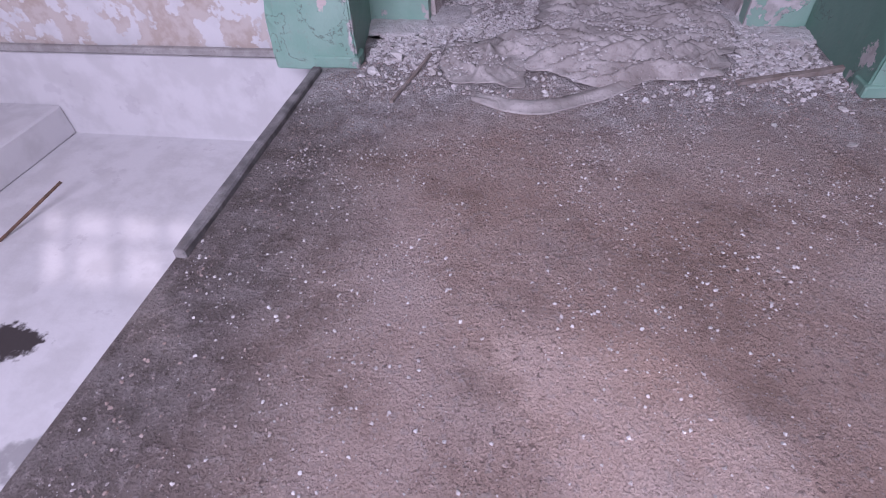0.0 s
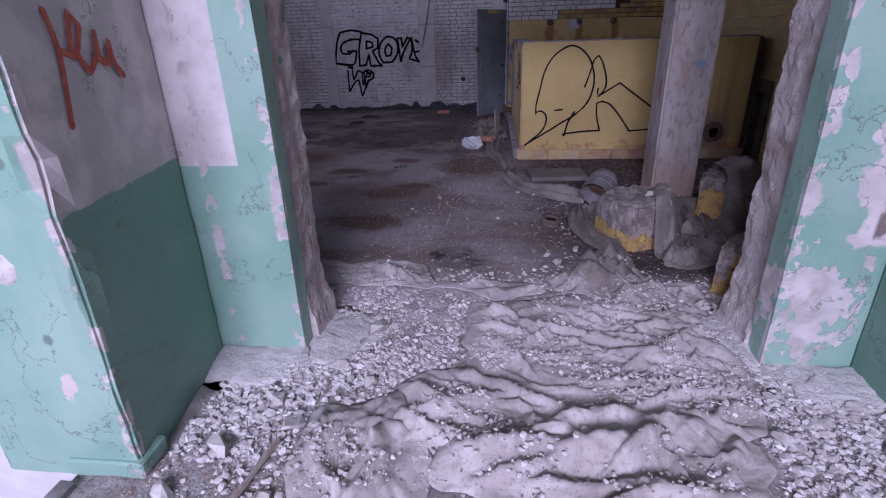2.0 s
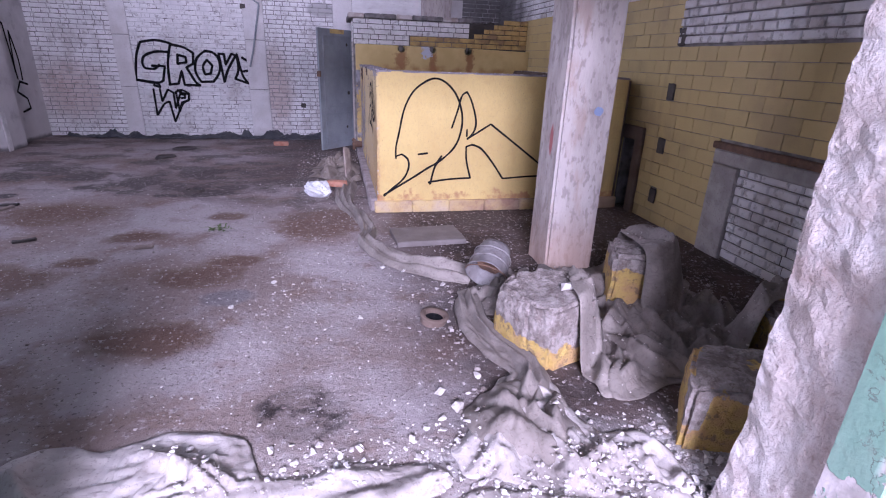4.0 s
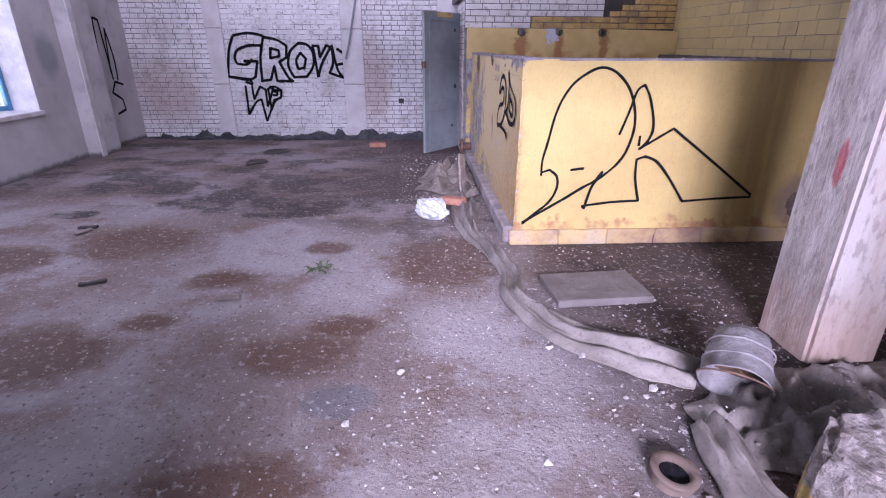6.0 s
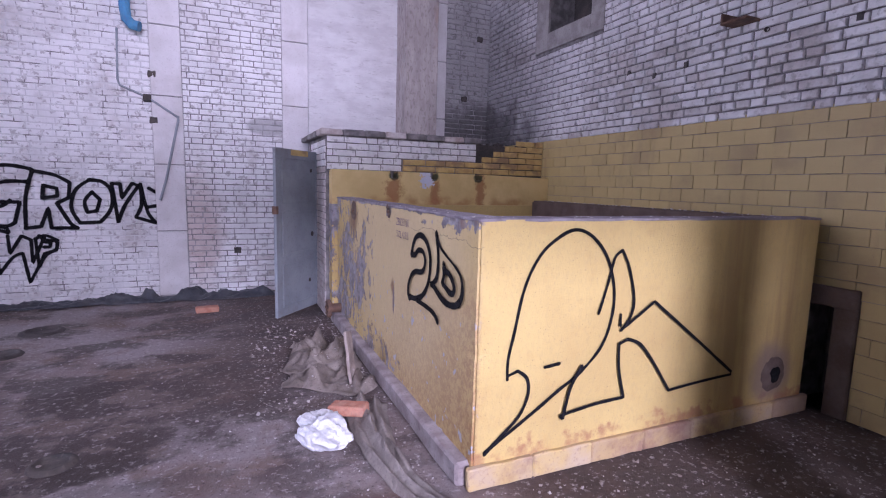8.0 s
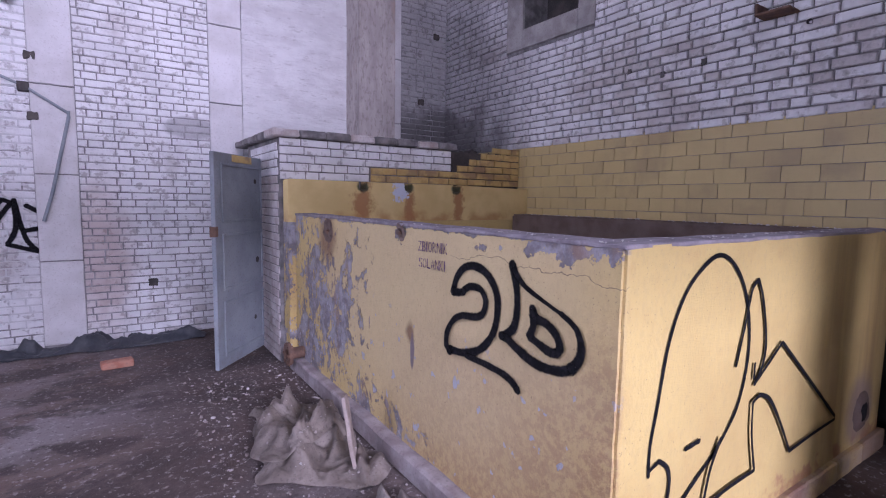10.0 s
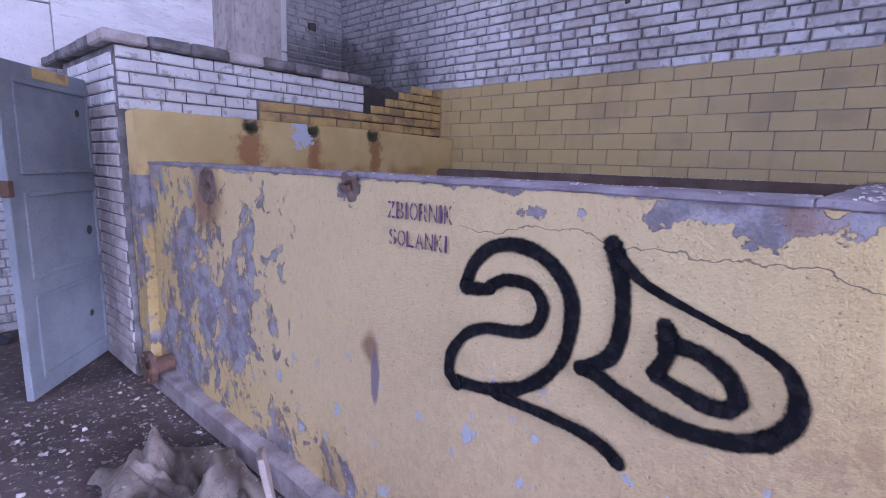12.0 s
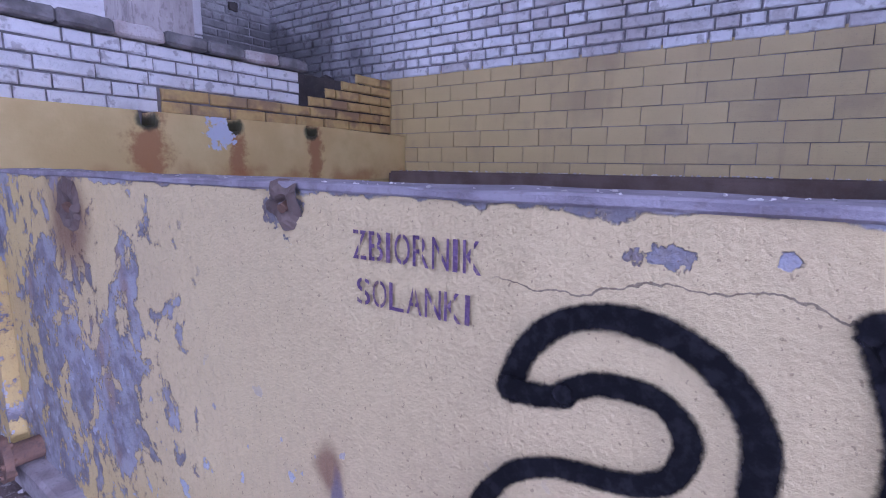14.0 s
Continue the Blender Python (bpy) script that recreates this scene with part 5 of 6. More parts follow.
bmesh.ops.triangulate(bm, faces=bm.faces[:])
part("back_wall", bm, mat_shelf, tank, "rust streaked yellow upstand with notches")
part("back_wall_foot", wear(box(1.12, 3.985, 12.035, 12.2, 0.0, 1.328), 0.3, 0.003, 6), mat_tank, tank)

# brick chamber behind the tank
chamber = tagged(new("brick_chamber"), "low brick chamber with a worn coping behind the tank", "masonry")
part("core", box(1.09, 2.98, 12.22, 13.40, 0.0, 2.09), mat_mortar, chamber)
part("core", box(2.98, 3.99, 12.22, 13.40, 0.0, 2.088), mat_dark, chamber, "sooty black masonry")
part("core", box(2.96, 3.99, 13.40, 13.82, 0.0, 2.09), mat_dark, chamber, "sooty black masonry")
part("core", box(1.2, 2.40, 13.40, 13.82, 0.0, 2.09), mat_mortar, chamber)
for k in range(8):
    xa = 1.02 + k * 0.252
    part("coping_brick", wear(box(xa, xa + 0.246, 12.15, 12.45, 2.095, 2.165, 0.012), 0.1, 0.008, 2, k), mat_mortar if k % 3 else mat_broken, chamber)
for k in range(5):
    ya = 12.46 + k * 0.252
    part("coping_brick", wear(box(1.02, 1.30, ya, ya + 0.246, 2.095, 2.165, 0.012), 0.1, 0.008, 2, k + 9), mat_mortar, chamber)
for xa, ya, za, ang in ((1.62, 13.0, 2.09, 8), (1.9, 13.05, 2.09, -20), (2.15, 12.95, 2.09, 35)):
    ob = tagged(link_mesh("loose_brick", wear(box(-0.125, 0.125, -0.06, 0.06, 0, 0.065, 0.008), 0.06, 0.004, 1), mat_brick if xa > 1.8 else mat_chip), "loose brick lying on the brick chamber", "brick", "loose bricks")
    ob.matrix_basis = pose(xa, ya, za, 0, 0, ang)

# niche and openings of the east wall
niche = tagged(new("niche_frame"), "brown stained concrete frame round a dark wall opening", "frame", kind="structure")
part("jamb", wear(box(3.965, 4.01, 8.355, 8.50, 0.0, 0.92, 0.008), 0.1, 0.005, 3), mat_niche, niche)
part("lintel", wear(box(3.96, 4.012, 8.355, 8.76, 0.78, 0.925, 0.008), 0.1, 0.005, 3), mat_niche, niche)
# Near-black board at the back gives the niche its inner shade.
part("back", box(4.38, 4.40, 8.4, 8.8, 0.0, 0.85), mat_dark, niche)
bricked = tagged(new("bricked_up_opening"), "concrete framed opening bricked up in white", "opening", kind="structure")
part("jamb", wear(box(3.955, 4.012, 6.96, 7.26, 0.0, 0.78, 0.01), 0.15, 0.006, 4), mat_concrete, bricked)
part("jamb", wear(box(3.955, 4.012, 4.66, 4.95, 0.0, 0.78, 0.01), 0.15, 0.006, 4), mat_concrete, bricked)
part("lintel", wear(box(3.95, 4.014, 4.66, 7.26, 0.785, 0.90, 0.01), 0.15, 0.006, 6), mat_concrete, bricked)
part("iron_beam", wear(box(3.94, 4.016, 4.66, 7.28, 0.905, 0.96, 0.004), 0.2, 0.003, 6), mat_metal_rust, bricked, "rusty iron beam")
part("fill", box(3.998, 4.02, 4.95, 6.96, 0.0, 0.785), mat_mortar, bricked)
# Sockets are thin near-black blocks on the walls, coloured as the holes' shade.
for hy, hz in ((8.05, 1.31), (8.05, 0.79), (8.04, 0.28), (8.03, 1.80)):
    bm = wear(box(3.978, 3.994, hy - 0.055, hy + 0.055, hz - 0.075, hz + 0.075, 0.006), 0.04, 0.008, 2, hz)
    part("socket", bm, mat_dark, wall_east, "dark chiselled socket")
for hx, hz in ((3.566, 2.936), (0.167, 0.603), (3.81, 3.88), (-0.779, 2.855), (-0.778, 2.289)):
    part("socket", wear(box(hx - 0.045, hx + 0.045, 13.824, 13.85, hz - 0.04, hz + 0.04, 0.006), 0.04, 0.01, 2, hz), mat_dark, wall_north, "dark hole in the brickwork")
for hy, hz in ((10.68, 2.79), (9.96, 2.73), (10.33, 2.70), (8.57, 2.76)):
    part("socket", wear(box(3.974, 3.99, hy - 0.022, hy + 0.022, hz - 0.028, hz + 0.028, 0.004), 0.03, 0.006, 2, hz), mat_dark, wall_east, "dark hole in the brickwork")
high = tagged(new("window_5"), "small dark window in a concrete frame", "window", kind="structure")
for a in ((11.12, 11.35, 3.36, 4.75), (12.2, 12.48, 3.36, 4.75), (11.35, 12.2, 3.36, 3.58)):
    part("window_frame", wear(box(3.972, 4.012, a[0], a[1], a[2], a[3], 0.006), 0.15, 0.004, 3), mat_concrete, high)
# Near-black board stands for the unlit space behind this window.
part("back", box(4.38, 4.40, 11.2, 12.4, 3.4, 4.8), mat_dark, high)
lampbox = tagged(new("wall_bracket"), "rusty iron bracket on the brick wall", "bracket")
part("arm", box(3.82, 4.0, 9.28, 9.50, 2.93, 2.95, 0.004), mat_metal_rust, lampbox)
part("cheek", box(3.82, 4.0, 9.49, 9.51, 2.93, 3.02, 0.004), mat_metal_rust, lampbox)
part("plug", lathe([(0.0, 0.0), (0.015, 0.01), (0.02, 0.03)], 10, m=pose(3.985, 9.2, 2.84, 0, -90)), mat_dark, lampbox)

# pipe on the end wall
conduit = tagged(new("wall_pipe"), "thin bent grey pipe fixed on the end wall", "pipe")
part("rising_pipe", pipe([(-0.74, 13.80, 1.28), (-0.66, 13.80, 1.56), (-0.50, 13.80, 2.30), (-0.50, 13.80, 2.36)], 0.016, 8), mat_door, conduit)
part("slanting_pipe", pipe([(-0.50, 13.80, 2.34), (-0.83, 13.80, 2.56), (-1.12, 13.80, 2.68), (-1.14, 13.80, 2.75), (-1.12, 13.80, 3.35)], 0.014, 8), mat_door, conduit)
part("clamp", box(-0.88, -0.79, 13.785, 13.86, 2.51, 2.60, 0.006), mat_dark, conduit)
part("blue_spout", pipe([(-1.02, 13.82, 3.9), (-1.02, 13.74, 3.6), (-1.0, 13.7, 3.45), (-0.94, 13.68, 3.38), (-0.86, 13.66, 3.36)], 0.06, 12), mat_blue, conduit, "blue pipe end")

# steel door leaf standing open
door = tagged(new("door_1"), "grey painted panel door standing open beside the tank", "door", kind="structure")
LEAF = 0.90
part("leaf", box(0, LEAF, -0.02, 0.02, 0.02, 1.93, 0.004), mat_door, door)
for z0, z1 in ((0.12, 0.62), (0.72, 1.22), (1.32, 1.84)):
    for y in (-0.026, 0.026):
        bm = bmesh.new()
        for a in ((0.10, LEAF - 0.10, z0, z0 + 0.025), (0.10, LEAF - 0.10, z1 - 0.025, z1), (0.10, 0.125, z0 + 0.025, z1 - 0.025), (LEAF - 0.125, LEAF - 0.10, z0 + 0.025, z1 - 0.025)):
            box(a[0], a[1], y - 0.007, y + 0.007, a[2], a[3], 0.003, bm=bm)
        part("moulding", bm, mat_door, door)
# Door holes are flat near-black discs, their inner shade as colour.
for hx, hz, r in ((0.70, 0.93, 0.032), (0.68, 1.70, 0.024), (0.64, 0.36, 0.024)):
    part("hole", lathe([(0.0, 0.0), (r * 0.7, 0.0005), (r, 0.001)], 14, m=pose(hx, -0.021, hz, 90)), mat_dark, door)
part("hinge", box(-0.015, 0.03, -0.03, 0.03, 1.20, 1.29, 0.006), mat_metal_rust, door)
part("rust_plate", box(0.28, 0.62, -0.0235, -0.019, 1.86, 1.925, 0.002), mat_yellow_brick, door, "patch of old yellow paint")
door.matrix_basis = pose(0.53, 12.22, 0.0, 0, 0, math.degrees(math.atan2(0.68, 0.60)))


# ---- writing and painted lines ----
def on_north(u, v, lift):
    return (u, 13.842 - lift, v)


def on_front(u, v, lift):
    return (u, 8.5875 - lift, v)


def on_side(u, v, lift):
    return (1.1775 - lift, u, v)


WORD = {
    "G": [[(-2.07, 1.63), (-2.29, 1.67), (-2.54, 1.63), (-2.64, 1.40), (-2.71, 1.00), (-2.38, 0.95), (-2.26, 1.00), (-2.20, 1.24), (-2.41, 1.24)], [(-2.11, 1.48), (-2.31, 1.48), (-2.50, 1.41), (-2.56, 1.29), (-2.53, 1.20), (-2.38, 1.19), (-2.29, 1.26)], [(-2.71, 1.00), (-2.38, 0.95), (-2.33, 0.88), (-2.42, 0.91)]],
    "R": [[(-2.06, 1.61), (-2.14, 1.31), (-2.16, 0.93)], [(-2.06, 1.61), (-1.85, 1.57), (-1.70, 1.48), (-1.72, 1.30), (-1.84, 1.23), (-1.72, 0.99), (-1.65, 0.93)], [(-2.16, 0.93), (-2.01, 0.95), (-1.93, 1.17), (-1.91, 0.93), (-1.65, 0.93)], [(-1.96, 1.44), (-1.83, 1.41), (-1.83, 1.32), (-1.98, 1.29), (-1.96, 1.44)]],
    "O": [[(-1.50, 1.52), (-1.65, 1.39), (-1.70, 1.17), (-1.62, 0.99), (-1.41, 1.00), (-1.29, 1.17), (-1.28, 1.39), (-1.37, 1.50), (-1.50, 1.52)], [(-1.48, 1.37), (-1.56, 1.26), (-1.54, 1.12), (-1.44, 1.14), (-1.40, 1.28), (-1.48, 1.37)]],
    "V": [[(-1.27, 1.48), (-1.22, 0.99), (-1.14, 1.21), (-0.98, 1.46), (-1.05, 1.49), (-1.17, 1.30), (-1.18, 1.48), (-1.27, 1.48)]],
    "E": [[(-0.96, 1.48), (-0.89, 1.12), (-0.79, 0.98), (-1.03, 1.06), (-0.96, 1.21), (-0.96, 1.48)], [(-0.87, 1.43), (-0.77, 1.37)], [(-0.89, 1.19), (-0.78, 1.21)]],
    "W": [[(-2.45, 0.84), (-2.45, 0.38), (-2.31, 0.58), (-2.21, 0.63), (-2.16, 0.27), (-2.00, 0.58), (-1.88, 0.67), (-1.87, 0.77), (-2.01, 0.79), (-2.04, 0.84)], [(-2.34, 0.84), (-2.33, 0.63), (-2.21, 0.84), (-2.12, 0.79), (-2.12, 0.51), (-1.99, 0.82)]],
    "P": [[(-2.08, 0.80), (-2.06, 0.45), (-2.0, 0.62), (-1.88, 0.66), (-1.86, 0.78), (-1.98, 0.84), (-2.08, 0.80)], [(-1.99, 0.76), (-1.93, 0.76), (-1.94, 0.70), (-2.0, 0.70)]],
}
TAG = {
    "two": [(0.040, 1.0, [(9.546, 1.109), (9.52, 1.176), (9.465, 1.229), (9.392, 1.248), (9.312, 1.234), (9.246, 1.186), (9.213, 1.115), (9.224, 1.003), (9.274, 0.92), (9.347, 0.862), (9.439, 0.826), (9.565, 0.812)]),
            (0.042, 0.7, [(9.546, 1.106), (9.50, 1.108), (9.455, 1.116)]),
            (0.034, 1.0, [(9.46, 1.121), (9.411, 1.15), (9.341, 1.152), (9.307, 1.131), (9.291, 1.10), (9.297, 1.064), (9.32, 1.034), (9.365, 1.016), (9.469, 1.001), (9.539, 0.963), (9.59, 0.891), (9.594, 0.827), (9.564, 0.8)]),
            (0.028, 1.3, [(9.42, 0.818), (9.275, 0.818), (9.133, 0.805), (9.066, 0.77)])],
    "d": [(0.042, 0.8, [(9.126, 1.284), (9.104, 1.225), (9.09, 1.149), (9.093, 1.068), (9.115, 1.013), (9.176, 0.974)]),
          (0.030, 0.45, [(9.112, 1.262), (9.049, 1.209), (8.952, 1.169), (8.846, 1.133)]),
          (0.022, 1.9, [(8.846, 1.133), (8.777, 1.096), (8.748, 1.039), (8.754, 0.985), (8.785, 0.943)]),
          (0.042, 0.9, [(8.785, 0.943), (8.84, 0.918), (8.925, 0.908), (8.996, 0.916), (9.075, 0.942), (9.132, 0.966), (9.176, 0.974)]),
          (0.036, 1.0, [(8.995, 1.125), (8.972, 1.087), (8.921, 1.083), (8.866, 1.051), (8.841, 1.005), (8.858, 0.981), (8.899, 0.978), (8.968, 0.999), (9.006, 1.013), (8.986, 1.058), (8.991, 1.107)])],
}
FIGURE = {
    "a": [[(1.37, 0.57), (1.37, 0.68), (1.40, 0.82), (1.45, 1.05), (1.53, 1.21), (1.63, 1.30), (1.75, 1.35), (1.87, 1.31), (1.98, 1.19), (2.04, 1.02), (2.04, 0.86), (1.98, 0.69), (1.84, 0.55), (1.69, 0.46), (1.55, 0.37), (1.25, 0.19)], [(1.37, 0.59), (1.43, 0.61), (1.49, 0.56), (1.50, 0.47), (1.45, 0.36), (1.34, 0.26), (1.25, 0.18)], [(1.60, 0.61), (1.69, 0.62)], [(1.94, 0.88), (1.99, 1.04), (2.03, 1.19), (2.08, 1.23), (2.13, 1.15), (2.18, 1.00), (2.19, 0.90), (2.16, 0.82), (2.11, 0.77)], [(2.10, 0.86), (2.10, 0.80)], [(2.11, 0.77), (2.35, 0.92), (2.70, 0.67), (3.07, 0.40)], [(3.07, 0.38), (2.80, 0.37), (2.52, 0.35), (2.38, 0.54), (2.26, 0.67), (2.16, 0.71)], [(2.16, 0.71), (2.10, 0.69), (2.11, 0.54), (2.16, 0.36), (1.94, 0.35), (1.71, 0.32), (1.73, 0.30), (1.77, 0.47), (1.84, 0.59)]],
}

for letter, lines in WORD.items():
    bm = bmesh.new()
    for k, line in enumerate(lines):
        stroke(line, 0.042 if letter not in "WP" else 0.036, on_north, bm, 0.004 + k * 0.004)
    part("painted_letter", bm, mat_spray, wall_north, "black spray painted letter")
for shape, lines in TAG.items():
    for k, (wide, end, line) in enumerate(lines):
        part("painted_stroke", stroke(line, wide, on_side, bmesh.new(), 0.002 + k * 0.0017, (1.0, end)), mat_spray, tank, "thick black spray painted stroke")
bm = bmesh.new()
for k, line in enumerate(FIGURE["a"]):
    stroke(line, 0.019, on_front, bm, 0.0015 + k * 0.0015, (0.9, 1.1))
part("painted_figure", bm, mat_spray, tank, "thin black spray painted line drawing")
bm = bmesh.new()
for k, line in enumerate([[(3.645, 1.60), (3.66, 1.50), (3.645, 1.40), (3.615, 1.27)], [(3.66, 1.49), (3.74, 1.47), (3.79, 1.56), (3.75, 1.60), (3.72, 1.50), (3.78, 1.42), (3.84, 1.47), (3.86, 1.54)], [(3.86, 1.54), (3.85, 1.46), (3.90, 1.44), (3.93, 1.52), (3.93, 1.45), (3.97, 1.40)]]):
    stroke(line, 0.022, lambda u, v, lift: (-0.448 - (u - 3.42) * 0.1448 + 0.004 + lift, u, v), bm, 0.002 + k * 0.002)
part("painted_scrawl", bm, mat_paint_red, pier_w, "red spray painted scrawl")
bm = bmesh.new()
for k, line in enumerate([[(12.74, 1.05), (12.80, 1.88), (12.92, 1.95), (12.97, 1.15)], [(12.97, 1.2), (13.04, 1.85), (13.16, 1.82), (13.22, 1.0)], [(13.20, 1.1), (13.28, 1.72), (13.36, 1.3), (13.34, 0.98)], [(13.45, 0.9), (13.25, 0.95), (13.12, 0.80), (13.35, 0.68), (13.38, 0.52), (13.15, 0.48)]]):
    stroke(line, 0.036, lambda u, v, lift: (-4.246 + lift, u, v), bm, 0.004 + k * 0.001)
part("painted_scrawl", bm, mat_spray, wall_west, "black spray painted scrawl")


def stencil(text, y0, y1, z0, z1):
    """Stencilled letters on the tank's side, each cut by a narrow bridge. y0 is the first letter's start, y1 the last one's end."""
    unit = abs(y1 - y0) / sum(0.5 if ch == "I" else 1.0 for ch in text)
    at = y0
    for k, ch in enumerate(text):
        cu = bpy.data.curves.new("letter", "FONT")
        cu.body = ch
        ob = bpy.data.objects.new("letter", cu)
        scene.collection.objects.link(ob)
        me = bpy.data.meshes.new_from_object(ob)
        bpy.data.objects.remove(ob)
        bm = bmesh.new()
        bm.from_mesh(me)
        xs, ys = [v.co.x for v in bm.verts], [v.co.y for v in bm.verts]
        mid, half = (min(xs) + max(xs)) / 2, (max(xs) - min(xs)) / 2
        if ch not in "IL":
            for s in (-0.045, 0.045):
                bmesh.ops.bisect_plane(bm, geom=bm.verts[:] + bm.edges[:] + bm.faces[:], plane_co=(mid + s, 0, 0), plane_no=(1, 0, 0))
            bmesh.ops.delete(bm, geom=[f for f in bm.faces if abs(f.calc_center_median().x - mid) < 0.044], context="FACES")
        cell = unit * (0.5 if ch == "I" else 1.0)
        wide = cell * (0.48 if ch == "I" else 0.84)
        for v in bm.verts:
            u = (v.co.x - min(xs)) / (2 * half) * wide + cell * (0.2 if ch == "I" else 0.08)
            f = (v.co.y - min(ys)) / (max(ys) - min(ys))
            yy = at - u
            v.co = on_side(yy, z0 + (z1 - z0) * f + 0.004 * (k / len(text)), 0.004)
        at -= cell
        part("stencil_letter", bm, mat_paint_violet, tank)


stencil("ZBIORNIK", 9.883, 9.598, 1.274, 1.328)
stencil("SOLANKI", 9.874, 9.614, 1.188, 1.239)

# ---- loose things in the hall ----
def block(name, corners, height, seed, label, cuts=9):
    """A broken pedestal with an uneven top; corners (x, y) of its foot."""
    bm = bmesh.new()
    low = [bm.verts.new((x, y, 0.0)) for x, y in corners]
    cx, cy = sum(p[0] for p in corners) / len(corners), sum(p[1] for p in corners) / len(corners)
    top = [bm.verts.new((cx + (x - cx) * 0.93, cy + (y - cy) * 0.93, height * (0.93 + 0.1 * noise.noise(Vector((x * 5, y * 5, seed)))))) for x, y in corners]
    n = len(corners)
    for k in range(n):
        bm.faces.new((low[k], low[(k + 1) % n], top[(k + 1) % n], top[k]))
    bm.faces.new(top)
    bmesh.ops.recalc_face_normals(bm, faces=bm.faces[:])
    bmesh.ops.bevel(bm, geom=bm.edges[:], offset=0.025, segments=2, affect="EDGES")
    bmesh.ops.triangulate(bm, faces=[f for f in bm.faces if len(f.verts) > 4])
    bmesh.ops.subdivide_edges(bm, edges=bm.edges[:], cuts=cuts, use_grid_fill=True)
    for v in bm.verts:
        k = 0.35 + 0.65 * min(1, max(0, v.co.z / height))
        v.co += noise.noise_vector(v.co * 5 + Vector((seed, 0, 0))) * 0.03 * k * k + noise.noise_vector(v.co * 22 + Vector((seed, 0, 0))) * 0.014 * k * k + noise.noise_vector(v.co * 60) * 0.006 * k
        v.co.z = max(v.co.z, 0.0)
    return tagged(link_mesh(name, bm, mat_block), label, "pedestal", "broken pedestals")


BLOCKS = {
    "a": ([(1.65, 6.02), (1.74, 5.72), (1.85, 5.59), (2.16, 5.71), (2.23, 6.02), (2.03, 6.20), (1.81, 6.18)], 0.37),
    "b": ([(2.50, 6.20), (2.82, 6.06), (3.02, 6.42), (2.66, 6.58)], 0.42),
    "c": ([(2.17, 4.98), (2.62, 4.86), (2.86, 5.20), (2.46, 5.36)], 0.33),
    "d": ([(2.95, 5.32), (3.45, 5.2), (3.6, 5.6), (3.12, 5.72)], 0.36),
}
LOOKS = {"a": "broken concrete pedestal with peeling yellow paint", "b": "yellow painted concrete pedestal under a tarpaulin", "c": "yellow painted pedestal with a crumbled top", "d": "dark yellow pedestal beside a hanging tarpaulin"}
for key, (corners, tall) in BLOCKS.items():
    block("pedestal", corners, tall, ord(key), LOOKS[key])


def over_blocks(x, y, keys="abd"):
    z = 0.0
    for corners, tall in [BLOCKS[k] for k in keys]:
        cx, cy = sum(p[0] for p in corners) / len(corners), sum(p[1] for p in corners) / len(corners)
        r = 0.75 * max(math.hypot(p[0] - cx, p[1] - cy) for p in corners)
        d = math.hypot(x - cx, y - cy)
        z = max(z, (tall + 0.012) * max(0.0, min(1.0, (r + 0.12 - d) / 0.12)))
    return z


sheet("tarpaulin", [(2.10, 6.02), (1.98, 5.62), (2.02, 5.28), (2.3, 5.35), (2.68, 5.45), (2.52, 5.9), (2.3, 6.1)], 0.12, lambda x, y: over_blocks(x, y, "a"), "crumpled grey tarpaulin spilling from a broken pedestal", "tarpaulin", 11, way=60)
sheet("tarpaulin", [(2.62, 6.05), (2.78, 6.62), (3.15, 6.5), (3.2, 6.05), (2.95, 5.8), (2.72, 5.85)], 0.12, lambda x, y: over_blocks(x, y, "b"), "grey tarpaulin draped over a yellow pedestal", "tarpaulin", 14, way=110)
sheet("tarpaulin", [(2.5, 5.6), (2.85, 5.45), (3.2, 5.55), (3.5, 5.75), (3.35, 6.0), (2.95, 5.95), (2.6, 5.85)], 0.11, lambda x, y: over_blocks(x, y, "d"), "dark dusty tarpaulin between the pedestals", "tarpaulin", 17, way=25)
sheet("tarpaulin", [(1.88, 6.75), (2.2, 6.82), (2.72, 6.82), (2.6, 6.4), (2.35, 6.2), (2.05, 6.35)], 0.15, flat_floor, "crumpled tarpaulin heaped round the column's foot", "tarpaulin", 19, way=10)
ribbon("tarpaulin", [(1.62, 6.45), (1.58, 6.1), (1.66, 5.8), (1.72, 5.55), (1.58, 5.30), (1.45, 5.12)], [0.16, 0.22, 0.24, 0.2, 0.34, 0.42], 0.09, flat_floor, "dusty strip of tarpaulin beside a broken pedestal", "tarpaulin", 23)
ribbon("tarpaulin", [(1.76, 6.80), (1.55, 6.95), (1.30, 7.12), (1.12, 7.38), (1.00, 7.62), (1.05, 7.95), (0.98, 8.35), (0.85, 8.85), (0.86, 9.4), (0.92, 9.75)], [0.26, 0.34, 0.28, 0.22, 0.13, 0.17, 0.14, 0.17, 0.26, 0.32], 0.10, flat_floor, "long twisted strip of grey tarpaulin on the floor", "tarpaulin", 29)
sheet("tarpaulin", [(0.40, 10.3), (0.6, 10.08), (0.95, 9.85), (1.08, 10.0), (1.08, 11.0), (0.85, 11.25), (0.6, 11.15), (0.5, 10.7)], 0.21, flat_floor, "heap of crumpled tarpaulin against the tank", "tarpaulin", 31, way=62, material=mat_brown_cloth)
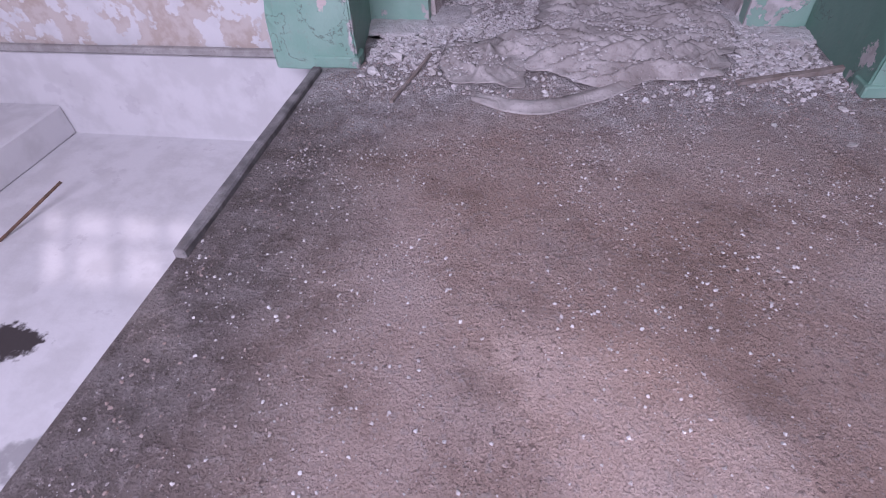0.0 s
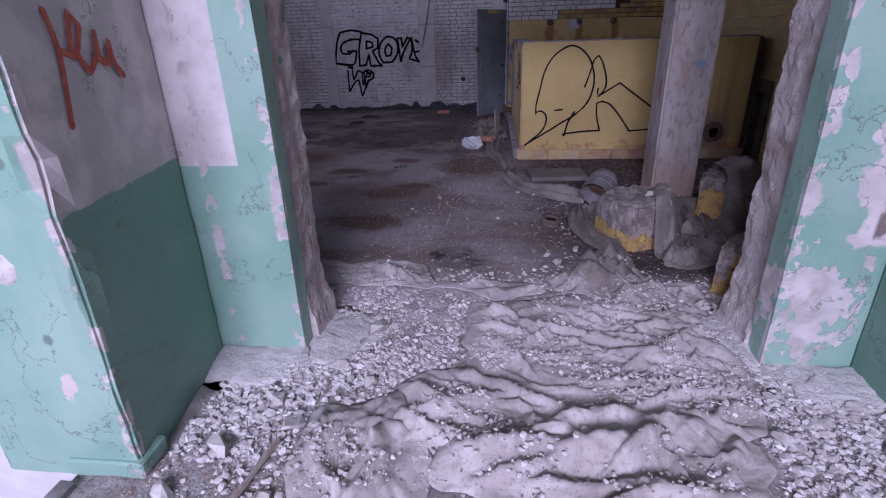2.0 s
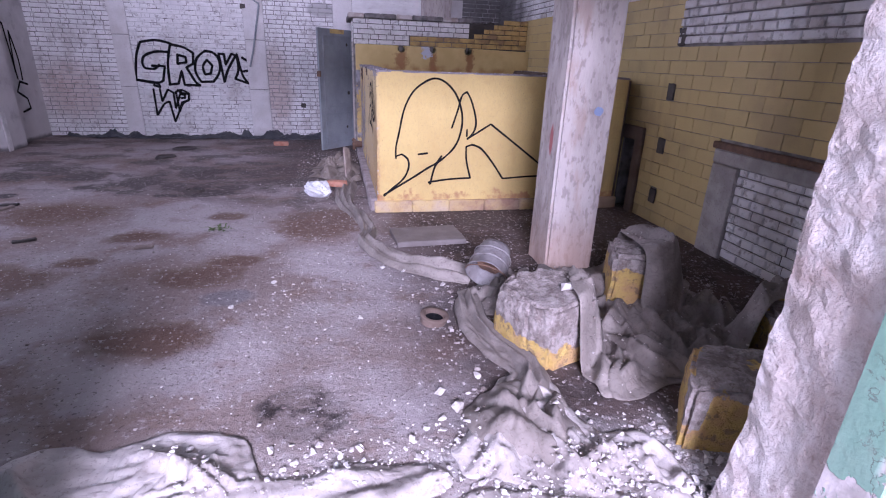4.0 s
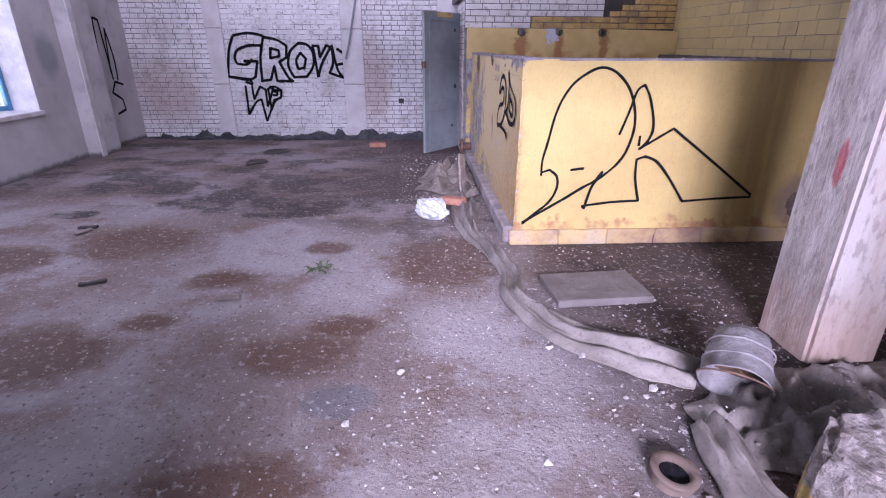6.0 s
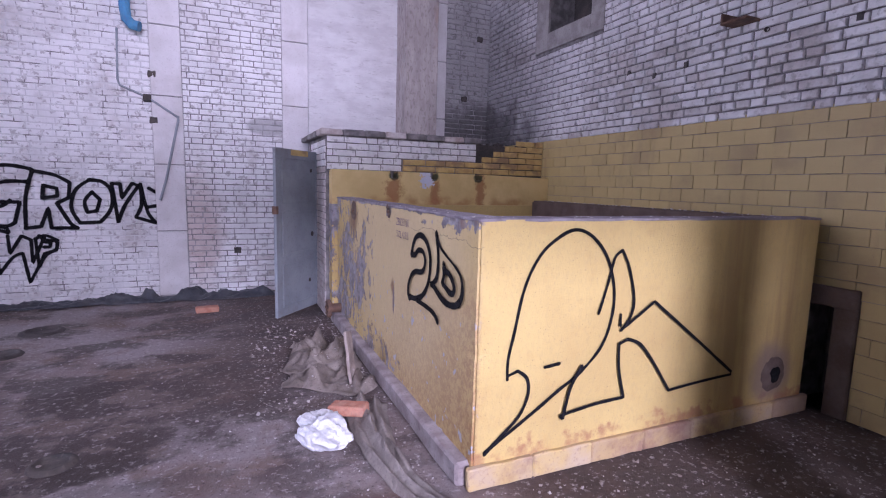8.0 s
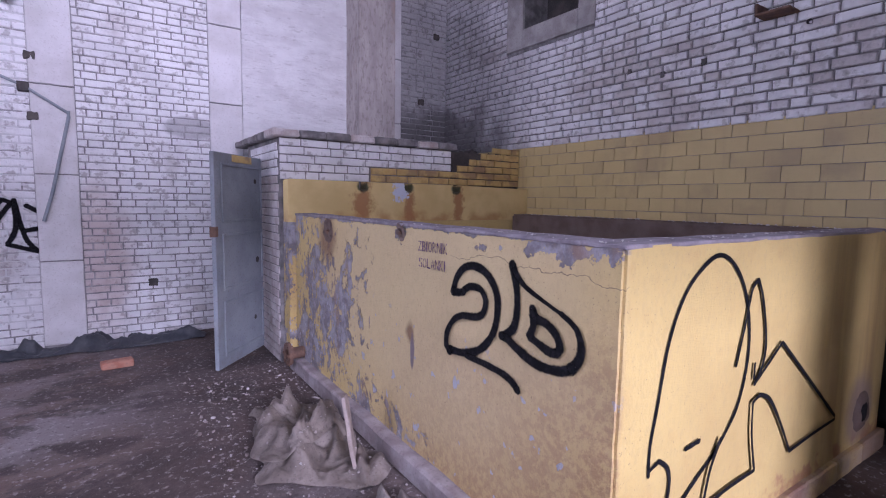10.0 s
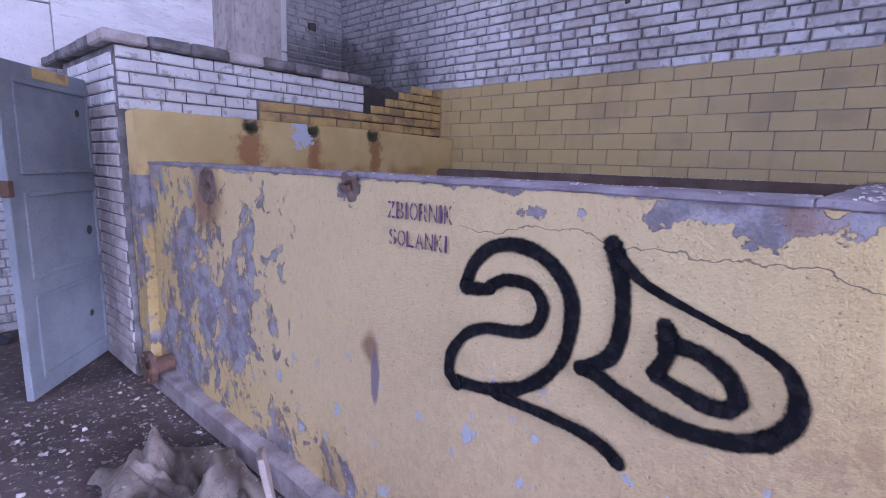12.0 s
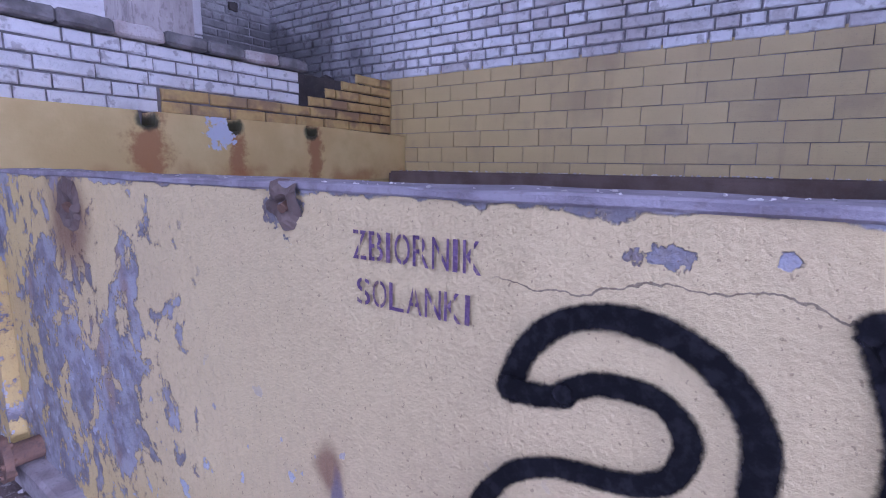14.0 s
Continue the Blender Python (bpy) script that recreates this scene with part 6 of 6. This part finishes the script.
sheet("tarpaulin", [(0.42, 10.30), (0.52, 10.2), (0.8, 10.38), (1.04, 10.62), (1.0, 10.85), (0.74, 10.6)], 0.16, lambda x, y: max(laid(x, y), 0.10), "bunched tarpaulin lying over a tarpaulin heap", "tarpaulin", 37, way=40, material=mat_brown_cloth)
board = tagged(link_mesh("leaning_board", wear(box(-0.075, 0.075, -0.012, 0.012, 0, 0.40, 0.003), 0.08, 0.012, 4), mat_wood), "grey board leaning on the tank", "board")
board.matrix_basis = pose(0.92, 10.12, 0.02, -12, 14, 60)

sheet("tarpaulin", [(1.58, 6.55), (1.62, 6.2), (2.15, 6.15), (2.2, 5.75), (2.05, 5.3), (2.6, 5.38), (3.0, 5.75), (3.4, 5.9), (3.3, 6.6), (2.9, 6.85), (2.2, 6.85), (1.8, 6.75)], 0.17, flat_floor, "heap of crumpled dusty tarpaulin round the pedestals", "tarpaulin", 71, way=35)
sheet("tarpaulin", [(1.30, 5.30), (1.36, 5.08), (1.62, 4.98), (1.82, 5.1), (1.80, 5.45), (1.66, 5.62), (1.52, 5.5)], 0.17, flat_floor, "bunched end of pale tarpaulin", "tarpaulin", 73, way=70)
mat_cloth = cloth("plaster_dusted_tarpaulin", (0.36, 0.325, 0.31), (0.52, 0.48, 0.465), (0.19, 0.155, 0.14))
# doorway: tarpaulins under rubble
sheet("tarpaulin", [(0.3, 3.6), (0.4, 4.0), (0.75, 4.25), (0.7, 4.75), (1.2, 4.9), (2.1, 4.85), (2.08, 4.2), (1.95, 3.75), (1.6, 3.6), (1.1, 3.5), (0.7, 3.5)], 0.07, flat_floor, "wide dusty tarpaulin lying across the doorway", "tarpaulin", 75, way=-25)
sheet("tarpaulin", [(0.16, 3.24), (0.08, 3.75), (0.45, 3.95), (0.62, 3.55), (0.58, 3.20)], 0.10, flat_floor, "flat grey tarpaulin flap in the doorway rubble", "tarpaulin", 41, way=80)
sheet("tarpaulin", [(0.62, 3.45), (0.75, 3.75), (1.1, 3.95), (1.75, 3.92), (1.88, 3.72), (1.76, 3.45), (1.3, 3.26), (1.0, 3.22)], 0.15, flat_floor, "crumpled dusty tarpaulin in the doorway", "tarpaulin", 43, way=15)
ribbon("tarpaulin", [(0.34, 3.05), (0.62, 2.95), (0.92, 3.06), (1.28, 3.32)], [0.08, 0.18, 0.14, 0.1], 0.03, flat_floor, "narrow tarpaulin edge lying on the grit", "tarpaulin", 47, rows=4)
sheet("tarpaulin", [(0.75, 4.75), (0.7, 4.3), (0.95, 4.0), (1.6, 4.05), (2.0, 4.2), (2.05, 4.6), (1.5, 4.8)], 0.08, flat_floor, "folded grey tarpaulin across the threshold", "tarpaulin", 51, way=-15)
sheet("tarpaulin", [(-0.6, 5.4), (-0.45, 5.0), (0.0, 4.95), (0.5, 4.98), (0.85, 4.84), (1.2, 4.95), (0.95, 5.1), (0.5, 5.12), (0.25, 5.34), (-0.1, 5.36)], 0.10, flat_floor, "ridge of dusty tarpaulin inside the doorway", "tarpaulin", 53, way=-8)
sheet("tarpaulin", [(1.2, 4.95), (1.35, 5.3), (1.6, 5.62), (1.8, 5.6), (1.82, 5.2), (2.15, 5.05), (2.1, 4.75), (1.6, 4.8)], 0.10, flat_floor, "crumpled dusty tarpaulin towards the pedestals", "tarpaulin", 57, way=50)
sheet("plastic_sheet", [(-4.1, 13.78), (-3.2, 13.5), (-2.0, 13.5), (-1.0, 13.48), (0.2, 13.45), (0.6, 13.5), (0.62, 13.8), (-4.0, 13.81)], 0.17, flat_floor, "dark plastic sheet heaped along the end wall", "plastic sheet", 61, way=5, material=mat_plastic)

# small things
SOCKETS = ((-0.86, 9.6, 0.08), (-1.69, 12.48, 0.13), (-1.77, 11.76, 0.1))
slab = tagged(link_mesh("stone_slab", wear(box(-0.31, 0.31, -0.20, 0.20, 0, 0.05, 0.006), 0.15, 0.004, 4), mat_slab), "smooth grey stone slab lying on the floor", "slab")
slab.matrix_basis = pose(1.56, 7.73, 0, 0, 0, 4)
red = tagged(link_mesh("brick", wear(box(-0.125, 0.125, -0.06, 0.06, 0, 0.065, 0.01), 0.06, 0.004, 2), mat_brick), "red brick lying by the white bag", "brick", "loose bricks")
red.matrix_basis = pose(0.76, 9.56, 0.05, 0, -4, -35)
red2 = tagged(link_mesh("brick", wear(box(-0.125, 0.125, -0.06, 0.06, 0, 0.065, 0.01), 0.06, 0.004, 2), mat_brick), "red brick lying near the end wall", "brick", "loose bricks")
red2.matrix_basis = pose(-0.2, 12.85, 0.0, 0, 0, 6)
bm = bmesh.new()
bmesh.ops.create_icosphere(bm, subdivisions=4, radius=1.0)
for v in bm.verts:
    p = v.co.copy()
    f = 1 + 0.35 * noise.noise(p * 1.7) + 0.2 * ridge((p.x + p.z, p.y - p.z), 1.8, 5) - 0.16 * abs(noise.noise(p * 4.5 + Vector((3, 1, 7))))
    v.co = Vector((p.x * 0.14, p.y * 0.18, (p.z + 0.75) * 0.085)) * f
    v.co.z = max(v.co.z, 0.0)
bmesh.ops.dissolve_limit(bm, angle_limit=radians(14), verts=bm.verts[:], edges=bm.edges[:])
bmesh.ops.triangulate(bm, faces=bm.faces[:])
bag = tagged(link_mesh("plastic_bag", bm, mat_bag), "crumpled white plastic bag lying on the floor", "bag")
bag.matrix_basis = pose(0.56, 9.34, 0.0, 0, 0, 15)
bm = lathe([(0.085, 0.0), (0.076, 0.05), (0.09, 0.075), (0.09, 0.095), (0.066, 0.095), (0.058, 0.08), (0.054, 0.0), (0.0, 0.002)], 28)
tube = tagged(link_mesh("floor_pipe", wear(bm, 0.06, 0.003), mat_niche, smooth=True), "short open pipe socket standing in the floor", "pipe")
# Black disc inside the pipe, coloured as the bore's shade.
part("bore", lathe([(0.056, 0.05), (0.03, 0.049), (0.0, 0.048)], 20), mat_hole_shade, tube, "dark open bore")
tube.matrix_basis = pose(1.34, 6.21, 0.0, 4, 6)
tube.scale.z = 0.55

mat_bucket = plain("rusty_grey_bucket", (0.24, 0.225, 0.23), (0.17, 0.155, 0.16), rough=0.6, scale=13, fine=30, dirt=(0.08, 0.04, 0.028), dirty=0.95)
bucket = tagged(new("bucket"), "battered grey bucket lying on its side", "bucket")
bm = lathe([(0.0, -0.006), (0.07, 0.0), (0.1, 0.014), (0.118, 0.04), (0.132, 0.12), (0.145, 0.25), (0.151, 0.255), (0.150, 0.262), (0.140, 0.255), (0.127, 0.12), (0.112, 0.016), (0.0, 0.012)], 32)
part("shell", wear(bm, 0.09, 0.008, 0, 3), mat_bucket, bucket, "dented rusty grey shell", True)
for z in (0.09, 0.17):
    bm = lathe([(0.128 + z * 0.06, z), (0.133 + z * 0.06, z + 0.006), (0.128 + z * 0.06, z + 0.012)], 32)
    part("rib", wear(bm, 0.09, 0.008, 0, 3), mat_bucket, bucket)
part("handle", pipe([(0.15 * math.cos(a), 0.15 * math.sin(a) * 0.9, 0.25 + 0.03 * math.sin(a)) for a in [math.pi * k / 14 for k in range(15)]], 0.004, 6), mat_metal_rust, bucket, "wire handle")
part("rubble_fill", wear(lathe([(0.0, 0.17), (0.09, 0.165), (0.118, 0.13)], 20), 0.05, 0.015, 0), mat_metal_rust, bucket)
bucket.matrix_basis = pose(1.90, 6.76, 0.262, 120, 0, -35)

for pts, r, lab in (([(-0.13, 2.96, 0.012), (-0.06, 3.28, 0.02), (0.0, 3.6, 0.03)], 0.012, "thin grey stick lying in the rubble"),):
    tagged(link_mesh("stick", wear(pipe(pts, r, 6), 0.1, 0.003), mat_wood), lab, "stick")
batten = tagged(link_mesh("batten", wear(box(-0.36, 0.36, -0.022, 0.022, 0, 0.03, 0.003), 0.12, 0.005, 4), mat_wood), "weathered wooden batten lying before the pier", "batten")
batten.matrix_basis = pose(2.2, 3.45, 0.0, 0, -2, 17)
rod = tagged(link_mesh("iron_rod", pipe([(-2.73, 2.955, -0.726), (-2.84, 2.70, -0.815), (-2.94, 2.46, -0.895)], 0.011, 8), mat_metal_rust), "rusty iron rod leaning in the lower level", "rod")
weed = tagged(new("weed"), "small green weed sprouting from the floor", "plant")
rng = random.Random(5)
bm = bmesh.new()
for k in range(26):
    a, l = rng.uniform(0, math.tau), rng.uniform(0.05, 0.12)
    q = Vector((math.cos(a), math.sin(a), 0))
    s = Vector((-q.y, q.x, 0)) * 0.008
    b0 = Vector((rng.uniform(-0.06, 0.06), rng.uniform(-0.03, 0.03), 0.0))
    vs = [bm.verts.new(b0), bm.verts.new(b0 + q * l * 0.5 + s + Vector((0, 0, l * 0.35))), bm.verts.new(b0 + q * l + Vector((0, 0, l * 0.25))), bm.verts.new(b0 + q * l * 0.5 - s + Vector((0, 0, l * 0.35)))]
    bm.faces.new(vs)
part("leaves", bm, mat_leaf, weed)
weed.matrix_basis = pose(-0.28, 8.13, 0.0)
for x, y, l, a in ((-1.76, 7.98, 0.16, 20), (-2.42, 8.98, 0.14, 60), (-0.78, 7.72, 0.14, 5), (-2.45, 9.1, 0.16, 0), (-1.78, 11.6, 0.18, 40)):
    ob = tagged(link_mesh("wood_scrap", wear(box(-l / 2, l / 2, -0.02, 0.02, 0, 0.022, 0.004), 0.05, 0.008, 2, x), mat_wood if l < 0.15 else mat_dark), "small broken scrap lying on the floor", "scrap", "floor scraps")
    ob.matrix_basis = pose(x, y, 0, 0, -3, a)

for x, y, sx, sy, sz in ((-0.34, 4.15, 0.34, 0.22, 0.035), (0.0, 4.38, 0.24, 0.3, 0.03), (2.05, 4.45, 0.24, 0.34, 0.035), (2.36, 4.12, 0.3, 0.2, 0.025)):
    bm = bmesh.new()
    bmesh.ops.create_icosphere(bm, subdivisions=4, radius=1.0)
    for v in bm.verts:
        p = v.co.copy()
        f = 1 + 0.3 * noise.noise(p * 2 + Vector((x * 9, 0, 0))) + 0.14 * noise.noise(p * 6 + Vector((x * 9, 0, 0)))
        v.co = Vector((p.x * sx * f, p.y * sy * f, max(0.0, p.z) ** 2 * sz * f + (0.012 * noise.noise(p * 14) + 0.014 * noise.noise(p * 31)) * max(0.0, p.z)))
    heap = tagged(link_mesh("plaster_mound", bm, mat_powder, smooth=True), "low mound of white plaster powder by the doorway", "rubble", "plaster mounds")
    heap.matrix_basis = pose(x, y, 0.0)
# plaster chunks one can count
rng = random.Random(77)
CHUNK_SPOTS = ((-0.22, 3.55, 0.14), (-0.32, 3.35, 0.12), (0.02, 3.72, 0.13), (-0.1, 3.86, 0.11), (0.22, 4.45, 0.13), (0.3, 4.0, 0.1), (0.1, 4.12, 0.12), (-0.28, 3.75, 0.09),
               (1.62, 5.98, 0.08), (1.98, 3.75, 0.1), (2.3, 4.1, 0.12), (2.38, 3.95, 0.1), (2.05, 4.0, 0.1), (1.24, 5.5, 0.07), (1.3, 5.38, 0.09), (1.45, 5.6, 0.06), (2.35, 3.7, 0.09), (2.2, 3.85, 0.07), (1.6, 3.1, 0.05), (2.3, 3.05, 0.06), (2.2, 2.7, 0.06), (1.9, 2.85, 0.05),
               (0.05, 3.35, 0.07), (-0.38, 3.2, 0.08), (1.25, 7.0, 0.07), (1.1, 7.08, 0.05), (0.32, 6.9, 0.05), (0.1, 6.55, 0.05), (0.9, 6.3, 0.05), (1.5, 6.72, 0.06))
for k, (x, y, size) in enumerate(CHUNK_SPOTS):
    ob = tagged(link_mesh("plaster_chunk", chunk(size, 300 + k, 0.5), mat_chip), "pale broken plaster chunk lying in the debris", "rubble", "plaster chunks")
    ob.matrix_basis = pose(x, y, 0.0, 0, 0, rng.uniform(0, 360))
bm = chunk(0.11, 999, 0.6)
lump = tagged(link_mesh("plaster_chunk", bm, mat_chip), "white plaster lump on a broken pedestal", "rubble", "plaster chunks")
lump.matrix_basis = pose(2.02, 5.84, 0.335)

# grit and rubble that nobody could count
rng = random.Random(9)


def rain(n, x0, x1, y0, y1, lo, hi, weight=lambda x, y: 1.0):
    out = []
    while len(out) < n:
        x, y = rng.uniform(x0, x1), rng.uniform(y0, y1)
        if rng.random() < weight(x, y):
            on = laid(x, y)
            if on and (rng.random() < 0.2 or noise.noise(Vector((x * 3.6, y * 3.6, 7))) < -0.06):
                continue
            out.append((x, y, on + (0.002 if on else 0.0), (0.75 if on else 1.0) * lo * (hi / lo) ** (rng.random() ** 2.2)))
    return out


near_door = lambda x, y: max(0.02, 1 - abs(y - 4.2) / 1.15) * (0.35 + 0.65 * (noise.noise(Vector((x * 3, y * 3, 1))) > -0.1))
spots = [s for s in rain(14000, -0.42, 2.48, 3.0, 5.35, 0.008, 0.05, near_door) if not (s[0] < -0.08 and s[1] > 4.25) and not (s[0] > 2.1 and 4.25 < s[1] < 4.7)]
scatter("doorway_rubble", spots, mat_rubble, "crumbled white plaster rubble across the doorway", "rubble", 3)
scatter("floor_grit", rain(11000, -0.66, 3.6, 0.4, 3.3, 0.003, 0.02, lambda x, y: (0.2 + 0.8 * (y / 3.3) ** 2) * (0.25 + 0.75 * (noise.noise(Vector((x * 2.4, y * 2.4, 5))) > 0.05))), mat_rubble, "fine pale grit on the landing floor", "grit", 4)
scatter("hall_grit", [s for s in rain(6000, -3.8, 3.8, 4.9, 13.3, 0.006, 0.03, lambda x, y: (0.9 if x > 0.2 else 0.4) * max(0.15, 1 - abs(y - 6.6) / 5)) if not (s[0] > 1.1 and s[1] > 8.5)], mat_grit, "scattered plaster crumbs on the hall floor", "grit", 5)
mat_gravel = plain("brown_floor_gravel", (0.36, 0.27, 0.235), (0.50, 0.41, 0.375), scale=25, dirty=0.3, dirt=(0.17, 0.115, 0.095), vary=0.6, isle=True)
scatter("floor_gravel", rain(15000, -0.6, 3.4, 0.6, 3.5, 0.005, 0.019, lambda x, y: (0.15 + 0.85 * (y / 3.5) ** 1.5) * (0.3 + 0.7 * (noise.noise(Vector((x * 1.9, y * 1.9, 8))) > -0.1))), mat_gravel, "brown gravel and grit trodden on the landing floor", "grit", 23, 0.5)
scatter("hall_crumbs", [s for s in rain(2600, -2.6, 3.6, 5.0, 11.5, 0.005, 0.018, lambda x, y: (1.0 if 0.2 < x < 1.2 else 0.4) * max(0.12, 1 - abs(y - 6.4) / 4)) if not (s[0] > 1.1 and s[1] > 8.5)], mat_rubble, "small white plaster crumbs on the hall floor", "grit", 21)
scatter("soot_rubble", [(rng.uniform(3.0, 3.95), rng.uniform(12.3, 13.75), 2.088, rng.uniform(0.03, 0.16)) for _ in range(90)], mat_dark, "sooty black rubble heaped on the brick chamber", "rubble", 22)
scatter("jamb_rubble", rain(1500, -0.42, 0.3, 3.5, 4.24, 0.01, 0.06) + rain(1100, 1.9, 2.44, 3.3, 4.24, 0.01, 0.06), mat_rubble, "broken plaster rubble at the foot of the piers", "rubble", 10)
scatter("pedestal_rubble", rain(900, 1.3, 3.6, 5.0, 7.3, 0.012, 0.045, lambda x, y: 0.3 + 0.7 * (noise.noise(Vector((x * 4, y * 4, 3))) > 0)), mat_grit, "plaster crumbs round the pedestals", "rubble", 6)
scatter("tank_side_rubble", rain(500, 0.2, 1.1, 9.8, 12.2, 0.01, 0.04), mat_grit, "pale crumbs beside the tank", "rubble", 7)

crumbs = [(1.18 + rng.uniform(0.0, 0.16), rng.uniform(8.62, 12.0), TZ + 0.004, rng.uniform(0.004, 0.013)) for _ in range(150)] + [(rng.uniform(1.2, 3.8), 8.6 + rng.uniform(0.0, 0.15), TZ + 0.004, rng.uniform(0.006, 0.018)) for _ in range(60)] + [(rng.uniform(3.76, 3.97), rng.uniform(8.8, 12.0), TZ - 0.008, rng.uniform(0.006, 0.024)) for _ in range(160)]
scatter("rim_crumbs", crumbs, mat_rubble, "plaster crumbs lying on the tank rim", "grit", 8)
for x, y, r in SOCKETS:
    bm = lathe([(r * 1.5, 0.0), (r * 1.25, 0.018), (r * 1.05, 0.022), (r, 0.012), (r * 0.95, 0.003), (0.0, 0.002)], 24)
    ob = tagged(link_mesh("floor_socket", wear(bm, 0.06, 0.008), mat_dark, smooth=True), "dark crumbling pipe socket in the floor", "socket", "floor sockets")
    ob.matrix_basis = pose(x, y, 0.0)

# ---- bricks and tiles, last ----
STRIPS = [(4.0 - b, 4.0 - a) for a, b in ((-2.98, -2.70), (-0.80, -0.44), (0.78, 1.14), (2.93, 3.24))]
courses("brick", wall_north, (4.0, 13.861, 0.0), (0, -1, 0), lambda z: without(0.0, 8.25, STRIPS + ([(1.07, 2.86)] if z > 1.9 else [])), 62, 0.247, 0.061, 0.014, 0.014, 0.006, mat_white_brick,
        lambda s, z: z < 1.9 and 4.0 - s > -0.5, 11, "english", 150, "white painted brickwork")
courses("brick", wall_east, (4.0, 4.65, 2.178), (-1, 0, 0), lambda z: without(0.0, 9.2, [(6.47, 7.83)] if 1.15 < z < 2.6 else []), 50, 0.246, 0.062, 0.014, 0.022, 0.007, mat_white_brick,
        lambda s, z: z < 0.75 and 3.6 < s < 7.2, 12, "english", 300, "white painted brickwork")
courses("brick", wall_east, (4.0, 4.65, 1.735), (-1, 0, 0), lambda z: [(0.0, 3.42)] if z < 0.44 else [], 5, 0.246, 0.062, 0.014, 0.022, 0.007, mat_white_brick, lambda s, z: True, 13, "english", 60, "white painted brickwork")
courses("brick", bricked, (3.998, 4.95, 0.02), (-1, 0, 0), lambda z: [(0.0, 2.01)] if z < 0.76 else [], 10, 0.25, 0.066, 0.012, 0.02, 0.008, mat_white_brick, lambda s, z: True, 14, "english", 120)


def tile_runs(z):
    gaps = [(0.0, 2.62)] if z < 0.97 else []
    gaps += [(3.70, 4.12)] if z < 0.92 else []
    gaps += [(3.345, 3.455)] if any(abs(z - q) < 0.09 for q in (1.31, 0.79, 0.28)) else []
    gaps += [(0.0, 3.42)] if z > 1.72 else []
    return without(0.0, 9.2, gaps) if z < 2.17 else []


courses("tile", wall_east, (4.0, 4.65, 0.0), (-1, 0, 0), tile_runs, 18, 0.2462, 0.1187, 0.004, 0.008, 0.0015, mat_tile, lambda s, z: (s > 3.9 and z > 1.4) or s < 3.6, 15, "stretcher", 300, "yellow glazed wall tiles")
courses("brick", chamber, (2.98, 12.221, 1.715), (0, -1, 0), lambda z: [(0.0, 1.88)] if z > 0.15 else [(1.0, 1.88)], 5, 0.25, 0.066, 0.010, 0.016, 0.007, mat_white_brick, lambda s, z: True, 16, "english", 120)
courses("brick", chamber, (3.985, 12.223, 1.715), (0, -1, 0), lambda z: [(0.0, max(0.26, 0.98 - max(0, z - 0.16) * 2.2))] if z > 0.15 else [(0.0, 1.98)], 6, 0.25, 0.066, 0.010, 0.022, 0.007, mat_yellow_brick, lambda s, z: True, 17, "stretcher", 120)
side_brick, side_brick_low = brick_mesh("brick_side", 0.228, 0.066, 0.014, 0.006, mat_white_brick, 3), brick_mesh("brick_side", 0.228, 0.066, 0.014, 0.006, mat_broken, 4)
for k in range(27):
    for y0, y1 in ((12.225, 12.46), (12.47, 12.71), (12.72, 12.96), (12.97, 13.2)):
        ob = new("brick", side_brick if k > 22 else side_brick_low)
        ob.parent = chamber
        ob.matrix_basis = pose(1.091, (y0 + y1) / 2 + (0.0 if k % 2 else 0.03), 0.04 + k * 0.076, 0, 0, 90)
